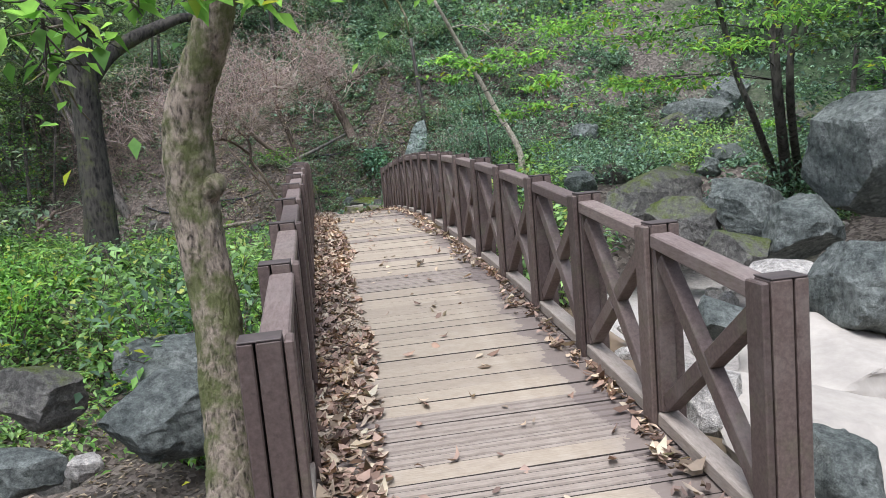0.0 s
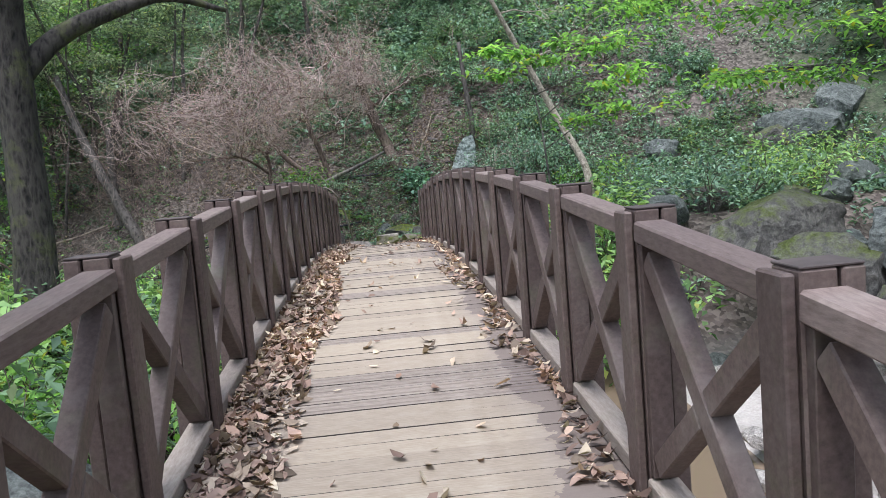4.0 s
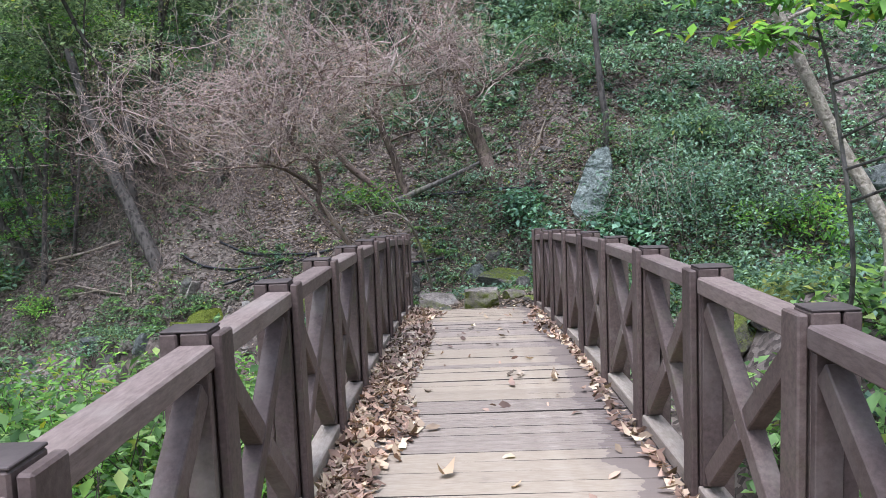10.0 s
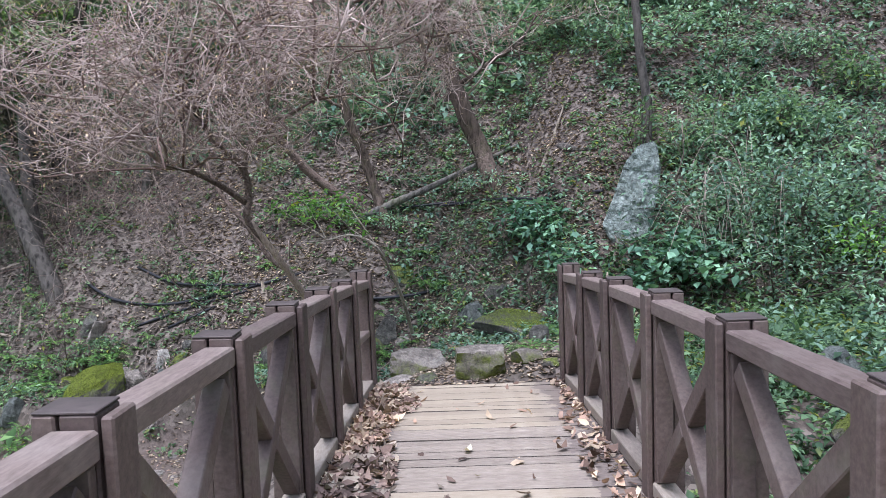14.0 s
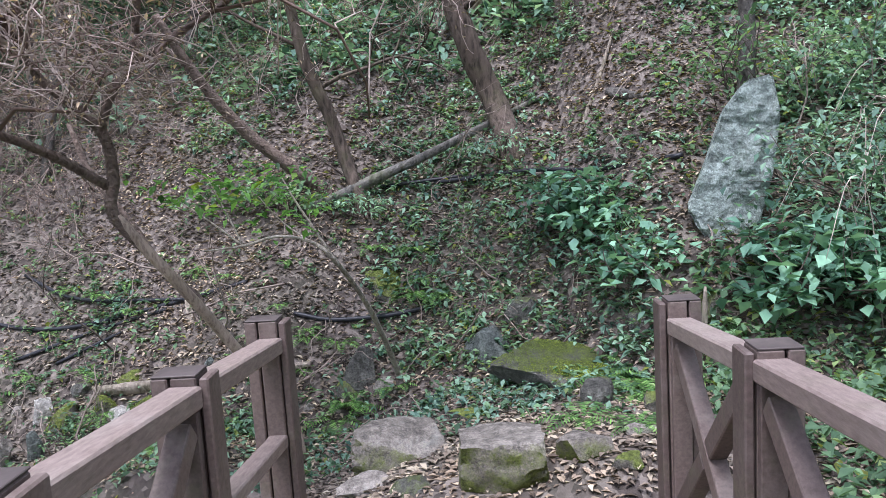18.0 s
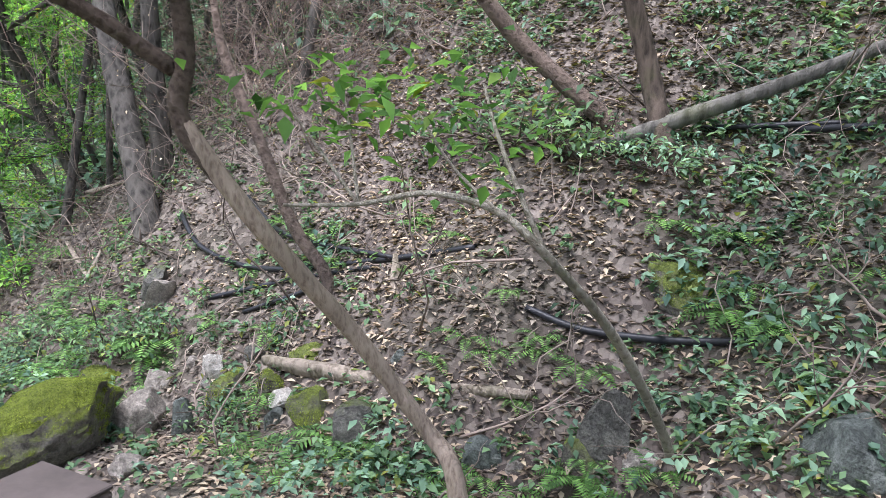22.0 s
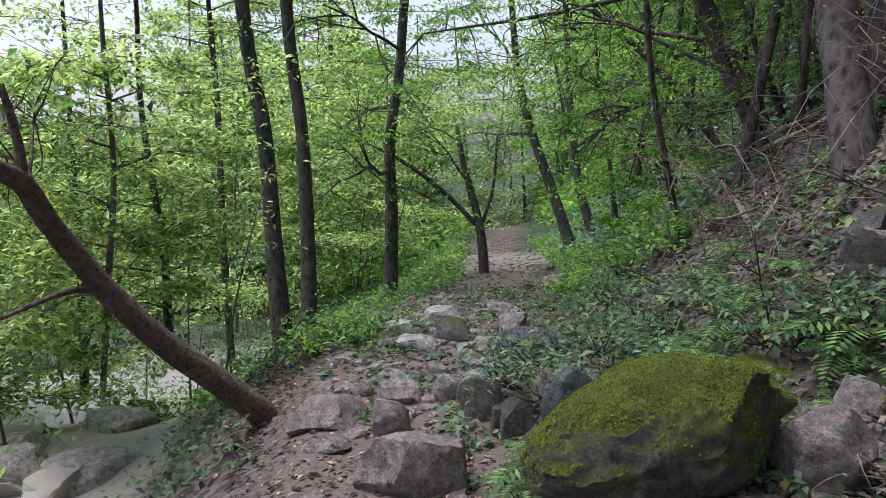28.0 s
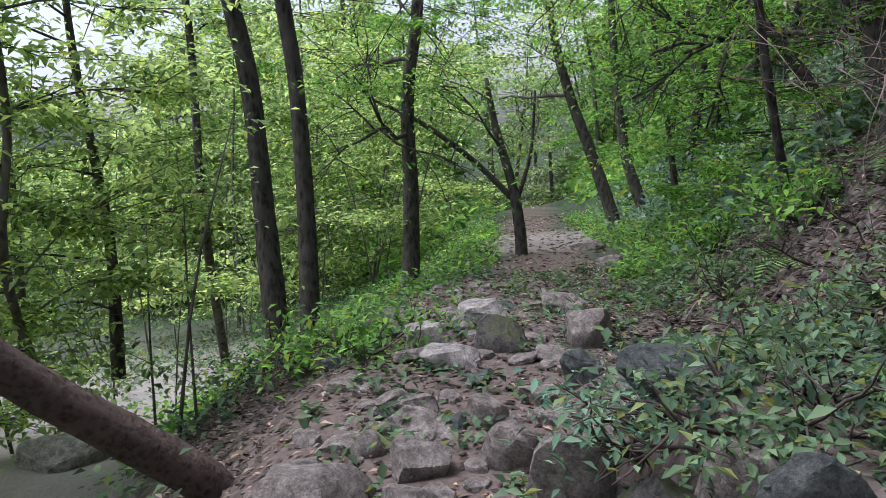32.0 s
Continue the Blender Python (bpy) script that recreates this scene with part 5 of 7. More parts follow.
tree("dark tree with a heavy limb arching over the stream", [(-4.15, 10.07, 0.18), (-4.13, 10.16, 1.41), (-4.09, 10.11, 2.96), (-4.01, 9.98, 4.02), (-3.57, 9.26, 5.91)], [0.24, 0.21, 0.20, 0.18, 0.14], BARK_OLD,
     ((0.75, (-0.7, 0.1, 0.4), 2.4), (0.9, (0.2, 0.5, 0.6), 2.2)), LEAF_MID, 0.13, 900, 0.5, 5,
     forks=(([(-4.07, 10.12, 2.96), (-3.67, 10.46, 3.48), (-3.06, 10.84, 3.85), (-2.51, 11.19, 4.05), (-1.83, 11.59, 3.91)], (0.15, 0.12, 0.10, 0.07, 0.03)),))
tree("slender pale leaning tree on the stream bank", [(3.27, 12.56, 1.39), (2.94, 12.72, 2.12), (2.58, 12.69, 2.85), (2.31, 12.59, 3.34), (1.75, 12.27, 4.32)], [0.054, 0.05, 0.043, 0.04, 0.029], BARK_PALE,
     ((0.7, (0.9, 0.4, 0.5), 1.2), (0.9, (0.8, 0.5, 0.5), 1.2)), LEAF_FRESH, 0.09, 300, 0.25, 7)
# brown leaning tree by the end of the bridge, with a crown of dry twigs
STEM = [(-1.55, 19.76, -0.08), (-1.72, 19.80, 0.08), (-1.97, 19.57, 0.57), (-2.08, 19.34, 0.87), (-2.24, 19.14, 1.20), (-2.46, 19.03, 1.55)]
J1 = STEM[-1]
FORK_A = [STEM[4], J1, (-2.44, 19.05, 1.80), (-2.48, 19.02, 2.13), (-2.78, 18.90, 2.47), (-2.87, 18.88, 2.67), (-3.01, 18.89, 2.86)]
FORK_B = [(-2.48, 19.02, 2.13), (-2.40, 19.05, 2.36), (-2.23, 19.09, 2.58), (-2.15, 19.06, 2.95), (-1.97, 19.01, 3.47)]
FORK_C = [(-2.28, 19.08, 2.53), (-1.96, 19.07, 2.71), (-1.58, 19.06, 2.91), (-1.27, 19.10, 3.09)]
FORK_D = [(-2.48, 19.03, 1.75), (-2.70, 18.81, 1.96), (-2.91, 18.57, 2.11), (-3.15, 18.29, 2.21)]
SECOND = [(-2.04, 19.44, 0.76), (-2.12, 19.54, 0.86), (-2.38, 19.65, 1.04), (-2.63, 19.75, 1.38), (-2.84, 19.85, 1.62), (-3.06, 19.95, 1.89), (-3.22, 20.05, 2.25)]
brown = tree("leaning brown tree with smooth bark and bare dry twigs", STEM, [0.042, 0.042, 0.042, 0.041, 0.04, 0.039], BARK_BROWN, (), seed=9, wob=0.05, sides=16,
     forks=((FORK_A, (0.036, 0.043, 0.042, 0.037, 0.03, 0.024, 0.014)), (FORK_B, (0.038, 0.034, 0.03, 0.022, 0.012)), (FORK_C, (0.026, 0.022, 0.016, 0.01)), (FORK_D, (0.036, 0.033, 0.028, 0.02)), (SECOND, (0.022, 0.031, 0.031, 0.029, 0.028, 0.025, 0.02))), limb_bark=BARK_LIMB)



def dry_crown(parent, limbs, centres, spread, n, seed, mat, depth=3, dots=0, low=-9.0, stout=0.017):
    """Fine dry branches that leave the limbs for the middles of the crown, with a few withered leaves."""
    rg = np.random.RandomState(seed)
    base = np.array(parent.location)
    roots = np.vstack([smooth_line(l, 14) for l in limbs]) - base
    lines, tips = [], []
    for k in range(n):
        c = np.array(centres[rg.randint(len(centres))]) - base + rg.normal(size=3) * np.array(spread)
        near = np.argsort(np.linalg.norm(roots - c, axis=1))[:9]
        p = roots[near[rg.randint(len(near))]]
        way = c - p + np.array([0, 0, 0.12])
        ln, tp = spray_lines(p, way, 0.3 + np.linalg.norm(way) * 0.9, rg, depth, stout, 4, 0.75)
        lines += [q for q in ln if q[0][:, 2].min() + base[2] > low]
        tips.append(tp)
    lines = [(q, (max(r[0], 0.0034), max(r[1], 0.002))) for q, r in lines]
    tubes("twigwork", [q for k, q in enumerate(lines) if k % 3], mat, parent, "tangle of pinkish dry twigs", sides=3)["kind"] = "stuff"
    tubes("twigwork", lines[::3], TWIG_RED, parent, "dark reddish dry twigs", sides=3)["kind"] = "stuff"
    if dots:
        t = np.vstack(tips)
        t = t[t[:, 2] + base[2] > low]
        t = t[rg.randint(len(t), size=dots)] + rg.normal(size=(dots, 3)) * 0.05
        leaves("withered_foliage", t, 0.032, LEAF_TAN, seed, parent)["kind"] = "stuff"


dry_crown(brown, [FORK_A, FORK_B, FORK_C, FORK_D, SECOND], [(-3.26, 17.76, 3.01), (-4.18, 18.01, 3.13), (-2.43, 17.98, 3.31), (-3.21, 18.24, 2.60), (-3.71, 17.73, 3.44), (-4.71, 17.95, 3.26), (-1.83, 18.17, 3.63), (-2.41, 18.26, 2.77), (-3.64, 17.47, 2.52), (-4.22, 17.56, 2.40), (-3.17, 17.56, 2.05), (-1.62, 17.85, 3.30)], (0.5, 0.45, 0.4), 66, 21, TWIG, 3, 6500, 2.1)
brush = tagged(new("dry_bush"), "withered bush of bare tan twigs on the slope", "bush")
brush.location = (-5.91, 23.57, 1.22)
dry_crown(brush, [[(-7.41, 24.50, 1.31), (-5.80, 23.56, 1.21), (-4.46, 23.36, 1.39)]], [(-7.86, 25.58, 2.48), (-5.57, 24.21, 2.43), (-10.02, 27.62, 2.92), (-7.26, 26.27, 3.41), (-4.71, 24.34, 2.63), (-6.43, 24.85, 2.78), (-8.77, 25.90, 2.18)], (0.4, 0.4, 0.3), 44, 23, TWIG_MID, 3, 3200, -9.0, 0.009)
sapling = tree("bent sapling with arching twigs and fresh leaves", [(-0.72, 20.77, -0.26), (-0.80, 20.20, 0.36), (-0.88, 19.80, 0.74), (-0.99, 19.33, 1.10), (-1.13, 19.21, 1.26), (-1.33, 19.06, 1.33), (-1.54, 18.93, 1.29), (-1.78, 18.82, 1.28)], [0.026, 0.023, 0.020, 0.017, 0.013, 0.011, 0.009, 0.006], BARK_PALE,
     (), seed=31, name="sapling", sides=7, forks=(([(-0.99, 19.33, 1.10), (-1.16, 19.42, 1.36), (-1.30, 19.55, 1.55), (-1.42, 19.70, 1.72)], (0.013, 0.01, 0.008, 0.005)), ([(-1.54, 18.93, 1.29), (-1.82, 19.08, 1.47), (-2.10, 19.26, 1.62)], (0.008, 0.006, 0.004)), ([(-1.54, 18.93, 1.29), (-1.70, 19.12, 1.52), (-1.86, 19.30, 1.74)], (0.008, 0.006, 0.003)), ([(-1.13, 19.21, 1.26), (-1.34, 19.24, 1.42), (-1.52, 19.30, 1.62)], (0.008, 0.006, 0.003))))
rg = np.random.RandomState(8)
sp = np.array([(-2.10, 19.26, 1.62), (-1.86, 19.30, 1.74), (-1.52, 19.30, 1.62), (-1.70, 19.15, 1.55), (-1.30, 19.55, 1.55), (-1.42, 19.70, 1.72), (-1.60, 19.45, 1.70), (-1.95, 19.45, 1.62), (-1.15, 19.30, 1.45)])
leaves("leaves", sp[rg.randint(9, size=230)] + rg.normal(size=(230, 3)) * np.array([0.15, 0.15, 0.08]) - np.array(sapling.location), 0.085, LEAF_FRESH, 8, sapling, "", 0.2, 0.55)["kind"] = "stuff"

T2 = tree("leaning dark-barked trunk on the leafy slope", [(0.56, 22.39, 1.68), (0.36, 22.78, 2.37), (0.10, 22.71, 3.02), (-0.14, 22.63, 3.83), (-0.22, 22.42, 4.75)], [0.145, 0.14, 0.13, 0.11, 0.08], BARK_WARM, ((0.7, (0.6, 0, 0.5), 1.3), (0.85, (-0.7, 0, 0.5), 1.3)), seed=33, wob=0.15)
T1 = tree("thin leaning trunk entwined with plants on the slope", [(-1.15, 22.42, 1.14), (-1.35, 22.56, 1.81), (-1.51, 22.50, 2.38), (-1.70, 22.39, 2.93), (-1.86, 22.22, 3.95)], [0.08, 0.075, 0.07, 0.065, 0.05], BARK_WARM, ((0.7, (0.6, 0, 0.5), 1.2), (0.85, (-0.7, 0, 0.5), 1.3)), seed=34)
T0 = tree("slanting bare trunk across the slope", [(-1.58, 22.65, 1.39), (-2.07, 22.58, 1.83), (-2.46, 22.45, 2.21), (-2.84, 22.24, 2.77), (-3.15, 21.97, 3.43)], [0.075, 0.07, 0.065, 0.055, 0.04], BARK_LIMB, ((0.8, (-0.3, 0.2, 0.7), 1.2),), seed=35)
dry_crown(T2, [[(-0.37, 20.12, 3.23), (-0.49, 20.01, 3.90), (-0.61, 19.86, 4.62)], [(-0.91, 19.92, 2.92), (-1.17, 19.80, 3.67), (-1.22, 19.71, 4.17)], [(0.09, 20.35, 2.92), (0.35, 20.29, 3.46), (0.75, 20.20, 3.89)]], [(-0.82, 20.05, 3.54), (-1.41, 19.94, 3.92), (-0.04, 20.27, 3.62), (0.43, 20.27, 3.53), (-0.49, 20.16, 4.23), (-1.34, 19.52, 3.87), (-0.33, 19.60, 3.66)], (0.55, 0.45, 0.35), 50, 22, TWIG, 3, 3000)
tree("grey-barked tree on the slope above the path", [(-6.62, 22.62, 0.12), (-6.92, 22.78, 0.75), (-7.30, 22.97, 1.50), (-7.67, 23.15, 2.23), (-8.30, 23.55, 3.60), (-8.8, 23.9, 5.0)], [0.15, 0.14, 0.135, 0.125, 0.11, 0.09], BARK_DARK, ((0.8, (-0.6, 0.2, 0.5), 1.8),), seed=36)
tree("dark tree behind the grey one on the slope", [(-7.47, 23.66, 1.09), (-7.51, 23.63, 2.10), (-7.41, 23.50, 3.47)], [0.12, 0.108, 0.084], BARK_DARK, (), seed=37)
tree("thin dark trunk behind the standing stone", [(2.59, 21.00, 2.27), (2.60, 21.00, 2.90), (2.53, 21.00, 3.43), (2.42, 21.00, 4.74)], [0.075, 0.065, 0.06, 0.05], BARK_DARK, (), seed=38)
LEANT = [(-8.38, 18.60, -1.73), (-8.26, 18.39, -1.43), (-8.05, 17.94, -0.94), (-7.85, 17.59, -0.45), (-7.61, 17.34, 0.05), (-7.44, 17.24, 0.33), (-7.25, 17.12, 0.46), (-6.91, 16.90, 0.78)]
tree("brown tree leaning far out over the bank", LEANT, [0.11, 0.1, 0.088, 0.076, 0.07, 0.066, 0.054, 0.042], BARK_LIMB,
     ((0.62, (-0.5, -0.5, 0.9), 1.2), (0.9, (-0.3, -0.6, 0.7), 1.6)), LEAF_FRESH, 0.09, 350, 0.4, 41, forks=(([LEANT[3], (-7.63, 17.39, -0.39), (-7.20, 17.09, -0.44)], (0.03, 0.022, 0.012)), ([LEANT[5], (-7.44, 17.24, 0.58), (-7.42, 17.19, 0.92)], (0.04, 0.03, 0.02))))

# trees along the far path
def path_tree(label, line, radii, bark, seed, boughs=(), leaf=None, n=0, size=0.10, spread=0.5, forks=()):
    return tree(label, line, radii, bark, boughs, leaf, size, n, spread, seed, forks=forks)


path_tree("tall straight dark tree beside the path", [(-13.63, 19.48, -2.54), (-13.91, 19.57, -1.17), (-14.04, 19.60, 0.51), (-14.00, 19.51, 1.66), (-13.86, 19.48, 2.73), (-13.18, 19.52, 5.79)], [0.118, 0.097, 0.094, 0.09, 0.087, 0.062], BARK_DARK, 51, ((0.8, (0.5, 0.4, 0.4), 2.5), (0.85, (-0.5, -0.4, 0.4), 2.5)), LEAF_MID, 800)
path_tree("dark tree covered with climbing plants beside the path", [(-14.14, 19.11, -2.67), (-14.45, 19.10, -1.21), (-14.58, 19.08, 0.53), (-14.54, 18.93, 1.71), (-14.36, 18.85, 2.97), (-13.87, 18.72, 5.34)], [0.15, 0.124, 0.116, 0.109, 0.098, 0.075], BARK_DARK, 52, ((0.8, (-0.6, 0.4, 0.4), 2.5),), LEAF_MID, 600)
path_tree("crooked slim dark tree beside the path", [(-16.58, 21.34, -2.51), (-16.76, 21.46, -1.28), (-16.87, 21.53, 0.33), (-16.80, 21.73, 1.47), (-16.62, 21.86, 2.88), (-16.00, 22.01, 5.21)], [0.136, 0.111, 0.098, 0.089, 0.085, 0.068], BARK_DARK, 53, ((0.45, (0.5, -0.5, 0.2), 2.0), (0.6, (-0.6, -0.4, 0.2), 2.2), (0.75, (0.6, -0.4, 0.2), 2.4)), LEAF_FRESH, 1100)
path_tree("forked slender tree at the path's edge", [(-16.68, 23.29, -2.54), (-16.88, 23.28, -1.42), (-17.07, 23.04, -0.18), (-17.12, 22.94, 0.60)], [0.10, 0.075, 0.06, 0.035], BARK_DARK, 54, ((0.7, (0.5, -0.3, 0.5), 1.6), (0.9, (-0.4, -0.3, 0.5), 1.6)), LEAF_FRESH, 1200, forks=(([(-16.89, 23.24, -1.42), (-17.06, 22.61, -0.72), (-17.20, 21.81, -0.07), (-17.26, 21.06, 0.34)], (0.055, 0.05, 0.04, 0.02)), ([(-16.87, 23.32, -1.42), (-16.86, 23.58, -0.65), (-16.87, 23.70, 0.35)], (0.04, 0.03, 0.02))))
path_tree("leaning dark tree on the uphill side of the path", [(-21.04, 27.13, -2.54), (-21.37, 26.80, -1.11), (-21.63, 26.37, 0.39), (-21.71, 26.04, 2.01), (-21.42, 25.75, 4.76)], [0.144, 0.126, 0.108, 0.09, 0.06], BARK_DARK, 55, ((0.6, (-0.6, -0.5, 0.3), 2.4), (0.8, (0.5, -0.5, 0.3), 2.4)), LEAF_FRESH, 900)
path_tree("dark tree on the uphill side of the path", [(-19.89, 27.29, -2.25), (-20.16, 27.04, -1.05), (-20.30, 26.90, 0.78), (-20.16, 26.71, 3.48), (-19.88, 26.45, 5.34)], [0.12, 0.096, 0.078, 0.072, 0.054], BARK_DARK, 56, ((0.6, (-0.5, -0.6, 0.3), 2.2), (0.8, (0.5, -0.5, 0.3), 2.4)), LEAF_FRESH, 900)
path_tree("thin dark tree leaning from the steep bank", [(-12.47, 26.37, 0.48), (-12.68, 26.05, 1.39), (-12.83, 25.74, 2.07), (-12.88, 25.46, 2.82), (-12.78, 25.00, 4.27)], [0.14, 0.12, 0.11, 0.1, 0.07], BARK_DARK, 58, ((0.3, (-0.8, -0.3, 0.1), 2.2), (0.5, (-0.7, -0.5, 0.25), 2.6), (0.7, (-0.8, -0.4, 0.2), 2.6)), LEAF_FRESH, 1600)
path_tree("slim tree on the bank above the path", [(-13.61, 26.49, -0.02), (-14.00, 25.92, 1.04), (-14.38, 25.17, 1.92), (-14.63, 24.56, 2.50)], [0.08, 0.065, 0.05, 0.04], BARK_DARK, 59, ((0.5, (-0.6, -0.5, 0.2), 2.0), (0.8, (-0.7, -0.5, 0.1), 2.2)), LEAF_FRESH, 1300)
path_tree("thin leaning tree behind the sapling", [(-10.78, 25.15, 0.04), (-11.34, 24.95, 1.16), (-11.56, 24.63, 2.18), (-11.65, 24.41, 2.99)], [0.1, 0.09, 0.08, 0.07], BARK_DARK, 60, ((0.5, (-0.6, -0.5, 0.3), 2.0), (0.9, (0.3, -0.6, 0.3), 2.0)), LEAF_FRESH, 900)

# right bank saplings and sprays over the stream
def spray_tree(label, line, radii, bark, discs, leaf, size, per, seed, flat=0.12, name="tree", slim=0.5):
    """A slim tree whose leaves lie in flat layered sprays: discs are (centre, radius)."""
    rg = np.random.RandomState(seed)
    top = tagged(new(name), label, "tree")
    top.location = line[0]
    base = np.array(line[0])
    ln = smooth_line(line, 5 * len(line)) - base
    v, f = tube_data(ln, [radii[0] * 1.3, *radii], 8, 0.1, seed)
    add_mesh("trunk", v, f, bark, top, smooth=True)
    tw, pos = [], []
    for c, r in discs:
        c = np.array(c) - base
        k = int(np.argmin(np.linalg.norm(ln - c, axis=1) + 2.0 * np.maximum(ln[:, 2] - c[2], 0)))
        a = ln[k]
        m = (a + c) / 2 + np.array([0, 0, 0.15 * r])
        if np.linalg.norm(c - a) < 2.6:
            tw.append((smooth_line([a, m, c], 7), (0.013, 0.004)))
        for _ in range(7):
            e = c + rg.normal(size=3) * np.array([r, r, r * flat]) * 0.8
            tw.append((np.array([m + (c - m) * rg.rand(), (c + e) / 2 + rg.normal(size=3) * 0.03, e]), (0.006, 0.002)))
            n = per // 7
            u = rg.rand(n, 1)
            pos.append(c + (e - c) * u + rg.normal(size=(n, 3)) * np.array([0.22, 0.22, 0.05]) * r)
    tubes("branchwork", tw, bark, top, sides=4)["kind"] = "stuff"
    leaves("foliage", np.vstack(pos), size, leaf, seed + 1, top, "", 0.2, slim)["kind"] = "stuff"
    return top


spray_tree("slim maple with flat sprays of fresh leaves", [(8.28, 11.28, 0.15), (6.95, 9.42, 1.74), (6.85, 9.40, 2.99), (6.71, 9.29, 4.11), (6.33, 8.93, 5.97)], [0.09, 0.08, 0.07, 0.06, 0.04], BARK_DARK,
           [((5.36, 9.11, 3.27), 1.1), ((4.69, 9.49, 3.01), 1.1), ((4.12, 10.23, 3.45), 1.2), ((5.07, 9.37, 2.27), 0.9), ((5.99, 7.54, 3.02), 1.0), ((5.58, 8.46, 2.73), 0.9), ((3.56, 10.97, 3.48), 0.9), ((5.80, 8.72, 3.89), 1.2), ((4.65, 9.41, 3.64), 1.0), ((6.21, 7.33, 3.26), 0.9), ((4.55, 10.17, 2.38), 0.8)], LEAF_FRESH, 0.10, 330, 71)
spray_tree("thin dark tree on the rocky bank", [(8.19, 11.49, 0.35), (6.35, 9.22, 1.67), (6.13, 9.33, 2.42), (5.85, 9.34, 3.63), (5.37, 9.17, 5.28)], [0.06, 0.05, 0.045, 0.04, 0.03], BARK_DARK, [((5.56, 8.88, 3.85), 0.8), ((4.94, 9.14, 4.20), 0.9), ((5.94, 8.55, 4.22), 0.9)], LEAF_MID, 0.10, 250, 72)
spray_tree("thin dark tree on the rocky bank", [(8.64, 11.47, 0.28), (6.98, 9.15, 1.90), (7.02, 9.04, 2.95), (7.27, 8.70, 3.83)], [0.07, 0.06, 0.05, 0.04], BARK_DARK, [((6.85, 8.13, 3.12), 0.8), ((7.10, 8.00, 2.66), 0.8), ((6.65, 8.22, 3.50), 0.9)], LEAF_MID, 0.10, 250, 73)
spray_tree("bushy sapling with yellow-green leaves beside the bridge", [(2.82, 12.68, -0.03), (2.46, 11.46, 1.12), (2.34, 11.51, 2.40), (2.06, 11.38, 3.19)], [0.018, 0.015, 0.011, 0.006], BARK_GREY, [((2.02, 11.22, 3.00), 0.35), ((1.67, 11.39, 3.10), 0.3), ((2.43, 11.12, 2.86), 0.35), ((1.83, 11.40, 2.75), 0.3), ((2.55, 10.83, 3.07), 0.35), ((2.85, 10.53, 2.90), 0.45), ((3.05, 10.11, 2.92), 0.5), ((2.88, 10.25, 2.42), 0.45), ((3.13, 9.79, 2.54), 0.5), ((2.67, 10.36, 2.00), 0.4), ((2.99, 9.68, 2.09), 0.5)], LEAF_FRESH, 0.10, 120, 74, 0.25)
# leaves that hang in at the top over the start of the bridge
spray_tree("overhanging branch with large bright leaves", [(-0.15, 1.37, 3.51), (-0.46, 1.46, 3.11), (-0.99, 1.36, 2.75), (-1.42, 1.15, 2.56), (-1.83, 0.97, 2.45)], [0.03, 0.025, 0.02, 0.014, 0.008], BARK_DARK, [((-0.88, 1.14, 2.38), 0.14), ((-1.20, 1.10, 2.43), 0.12), ((-1.47, 1.07, 2.40), 0.14), ((-1.72, 1.02, 2.36), 0.2), ((-1.88, 0.98, 2.34), 0.2), ((-1.88, 1.21, 2.18), 0.12), ((-1.68, 1.15, 2.28), 0.15)], LEAF_FRESH, 0.13, 16, 75, 0.4)

# ---- ferns and shrubs by the path ----
FERN_L = "bright green fern among stones and dead leaves"
fern(FERN_L, (-1.31, 20.52, -0.55), 0.38, 120)
fern(FERN_L, (0.97, 19.62, 0.01), 0.4, 121)
fern(FERN_L, (1.19, 19.46, 0.02), 0.35, 122)
fern(FERN_L, (1.32, 19.14, 0.03), 0.35, 123)
fern(FERN_L, (-1.18, 20.74, -0.37), 0.25, 124)
fern(FERN_L, (-2.86, 20.65, -0.57), 0.42, 125)
fern(FERN_L, (-2.88, 20.25, -0.64), 0.35, 126)
fern(FERN_L, (-2.37, 20.55, -0.50), 0.3, 127)
fern(FERN_L, (-1.91, 20.49, -0.58), 0.3, 128)
fern(FERN_L, (-1.66, 21.27, 0.15), 0.3, 129)
fern(FERN_L, (-0.57, 21.46, 0.39), 0.35, 130)
fern(FERN_L, (-0.28, 21.33, 0.42), 0.3, 131)
fern(FERN_L, (0.71, 18.78, 0.00), 0.4, 132)
fern(FERN_L, (1.17, 19.19, 0.02), 0.35, 133)
fern(FERN_L, (-1.19, 20.63, -0.45), 0.35, 134)
fern(FERN_L, (-5.91, 20.00, -1.28), 0.45, 135)
fern(FERN_L, (-5.88, 20.07, -1.15), 0.4, 136)
fern(FERN_L, (-5.89, 19.91, -1.38), 0.4, 137)
fern(FERN_L, (-5.33, 21.39, -0.64), 0.5, 138)
fern(FERN_L, (-5.23, 21.46, -0.53), 0.55, 139)
fern(FERN_L, (-6.26, 21.82, -0.39), 0.5, 140)
fern(FERN_L, (-9.15, 22.53, -1.07), 0.5, 141)
fern(FERN_L, (-10.38, 22.80, -1.39), 0.5, 142)
fern(FERN_L, (-1.66, 21.19, 0.09), 0.28, 143)
fern(FERN_L, (-0.61, 21.95, 0.80), 0.3, 144)
shrub("leafy shrub with broad bluish-green leaves", (1.11, 21.07, 1.08), 0.6, 0.5, LEAF_BROAD, 560, 0.115, 160, slim=0.75)
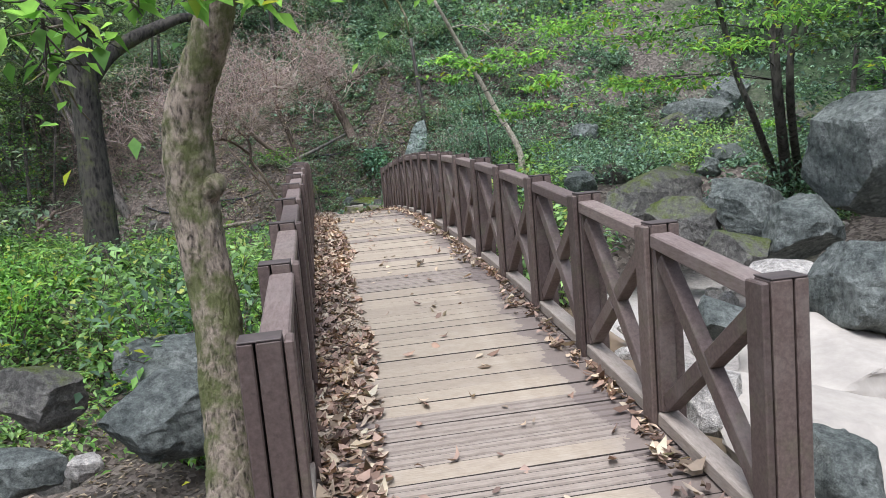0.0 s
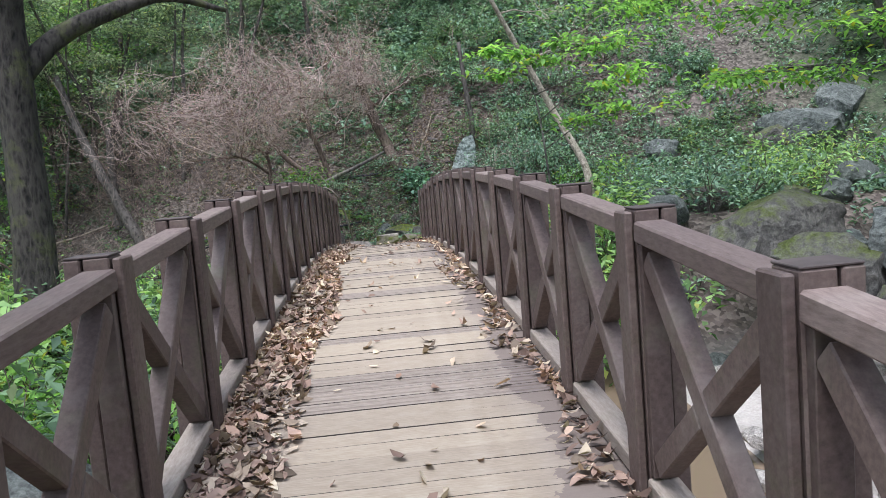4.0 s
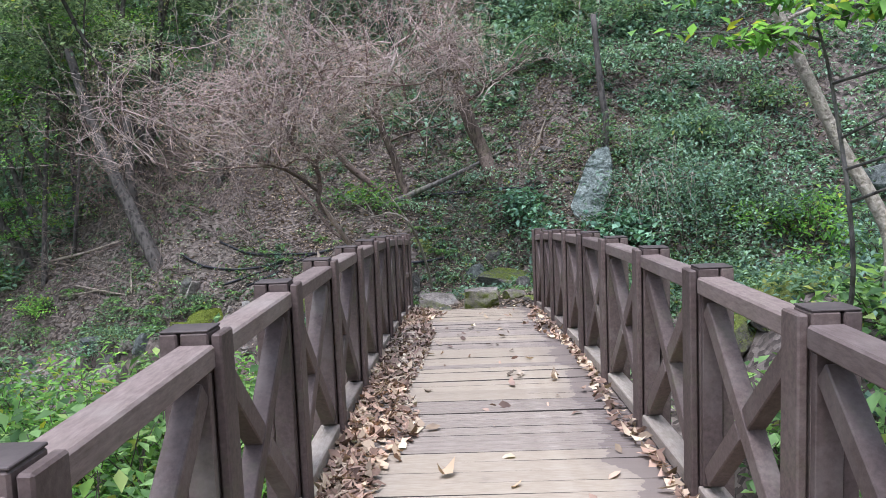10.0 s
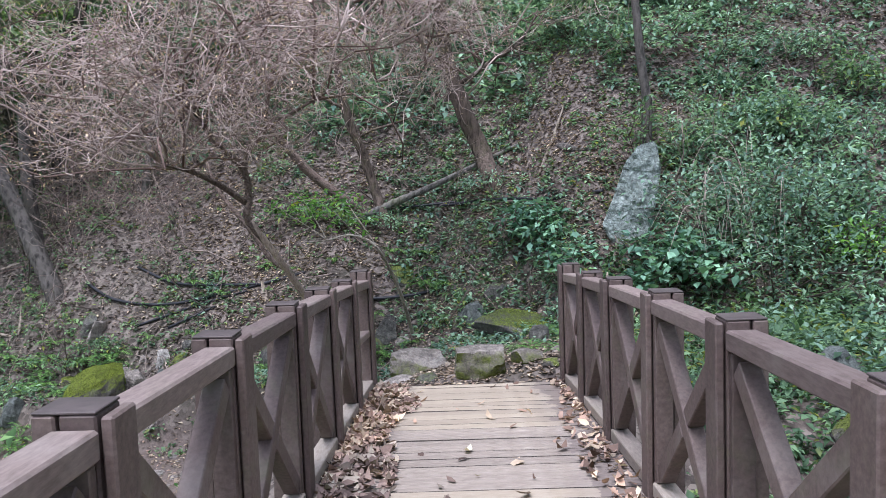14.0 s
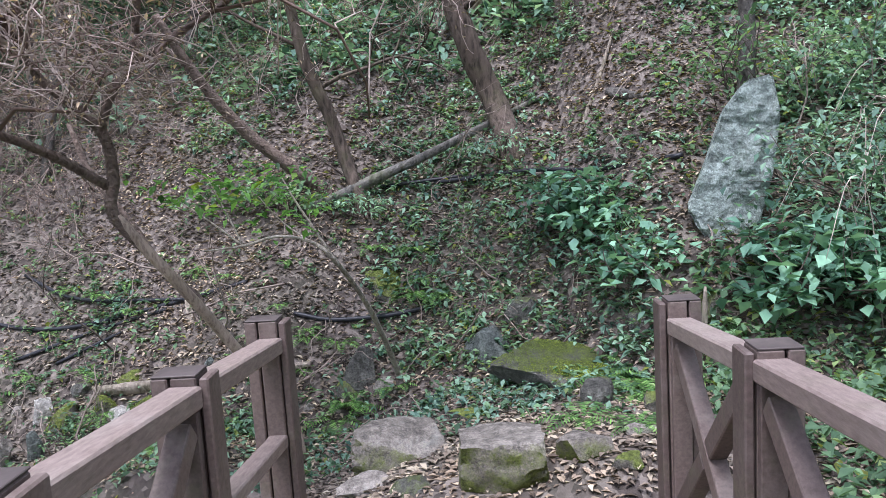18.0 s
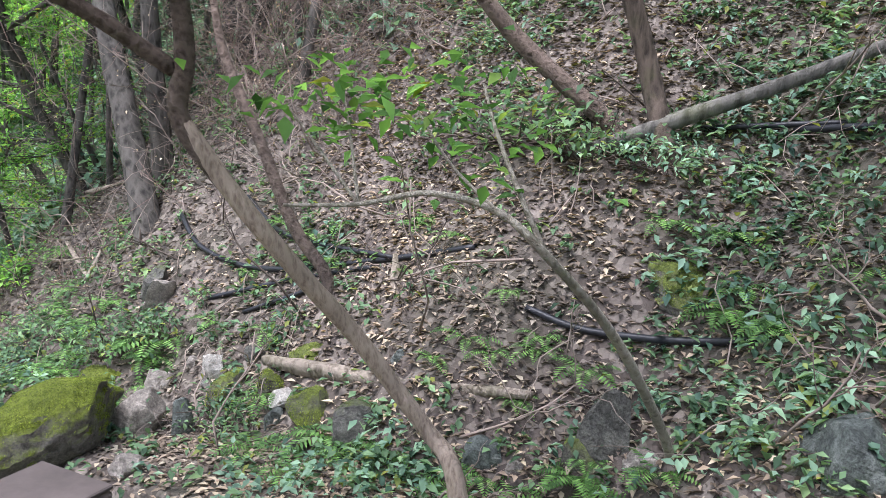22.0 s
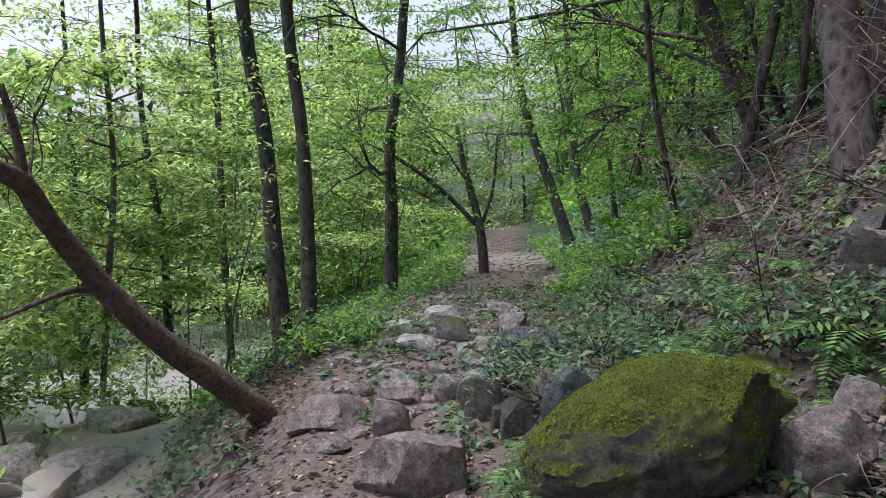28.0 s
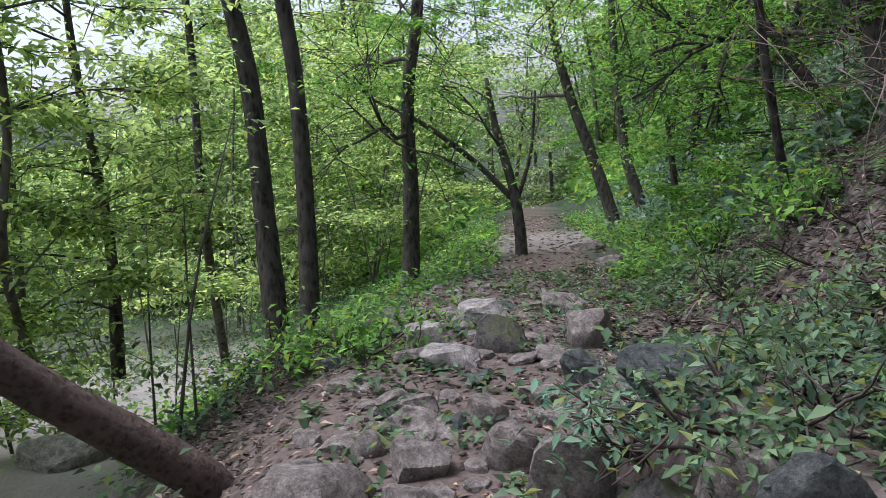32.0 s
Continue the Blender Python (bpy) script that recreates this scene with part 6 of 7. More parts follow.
shrub("leafy shrub with broad bluish-green leaves beside the standing stone", (2.62, 19.55, 0.62), 0.62, 0.62, LEAF_BROAD, 720, 0.12, 161, slim=0.75)
shrub("broad-leaved shrub on the bank", (1.45, 20.25, 0.72), 0.5, 0.42, LEAF_BROAD, 380, 0.11, 162, slim=0.75)
shrub("dense tangled shrub with small leaves", (3.64, 19.26, 0.39), 1.1, 1.3, LEAF_BLUE, 2200, 0.075, 163)
shrub("dense shrub with small leaves on the slope", (3.21, 20.03, 1.05), 0.9, 1.0, LEAF_BLUE, 1500, 0.075, 164)
shrub("dense shrub above the stream bank", (4.47, 19.60, 0.80), 1.2, 1.4, LEAF_BLUE, 2200, 0.08, 165)
shrub("low tangled shrub on the slope", (4.08, 20.16, 1.28), 1.0, 1.0, LEAF_BLUE, 1600, 0.08, 166)
shrub("light green shrub on the slope", (-2.50, 22.70, 1.34), 0.8, 0.45, LEAF_MID, 300, 0.09, 167)
shrub("light green shrub below a leaning trunk", (-2.18, 22.57, 1.34), 0.6, 0.4, LEAF_MID, 260, 0.09, 168)
shrub("bright leafy shrub beside the bridge", (5.98, 18.27, 0.24), 0.6, 0.8, LEAF_FRESH, 700, 0.1, 169)
shrub("bright leafy shrub beside the bridge", (5.63, 19.23, 0.63), 0.6, 0.8, LEAF_FRESH, 600, 0.1, 170)
shrub("bright leafy shrub on the stream bank", (4.74, 19.52, 0.73), 0.6, 0.6, LEAF_FRESH, 500, 0.09, 171)
shrub("low green shrub growing over dark rocks", (-6.63, 20.42, -0.93), 0.5, 0.22, LEAF_MID, 420, 0.055, 172)
shrub("ivy-like shrub over dark rocks", (-7.12, 20.35, -1.23), 0.4, 0.26, LEAF_BROAD, 320, 0.055, 173)
shrub("low green shrub beside the path", (-6.53, 20.36, -0.98), 0.45, 0.16, LEAF_MID, 340, 0.05, 174)
shrub("low green shrub beside the path", (-6.98, 20.39, -1.07), 0.4, 0.14, LEAF_BROAD, 300, 0.05, 175)
shrub("feathery bright green shrub on the bank", (-11.89, 23.71, -1.52), 0.45, 0.35, LEAF_FRESH, 600, 0.08, 176)
shrub("feathery bright green shrub on the bank", (-9.49, 22.93, -0.80), 0.45, 0.4, LEAF_FRESH, 500, 0.08, 177)
shrub("bright green plants at the path edge", (-10.00, 19.73, -1.58), 0.5, 0.4, LEAF_FRESH, 500, 0.07, 178)
shrub("bright green plants at the path edge", (-9.98, 19.31, -1.65), 0.5, 0.4, LEAF_FRESH, 500, 0.07, 179)

rb = random.Random(15)
for k in range(24):
    x, y = rb.uniform(-6.6, -2.2), rb.uniform(6.0, 16.0)
    z = on_ground(x, y)
    h = max(0.5, rb.uniform(0.1, 0.75) - 0.08 * (y - 9) - z)
    shrub("leafy green shrub on the bank beside the bridge" if k % 3 else "feathery light green shrub beside the bridge", (x, y, z), rb.uniform(0.55, 0.95), h, LEAF_FRESH if k % 3 else LEAF_MID, 1100, rb.uniform(0.08, 0.12), 230 + k, "shrub", 8)
for k, (x, y, top) in enumerate(((-2.2, 9.0, 0.25), (-2.6, 10.3, 0.4), (-1.9, 10.8, 0.15), (-3.2, 9.4, 0.5), (-2.3, 12.0, 0.35), (-3.0, 12.6, 0.5), (-3.7, 11.4, 0.55), (-2.0, 13.3, 0.2), (-2.8, 14.0, 0.25), (-3.6, 8.0, 0.55), (2.5, 10.2, 0.55), (3.1, 11.0, 0.7), (2.4, 12.2, 0.45), (3.4, 12.4, 0.6), (2.9, 9.4, 0.4))):
    z = on_ground(x, y)
    shrub("broad-leaved light green shrub growing up beside the railing", (x, y, z), rb.uniform(0.55, 0.8), max(0.5, top - z), LEAF_HERB, 620, rb.uniform(0.11, 0.145), 1400 + k, "shrub", 8, slim=0.6)
for k in range(28):
    x, y = rb.uniform(2.6, 10.0), rb.uniform(10.0, 17.5)
    w = rb.uniform(0.2, 0.55)
    rock("rock", (x, y, on_ground(x, y)), (w, w * rb.uniform(0.6, 0.9), w * 0.65), rb.choice((GREY_ROCK, DARK_MOSS_ROCK)), "grey rock among plants on the stream bank", 1300 + k, rb.uniform(0, 360), 8, 0.3, 0.25, "bank rocks")

for k in range(26):
    x, y = rb.uniform(1.6, 9.0), rb.uniform(19.6, 28.0)
    shrub("dense low shrub of bluish-green leaves on the slope", (x, y, on_ground(x, y)), rb.uniform(0.5, 1.0), rb.uniform(0.4, 0.9), rb.choice((LEAF_BLUE, LEAF_BLUE, LEAF_MID)), 750, rb.uniform(0.07, 0.10), 270 + k, "shrub", 6)
spray_tree("leafy young maple on the bank below the path", [(-11.80, 17.63, -2.10), (-12.07, 17.66, -0.83), (-12.16, 17.55, 0.86), (-12.05, 17.61, 2.13), (-11.80, 17.62, 3.28)], [0.05, 0.04, 0.03, 0.025, 0.015], BARK_DARK, [((-11.04, 16.70, 0.57), 0.8), ((-11.63, 17.25, 0.35), 0.8), ((-12.17, 17.98, -0.04), 0.8), ((-11.52, 16.75, -0.24), 0.8), ((-11.58, 17.53, -0.62), 0.8), ((-12.61, 18.40, -0.75), 0.7), ((-10.87, 16.48, -0.85), 0.8), ((-11.11, 17.16, -1.33), 0.8), ((-12.20, 18.10, 0.57), 0.8), ((-11.09, 17.12, 1.19), 0.8), ((-10.99, 16.50, 1.08), 0.8), ((-12.16, 17.91, 1.37), 0.8)], LEAF_BACKLIT, 0.085, 760, 76, 0.4)
spray_tree("leafy young tree below the path", [(-13.49, 16.36, -2.92), (-13.93, 16.41, -1.01), (-14.02, 16.48, 1.31), (-13.72, 16.61, 3.43)], [0.05, 0.04, 0.03, 0.02], BARK_DARK, [((-12.90, 15.90, 0.03), 0.9), ((-12.91, 16.32, -0.85), 0.9), ((-12.63, 15.89, -1.84), 0.9), ((-13.65, 16.60, -2.51), 0.8), ((-14.94, 18.50, -1.97), 0.8), ((-17.86, 20.83, -1.60), 0.9), ((-17.94, 21.15, -0.24), 0.9), ((-18.01, 20.77, 1.13), 1.0), ((-19.50, 22.95, -1.44), 0.9), ((-19.52, 23.30, 0.87), 1.1), ((-18.06, 24.42, 1.74), 1.1)], LEAF_BACKLIT, 0.10, 700, 77, 0.4)
spray_tree("maple bough reaching over the path", [(-11.22, 25.77, 3.48), (-12.20, 24.74, 2.52), (-13.00, 23.39, 2.17), (-13.73, 21.44, 1.94)], [0.05, 0.04, 0.03, 0.012], BARK_DARK, [((-12.67, 24.13, 1.81), 0.8), ((-13.13, 23.26, 1.54), 0.8), ((-13.54, 22.25, 1.34), 0.8), ((-13.90, 21.02, 1.13), 0.7), ((-12.52, 24.51, 0.91), 0.7), ((-13.97, 23.92, 0.63), 0.7), ((-14.04, 20.32, 0.48), 0.7), ((-12.13, 25.11, 0.07), 0.6), ((-12.63, 21.56, 2.11), 0.8)], LEAF_FRESH, 0.075, 380, 78, 0.16)

spray_tree("young maple leaning over the leafy slope", [(-10.53, 25.53, -0.34), (-10.70, 25.38, 0.45), (-10.90, 25.08, 1.39), (-11.01, 24.71, 2.44)], [0.05, 0.045, 0.035, 0.02], BARK_DARK, [((-14.48, 25.12, 0.41), 0.7), ((-13.24, 25.24, 0.13), 0.7), ((-12.15, 25.11, 0.56), 0.7), ((-11.00, 25.00, 0.83), 0.7), ((-13.78, 25.26, -0.44), 0.55), ((-15.41, 25.40, -0.65), 0.6), ((-10.28, 25.08, 1.13), 0.7), ((-11.63, 24.95, -0.06), 0.4), ((-12.31, 24.83, 1.29), 0.8), ((-10.93, 25.01, 1.60), 0.8), ((-10.18, 25.13, 1.71), 0.8)], LEAF_FRESH, 0.08, 420, 79, 0.3)
spray_tree("slim tree with drooping green foliage beside the path", [(-17.04, 26.39, -1.65), (-17.19, 26.34, -0.46), (-17.32, 26.14, 1.32), (-17.22, 25.97, 3.01)], [0.05, 0.045, 0.035, 0.02], BARK_DARK, [((-16.54, 25.37, -0.72), 0.6), ((-16.43, 25.69, -0.05), 0.7), ((-16.13, 26.27, 0.81), 0.8), ((-17.59, 25.62, 0.52), 0.7), ((-16.28, 25.73, -1.40), 0.5), ((-15.13, 25.83, -0.97), 0.5)], LEAF_FRESH, 0.09, 380, 80, 0.35)
log("dead forked branch lying on the leafy slope", (-8.80, 23.26, -0.23), (-6.29, 21.77, -0.37), 0.03, 0.02, 21)
log("dead branch lying on the leafy slope", (-9.11, 23.12, -0.45), (-7.35, 22.42, -0.12), 0.02, 0.012, 22)
log("dead branch lying on the leafy slope", (-7.02, 22.10, -0.28), (-7.20, 22.56, 0.12), 0.022, 0.012, 23)
log("dead branch lying on the leafy slope", (-9.98, 24.49, 0.20), (-7.87, 23.82, 0.70), 0.03, 0.02, 24)

shrub("leafy plants round the foot of a leaning trunk", (-1.18, 22.41, 1.21), 0.4, 0.25, LEAF_BLUE, 420, 0.06, 180)
shrub("leafy plants round the foot of a dark trunk", (0.40, 22.45, 1.74), 0.45, 0.25, LEAF_BLUE, 420, 0.06, 181)
shrub("leafy plants beside a fallen trunk", (-1.72, 22.40, 1.25), 0.35, 0.25, LEAF_MID, 320, 0.06, 182)
shrub("trailing green plants hanging over the log", (-3.83, 20.81, -0.77), 0.3, 0.3, LEAF_MID, 420, 0.05, 183)
for k, (at, r, h) in enumerate((((-7.09, 20.99, -0.96), 0.45, 0.3), ((-7.24, 21.54, -1.02), 0.5, 0.3), ((-9.33, 22.30, -1.32), 0.5, 0.45), ((-7.34, 21.85, -0.81), 0.5, 0.4), ((-6.43, 21.58, -0.70), 0.5, 0.3), ((-5.62, 21.58, -0.52), 0.45, 0.35), ((-16.32, 25.62, -2.44), 0.55, 0.5), ((-5.81, 21.45, -0.68), 0.4, 0.25), ((-5.37, 21.56, -0.46), 0.45, 0.35))):
    shrub("feathery green plants on the foot of the bank", at, r * 0.8, h * 0.7, LEAF_MID, 300, 0.06, 190 + k)
for k, at in enumerate(((-8.72, 22.15, -1.29), (-6.69, 21.28, -0.93), (-6.36, 21.44, -0.82), (-5.66, 21.51, -0.58), (-5.15, 21.36, -0.61), (-6.38, 21.70, -0.55), (1.24, 19.16, 0.02), (1.02, 18.50, 0.03), (1.01, 19.96, 0.06), (-1.08, 20.63, -0.45), (-0.76, 20.66, -0.31), (-2.67, 20.57, -0.58), (-3.40, 20.49, -0.71), (-1.72, 20.55, -0.52), (-1.21, 20.65, -0.44), (-0.56, 21.48, 0.41), (-0.26, 21.24, 0.41), (0.14, 21.38, 0.78))):
    fern(FERN_L, at, 0.32, 150 + k)
leafy = [((-9.53, 16.81, 0.53), 0.6), ((-10.11, 17.22, 0.71), 0.6), ((-10.66, 17.68, 0.25), 0.6), ((-10.04, 16.89, 0.11), 0.55), ((-11.14, 17.99, -0.34), 0.6), ((-10.58, 17.41, -0.42), 0.6), ((-9.95, 16.71, -0.44), 0.6), ((-11.04, 17.94, -1.01), 0.6), ((-9.51, 16.80, 1.14), 0.6), ((-10.13, 17.56, 1.22), 0.6), ((-11.20, 18.35, 0.38), 0.6), ((-10.33, 16.56, -1.09), 0.5), ((-10.80, 16.89, -1.60), 0.5), ((-11.19, 18.10, 1.00), 0.6)]
spray_tree("slim maple full of light green leaves below the path", [(-15.26, 16.29, -3.60), (-10.57, 17.20, -0.98), (-10.43, 17.39, 0.27), (-10.19, 17.44, 1.53), (-9.92, 17.52, 2.50)], [0.035, 0.03, 0.025, 0.02, 0.01], BARK_GREY, leafy, LEAF_BACKLIT, 0.085, 420, 84, 0.4)

high = [((-12.89, 16.25, 2.05), 0.8), ((-14.02, 16.83, 1.91), 0.8), ((-14.07, 17.72, 2.22), 0.8), ((-15.11, 18.64, 2.11), 0.9), ((-13.99, 16.38, 1.61), 0.8), ((-15.15, 18.10, 1.69), 0.8), ((-16.94, 20.67, 2.22), 0.9), ((-17.05, 20.24, 1.62), 0.8), ((-13.00, 17.41, 2.41), 0.8), ((-15.02, 19.35, 2.52), 0.8), ((-15.82, 20.92, 2.65), 0.9), ((-15.17, 18.92, 1.33), 0.8)]
spray_tree("tall slender tree with a light airy crown below the path", [(-17.48, 18.32, -4.02), (-14.90, 18.35, -1.04), (-15.00, 18.42, 0.90), (-14.87, 18.41, 2.41), (-14.52, 18.39, 4.08)], [0.06, 0.05, 0.045, 0.035, 0.02], BARK_DARK, high, LEAF_BACKLIT, 0.085, 330, 85, 0.3)

# ---- the woods ----


def wood_tree(x, y, h, seed, leaf, per, discs, reach, low, size=0.13, girth=0.1, bark=None, lean=0.08):
    """A forest tree: trunk and flat layered sprays of leaves from low to the top."""
    r = random.Random(seed)
    z = on_ground(x, y) - 0.15
    lx, ly = r.gauss(0, lean), r.gauss(0, lean)
    line = [(x + lx * s * h + r.gauss(0, 0.06), y + ly * s * h + r.gauss(0, 0.06), z + h * s) for s in (0, 0.25, 0.5, 0.75, 1.0)]
    ds = []
    for k in range(discs):
        s = low + (1 - low) * (k + r.random()) / discs
        a = r.uniform(0, 2 * math.pi)
        d = reach * r.uniform(0.25, 1.0) * (1.15 - 0.6 * s)
        ds.append(((x + lx * s * h + d * math.cos(a), y + ly * s * h + d * math.sin(a), z + s * h), reach * r.uniform(0.35, 0.6)))
    return spray_tree(r.choice(WOODS), line, [girth, girth * 0.85, girth * 0.7, girth * 0.5, girth * 0.25], bark or BARK_DARK, ds, leaf, size, int(per * 1.25), seed, 0.3)


WOODS = ("slim forest tree with layered green foliage", "dark-stemmed forest tree with green leaves", "young broadleaf tree in the woods")
rw = random.Random(404)


def clear(x, y):
    """Whether a tree may stand here: off the path, the bridge and the line of sight along the path."""
    d, zp, ax = (float(v) for v in trail_frame(np.array(x), np.array(y)))
    return not (-3.5 < d < 3.4)


# woods below the path
made = 0
while made < 22:
    x, y = rw.uniform(-40, -9.5), rw.uniform(3, 36)
    d = float(trail_frame(np.array(x), np.array(y))[0])
    if not (-16 < d < -2.8) or (x > -13.5 and d > -3.4):
        continue
    near = x > -20
    wood_tree(x, y, rw.uniform(4, 7.5), 600 + made, LEAF_BACKLIT, 280 if near else 240, 18, rw.uniform(1.5, 2.4), 0.06, 0.11 if near else 0.15, rw.uniform(0.02, 0.045), BARK_GREY)
    made += 1
# woods above the path
made = 0
while made < 72:
    x, y = rw.uniform(-50, -9), rw.uniform(22, 58)
    d = float(trail_frame(np.array(x), np.array(y))[0])
    if not (3.2 < d < 18) or (x > -17 and d < 7):
        continue
    wood_tree(x, y, rw.uniform(5, 9), 700 + made, LEAF_FRESH if rw.random() < 0.6 else LEAF_MID, 200, 12, rw.uniform(1.4, 2.4), 0.12 if x < -20 else 0.35, 0.14, rw.uniform(0.05, 0.12), None, 0.12)
    made += 1
for k in range(11):                               # tall trees added so their crowns shade the slope; haze in their leaf colour
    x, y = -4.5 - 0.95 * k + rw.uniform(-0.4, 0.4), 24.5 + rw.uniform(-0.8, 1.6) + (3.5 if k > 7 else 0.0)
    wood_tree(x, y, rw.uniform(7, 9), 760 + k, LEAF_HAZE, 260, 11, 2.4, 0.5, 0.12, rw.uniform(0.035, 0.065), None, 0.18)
# more trees, added for the shade of their crowns on the bank
for k in range(6):
    x = -8.0 - 0.9 * k + rw.uniform(-0.3, 0.3)
    y = 19.8 - 0.35 * (x + 8.4) + rw.uniform(4.8, 7.2)
    wood_tree(x, y, rw.uniform(6, 8), 780 + k, LEAF_FRESH if k % 2 else LEAF_MID, 300, 11, 2.2, 0.4, 0.11, rw.uniform(0.05, 0.11), None, 0.14)
# the slope ahead of the bridge
for k in range(46):
    x, y = rw.uniform(-14, 18), rw.uniform(25.5, 42)
    leaf = LEAF_BLUE if x > -2 or rw.random() < 0.3 else LEAF_HAZE
    wood_tree(x, y, rw.uniform(4, 8), 800 + k, leaf, 210, 11, rw.uniform(1.2, 2.0), 0.12 if x > 0 else 0.3, 0.14, rw.uniform(0.05, 0.13))
# the bank upstream, and round behind the start
for k in range(26):
    x, y = rw.uniform(9, 22), rw.uniform(4, 26)
    wood_tree(x, y, rw.uniform(4, 8), 900 + k, rw.choice((LEAF_MID, LEAF_BLUE, LEAF_FRESH)), 210, 12, rw.uniform(1.3, 2.0), 0.08, 0.13, rw.uniform(0.05, 0.1))
for k in range(12):
    x, y = rw.uniform(-13, -6.5), rw.uniform(2, 12)
    wood_tree(x, y, rw.uniform(4, 8), 940 + k, rw.choice((LEAF_BACKLIT, LEAF_HAZE, LEAF_HAZE)), 150, 12, rw.uniform(1.3, 2.0), 0.1, 0.12, rw.uniform(0.05, 0.1))
for k in range(14):
    a = rw.uniform(math.pi * 1.05, math.pi * 1.95)
    x, y = 11 * math.cos(a), -4 + 11 * math.sin(a)
    wood_tree(x, y, rw.uniform(6, 9), 980 + k, LEAF_MID, 160, 10, 2.2, 0.3, 0.16, 0.12)

for k in range(84):                               # the distance
    a = rw.uniform(math.radians(95), math.radians(215))
    d0 = rw.uniform(34, 75)
    x, y = -8 + d0 * math.cos(a), 17 + d0 * math.sin(a)
    if not clear(x, y) and d0 < 60:
        continue
    wood_tree(x, y, rw.uniform(11, 20) if a < math.radians(178) else rw.uniform(4, 6.5), 1100 + k, LEAF_BACKLIT if k % 3 else LEAF_FRESH, 150, 18, rw.uniform(3.4, 5.0), 0.05, 0.36, rw.uniform(0.12, 0.2), BARK_GREY)

made = 0
while made < 40:                                  # the woods that close the view along the path
    a, d0 = rw.uniform(math.radians(142), math.radians(182)), rw.uniform(22, 58)
    x, y = -8 + d0 * math.cos(a), 17 + d0 * math.sin(a)
    if not clear(x, y):
        continue
    wood_tree(x, y, rw.uniform(7, 13), 1700 + made, LEAF_FRESH if made % 3 else LEAF_BACKLIT, 190, 15, rw.uniform(2.2, 3.2), 0.14, 0.2, rw.uniform(0.05, 0.11), BARK_GREY, 0.1)
    made += 1
# far trees across the trail, paled in colour against their own shade
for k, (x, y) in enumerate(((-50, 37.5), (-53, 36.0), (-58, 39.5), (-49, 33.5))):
    wood_tree(x, y, rw.uniform(8, 12), 1780 + k, LEAF_HAZE_PALE, 120, 16, 3.4, 0.04, 0.3, 0.12, BARK_GREY)
for k in range(12):
    x, y = rw.uniform(5.0, 10.0), rw.uniform(10.5, 17.5)
    shrub("dense bluish-green shrub on the rocky bank", (x, y, on_ground(x, y)), rw.uniform(0.7, 1.1), rw.uniform(0.7, 1.3), LEAF_BLUE if k % 3 else LEAF_HERB, 800, 0.1, 1800 + k)
# shrubs whose leaf colour carries the pale haze over the stream
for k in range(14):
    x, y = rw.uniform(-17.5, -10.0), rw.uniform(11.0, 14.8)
    shrub("airy shrub beside the lower stream with haze in its leaf colour", (x, y, on_ground(x, y)), rw.uniform(0.8, 1.2), rw.uniform(1.2, 2.2), LEAF_HAZE_PALE, 520, 0.1, 1750 + k)

# thin bare stems among the trees
lines = []
rg = np.random.RandomState(12)
for k in range(200):
    x, y = rg.uniform(-34, -9.5), rg.uniform(6, 40)
    d = float(trail_frame(np.array(x), np.array(y))[0])
    if -1.9 < d < 3:
        continue
    z = on_ground(x, y)
    h = rg.uniform(1.5, 4.5)
    e = rg.normal(size=2) * 0.16 * h
    lines.append((smooth_line([(x, y, z - 0.1), (x + e[0] * 0.4, y + e[1] * 0.4, z + h * 0.5), (x + e[0], y + e[1], z + h)], 6), (rg.uniform(0.01, 0.025), 0.005)))
tagged(tubes("undergrowth_stems", lines, BARK_GREY), "thin dark stems of the undergrowth", "undergrowth", kind="stuff")

# ---- low plants ----
def slope_green(x, y):
    d, zp, ax = trail_frame(x, y)
    n = rough_noise(x * 1.3, y * 1.3, 21)
    patch = fade(0.5, 0.62, n)
    side = (0.45 + 0.55 * fade(0.3, 1.8, x)) * (1 - ((x > 1.5) & (x < 2.75) & (y > 19.5) & (y < 20.3)))
    edge = fade(1.2, 2.0, np.abs(d) + 0.8 * fade(1.0, 3.0, x))
    return np.clip(patch * side + 0.10 * fade(1.2, 2.5, x), 0, 1) * edge


def plants(name, label, centres, per, spread, size, mat, seed, tall=0.9, slim=0.55):
    ob = leaves(name, clumps(centres, per, spread, seed, tall), size, mat, seed, None, "", 0.3, slim)
    return tagged(ob, label, "plants", kind="stuff")


plants("ground_ivy", "low bluish-green plants covering the slope", strew(15000, -4, 9, 17.8, 29, 31, slope_green), 13, 0.13, 0.075, LEAF_BLUE, 32)
plants("slope_plants", "low green plants scattered on dead leaves", strew(21000, -14, 3, 19, 30, 33, lambda x, y: 0.75 * slope_green(x, y) + 0.12), 11, 0.13, 0.07, LEAF_MID, 34)
plants("bank_plants", "dense green plants on the stream bank", strew(3600, 1.5, 10, 9.5, 20, 35, lambda x, y: fade(0.42, 0.55, rough_noise(x, y, 40)) * fade(-0.9, -0.4, ground_z(x, y)) * fade(1.35, 1.9, x)), 20, 0.24, 0.085, LEAF_MID, 36, 1.3)
plants("bank_herbs", "bluish herbs and ivy on the rocky slope", strew(4200, 2.8, 16, 10, 32, 37, lambda x, y: fade(0.36, 0.52, rough_noise(x, y, 44)) * fade(-0.9, -0.3, ground_z(x, y))), 20, 0.26, 0.10, LEAF_BLUE, 38, 1.2)
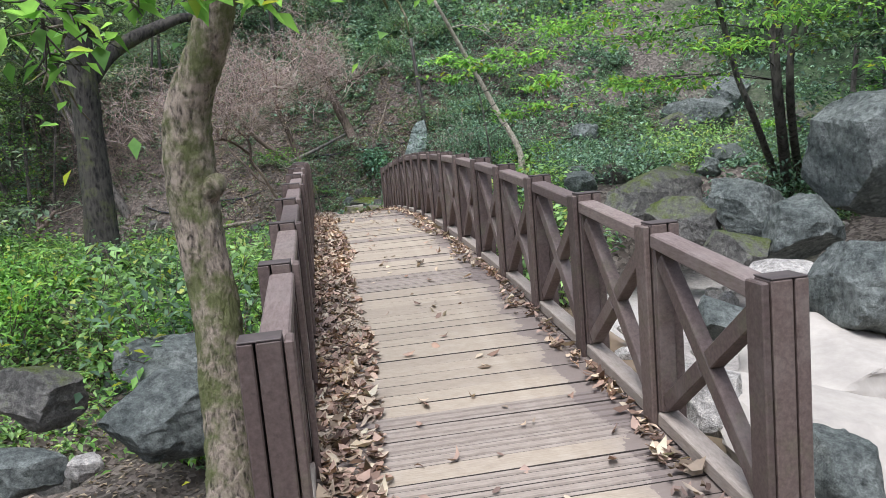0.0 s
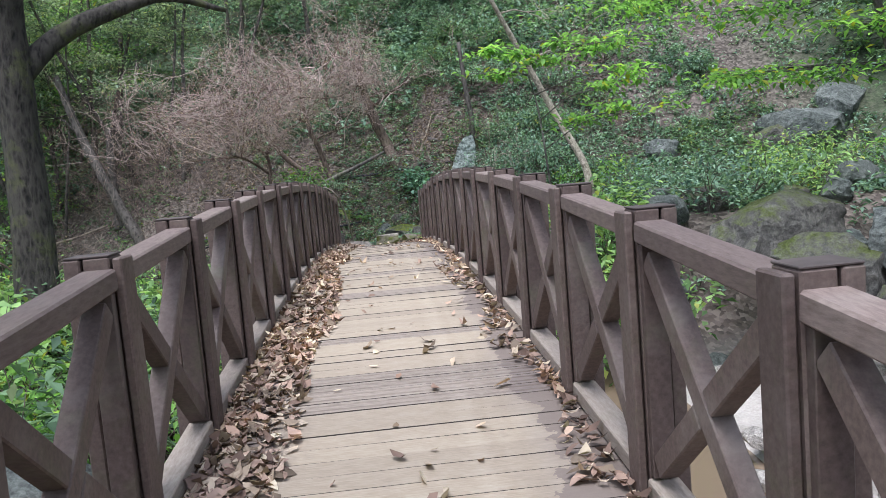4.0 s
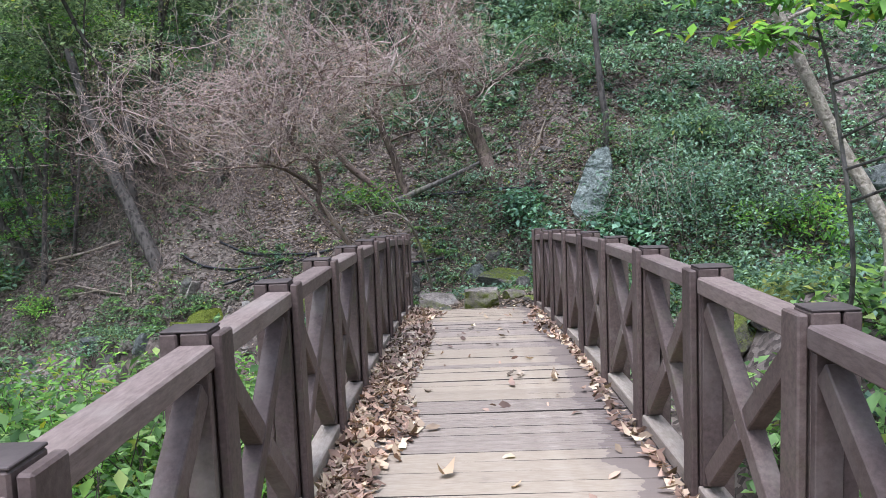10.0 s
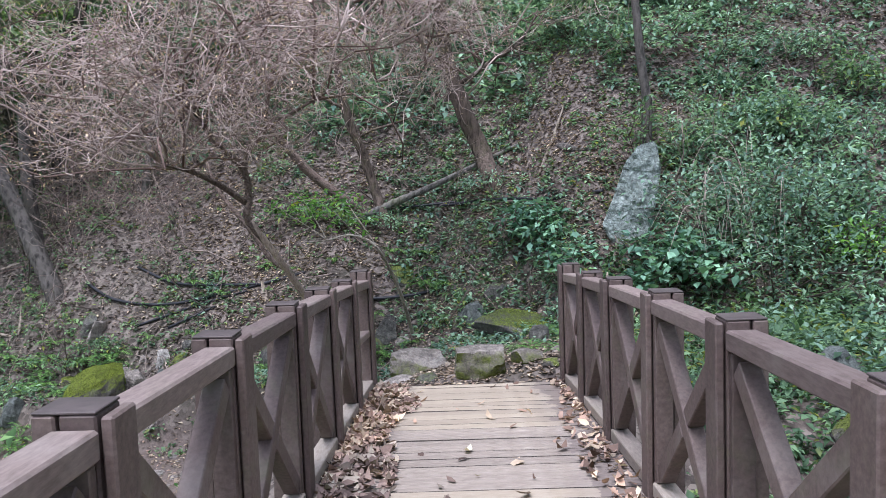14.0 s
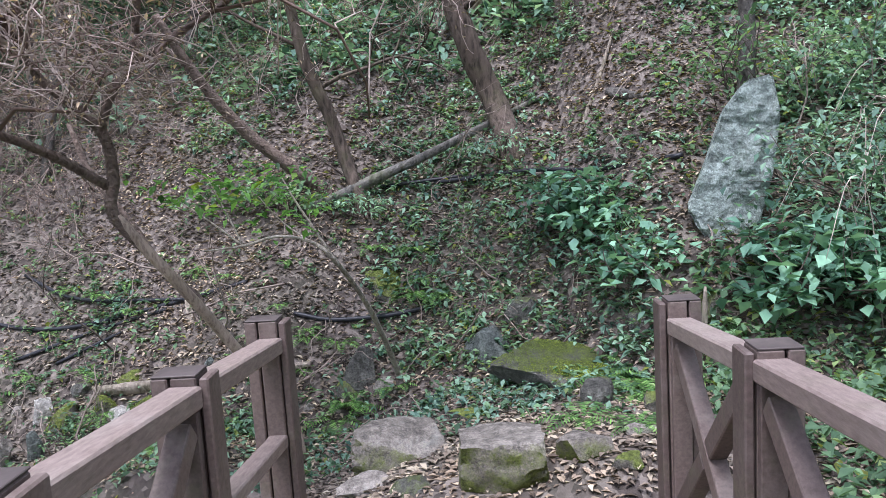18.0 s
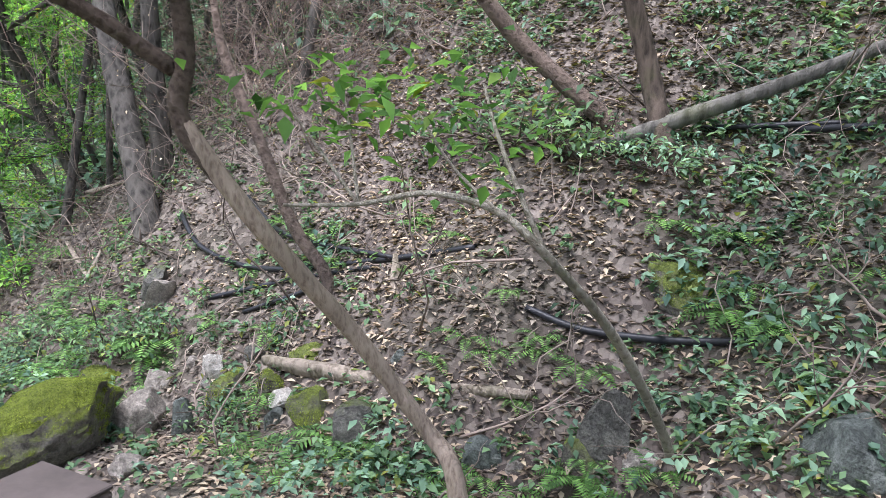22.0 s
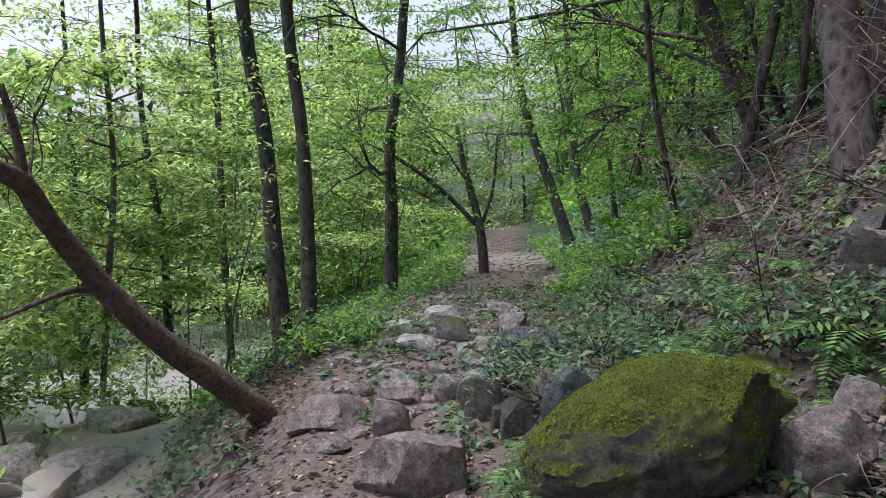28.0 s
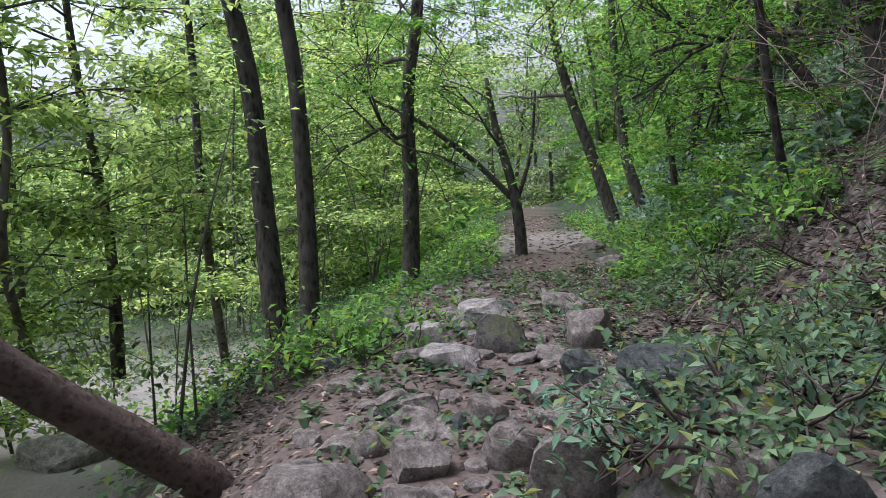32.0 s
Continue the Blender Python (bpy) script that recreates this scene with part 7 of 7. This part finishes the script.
plants("left_bank_plants", "bright green leafy plants on the bank below the bridge", strew(3600, -10, -1.9, 6.5, 16.5, 41, lambda x, y: fade(0.36, 0.5, rough_noise(x, y, 50)) * fade(-1.9, -1.0, ground_z(x, y))), 20, 0.30, 0.09, LEAF_HERB, 42, 1.4)
plants("left_bank_herbs", "green herbs below the bridge", strew(2600, -12, -1.4, 1.0, 17, 43, lambda x, y: 0.6 * fade(0.42, 0.6, rough_noise(x, y, 55)) * fade(-2.75, -2.45, ground_z(x, y))), 14, 0.2, 0.09, LEAF_MID, 44, 1.1)
plants("wood_edge_plants", "green plants along the edge of the path", strew(7000, -30, -7.0, 12, 34, 45, lambda x, y: fade(-0.95, -1.5, trail_frame(x, y)[0]) * fade(-14, -6, trail_frame(x, y)[0]) * fade(0.3, 0.5, rough_noise(x, y, 60)) * (1 - (x > -15) * fade(-2.45, -2.75, ground_z(x, y)))), 13, 0.24, 0.075, LEAF_MID, 46, 1.4)
plants("uphill_edge_plants", "green plants on the uphill edge of the path", strew(3800, -26, -6.0, 19, 38, 47, lambda x, y: fade(0.8, 1.3, trail_frame(x, y)[0]) * fade(5.0, 2.5, trail_frame(x, y)[0]) * 0.8 * fade(0.38, 0.55, rough_noise(x, y, 63)) * fade(-6.5, -11.0, x)), 12, 0.15, 0.065, LEAF_MID, 48, 1.1)
plants("upper_slope_plants", "dark green undergrowth high on the slope", strew(17000, -24, 20, 24, 46, 49, lambda x, y: fade(0.42, 0.52, rough_noise(x * 0.7, y * 0.7, 66)) * (0.35 + 0.65 * fade(-4, 2, x)) * fade(1.3, 2.4, np.abs(trail_frame(x, y)[0]))), 20, 0.45, 0.16, LEAF_BLUE, 50, 1.2)

plants("terrace_plants", "low fresh green plants on the terrace above the path", strew(1000, -8, 2.5, 18.6, 21.2, 71, lambda x, y: fade(0.42, 0.58, rough_noise(x * 1.6, y * 1.6, 72)) * fade(0.75, 1.1, trail_frame(x, y)[0])), 9, 0.13, 0.06, LEAF_BLUE, 74, 0.9)

# dry stems that arch out of the shrubs beside the standing stone
rg = np.random.RandomState(93)
lines = []
for k in range(13):
    p = np.array([rg.uniform(2.9, 3.9), rg.uniform(19.2, 20.0), 0.0])
    p[2] = on_ground(p[0], p[1])
    w = np.array([rg.uniform(-0.9, 0.3), rg.uniform(-0.7, 0.1), 0.0])
    h = rg.uniform(0.9, 1.5)
    lines.append((smooth_line([p, p + w * 0.35 + np.array([0, 0, h * 0.85]), p + w * 0.75 + np.array([0, 0, h]), p + w * 1.15 + np.array([0, 0, h * 0.6])], 12), (0.005, 0.002)))
tagged(tubes("dry_stems", lines, TWIG, sides=4), "pale dry stems arching out of green shrubs", "stems", kind="stuff")

plants("hillside_undergrowth", "light green undergrowth on the far hillside", strew(5200, -62, -22, 22, 62, 91, lambda x, y: fade(1.6, 3.0, np.abs(trail_frame(x, y)[0]))), 13, 0.9, 0.34, LEAF_FRESH, 92, 1.3)

plants("verge_plants", "fresh green plants along both verges of the far path", strew(5200, -27, -12.5, 17, 32, 95, lambda x, y: fade(0.85, 1.25, np.abs(trail_frame(x, y)[0])) * fade(5.0, 3.5, np.abs(trail_frame(x, y)[0]))), 12, 0.22, 0.1, LEAF_FRESH, 96, 1.3)

# bare brushwood on the slope
for brush_label, brush_mat, brush_n, brush_seed in (("pale bare brushwood standing on the slope", TWIG_MID, 70, 81), ("dark bare brushwood standing on the slope", TWIG_DARK, 60, 82)):
    rg = np.random.RandomState(brush_seed)
    lines = []
    for p in strew(brush_n * 3, -9, 7, 19.6, 28, brush_seed, lambda x, y: fade(1.5, 2.0, np.abs(trail_frame(x, y)[0])), 0.0)[:brush_n]:
        lines += spray_lines(p, (rg.normal() * 0.8, rg.normal() * 0.5 - 0.2, 0.8), rg.uniform(0.5, 1.5), rg, 2, 0.011, 4, 0.6)[0]
    tagged(tubes("brushwood", lines, brush_mat, sides=4), brush_label, "brushwood", kind="stuff")

# dead leaves
def litter(name, label, pos, size, mat, seed):
    return tagged(leaves(name, pos, size, mat, seed, None, "", 0.0, 0.45, 0.4), label, "leaves", kind="stuff")


def off_path(x, y, inside):
    return inside + (1 - inside) * fade(0.9, 1.5, np.abs(trail_frame(x, y)[0]) + 1.2 * fade(-1.8, -0.6, x))


# on the bank darker leaves take over from paler ones, standing in for shade
litter("slope_litter", "brown dead leaves covering the slope", strew(125000, -8, 7, 17.3, 26, 51, lambda x, y: off_path(x, y, 0.15) * fade(-6.2, -3.8, x)), 0.062, LEAF_RED, 52)
litter("damp_shaded_litter", "damp leaves on the bank, darkened in colour for its shade", strew(70000, -14, -3.5, 18.3, 27, 151, lambda x, y: off_path(x, y, 0.25) * fade(-4.0, -7.0, x)), 0.06, LEAF_DAMP_SHADED, 152)
litter("pale_litter", "pale dry leaves on the slope and path", strew(34000, -11, 5, 17.3, 25.5, 53, lambda x, y: off_path(x, y, 0.3) * (0.12 + 0.88 * fade(-6.0, -3.4, x))), 0.066, LEAF_PALE, 54)
litter("left_bank_litter", "dead leaves on the bank below the bridge", strew(14000, -9, -1.0, 0.5, 16, 55), 0.075, LEAF_RED, 56)
litter("upper_litter", "brown dead leaves on the upper slope", strew(24000, -18, 10, 27, 40, 57), 0.13, LEAF_RED, 58)
litter("far_path_litter", "dead leaves along the far path", strew(9000, -30, -13, 18, 34, 59), 0.10, LEAF_RED, 60)

litter("path_litter", "brown leaf scraps trodden into the path", strew(9000, -15, -1.2, 17.4, 24, 61, lambda x, y: fade(1.5, 0.9, np.abs(trail_frame(x, y)[0])) * (0.4 + 0.6 * fade(0.4, 0.6, rough_noise(x * 2, y * 2, 62)))), 0.045, LEAF_BROWN, 64)

# twigs on the slope
lines = []
rg = np.random.RandomState(66)
tn = 1100
tx, ty = rg.uniform(-12, 8, tn), rg.uniform(19.4, 30, tn)
tl, ta2 = rg.uniform(0.12, 0.6, tn), rg.uniform(0, 2 * np.pi, tn)
ex, ey = tx + np.cos(ta2) * tl, ty + np.sin(ta2) * tl
z0, z1, off = ground_z(tx, ty), ground_z(ex, ey), np.abs(trail_frame(tx, ty)[0])
for k in np.nonzero(off > 1.5)[0]:
    up = rg.uniform(0.0, 0.45) * tl[k]
    a, b = np.array([tx[k], ty[k], z0[k]]), np.array([ex[k], ey[k], z1[k] + up])
    w = rg.normal(size=(2, 3)) * 0.09 * tl[k] + np.array([0, 0, 0.03 + 0.2 * up])
    lines.append((smooth_line([a, a * 0.65 + b * 0.35 + w[0], a * 0.3 + b * 0.7 + w[1], b], 7), (rg.uniform(0.003, 0.009), 0.002)))
tagged(tubes("twigs", lines, TWIG_MID, sides=4), "brown dead twigs lying on the slope", "twigs", kind="stuff")

# leaves blown against the railings of the bridge
rg = np.random.RandomState(71)
n = 6200
yy = -1.0 + (LENGTH + 1.0) * rg.rand(n)
w = 0.05 + 0.42 * (0.35 + 0.65 * vnoise(yy * 1.1, yy * 0, 4))
xl = -HALF + 0.01 + w * rg.rand(n) ** 1.7
n2 = 1050
yr = -1.0 + (LENGTH + 1.0) * rg.rand(n2)
xr = HALF - 0.01 - (0.03 + 0.24 * vnoise(yr * 0.9, yr * 0, 8)) * rg.rand(n2) ** 1.6
n3 = 190
ym, xm = -1.0 + (LENGTH + 1.0) * rg.rand(n3), rg.uniform(-0.7, 0.7, n3)
px, py = np.concatenate([xl, xr, xm]), np.concatenate([yy, yr, ym])
pz = deck_top(py) + 0.012 + 0.03 * rg.rand(len(px)) * fade(0.4, 0.8, np.abs(px))
heap = np.stack([px, py, pz], -1)
curled_leaves("deck_leaves", "dry tan fallen leaves gathered along the bridge railings", heap[::3], 0.088, LEAF_DRY, 72)
curled_leaves("deck_leaves_brown", "pinkish-brown fallen leaves gathered along the bridge railings", heap[np.arange(len(heap)) % 3 > 0], 0.082, LEAF_BROWN, 73)

# ferns along the foot of the bank
rf = random.Random(9)
for k in range(34):
    x = rf.uniform(-13.0, -4.6)
    y = np.interp(-x, (2.2, 4.7, 8.4, 10.6, 15.5), (18.5, 19.0, 19.85, 20.4, 23.0)) + rf.uniform(1.5, 3.4)
    fern(FERN_L, (x, y, on_ground(x, y)), rf.uniform(0.3, 0.5), 1500 + k, 8)
for k in range(20):
    x, y = rf.uniform(-5.2, 0.6), rf.uniform(20.9, 22.3)
    fern("small bright fern on the leaf-covered terrace", (x, y, on_ground(x, y)), rf.uniform(0.2, 0.34), 1550 + k, 8)
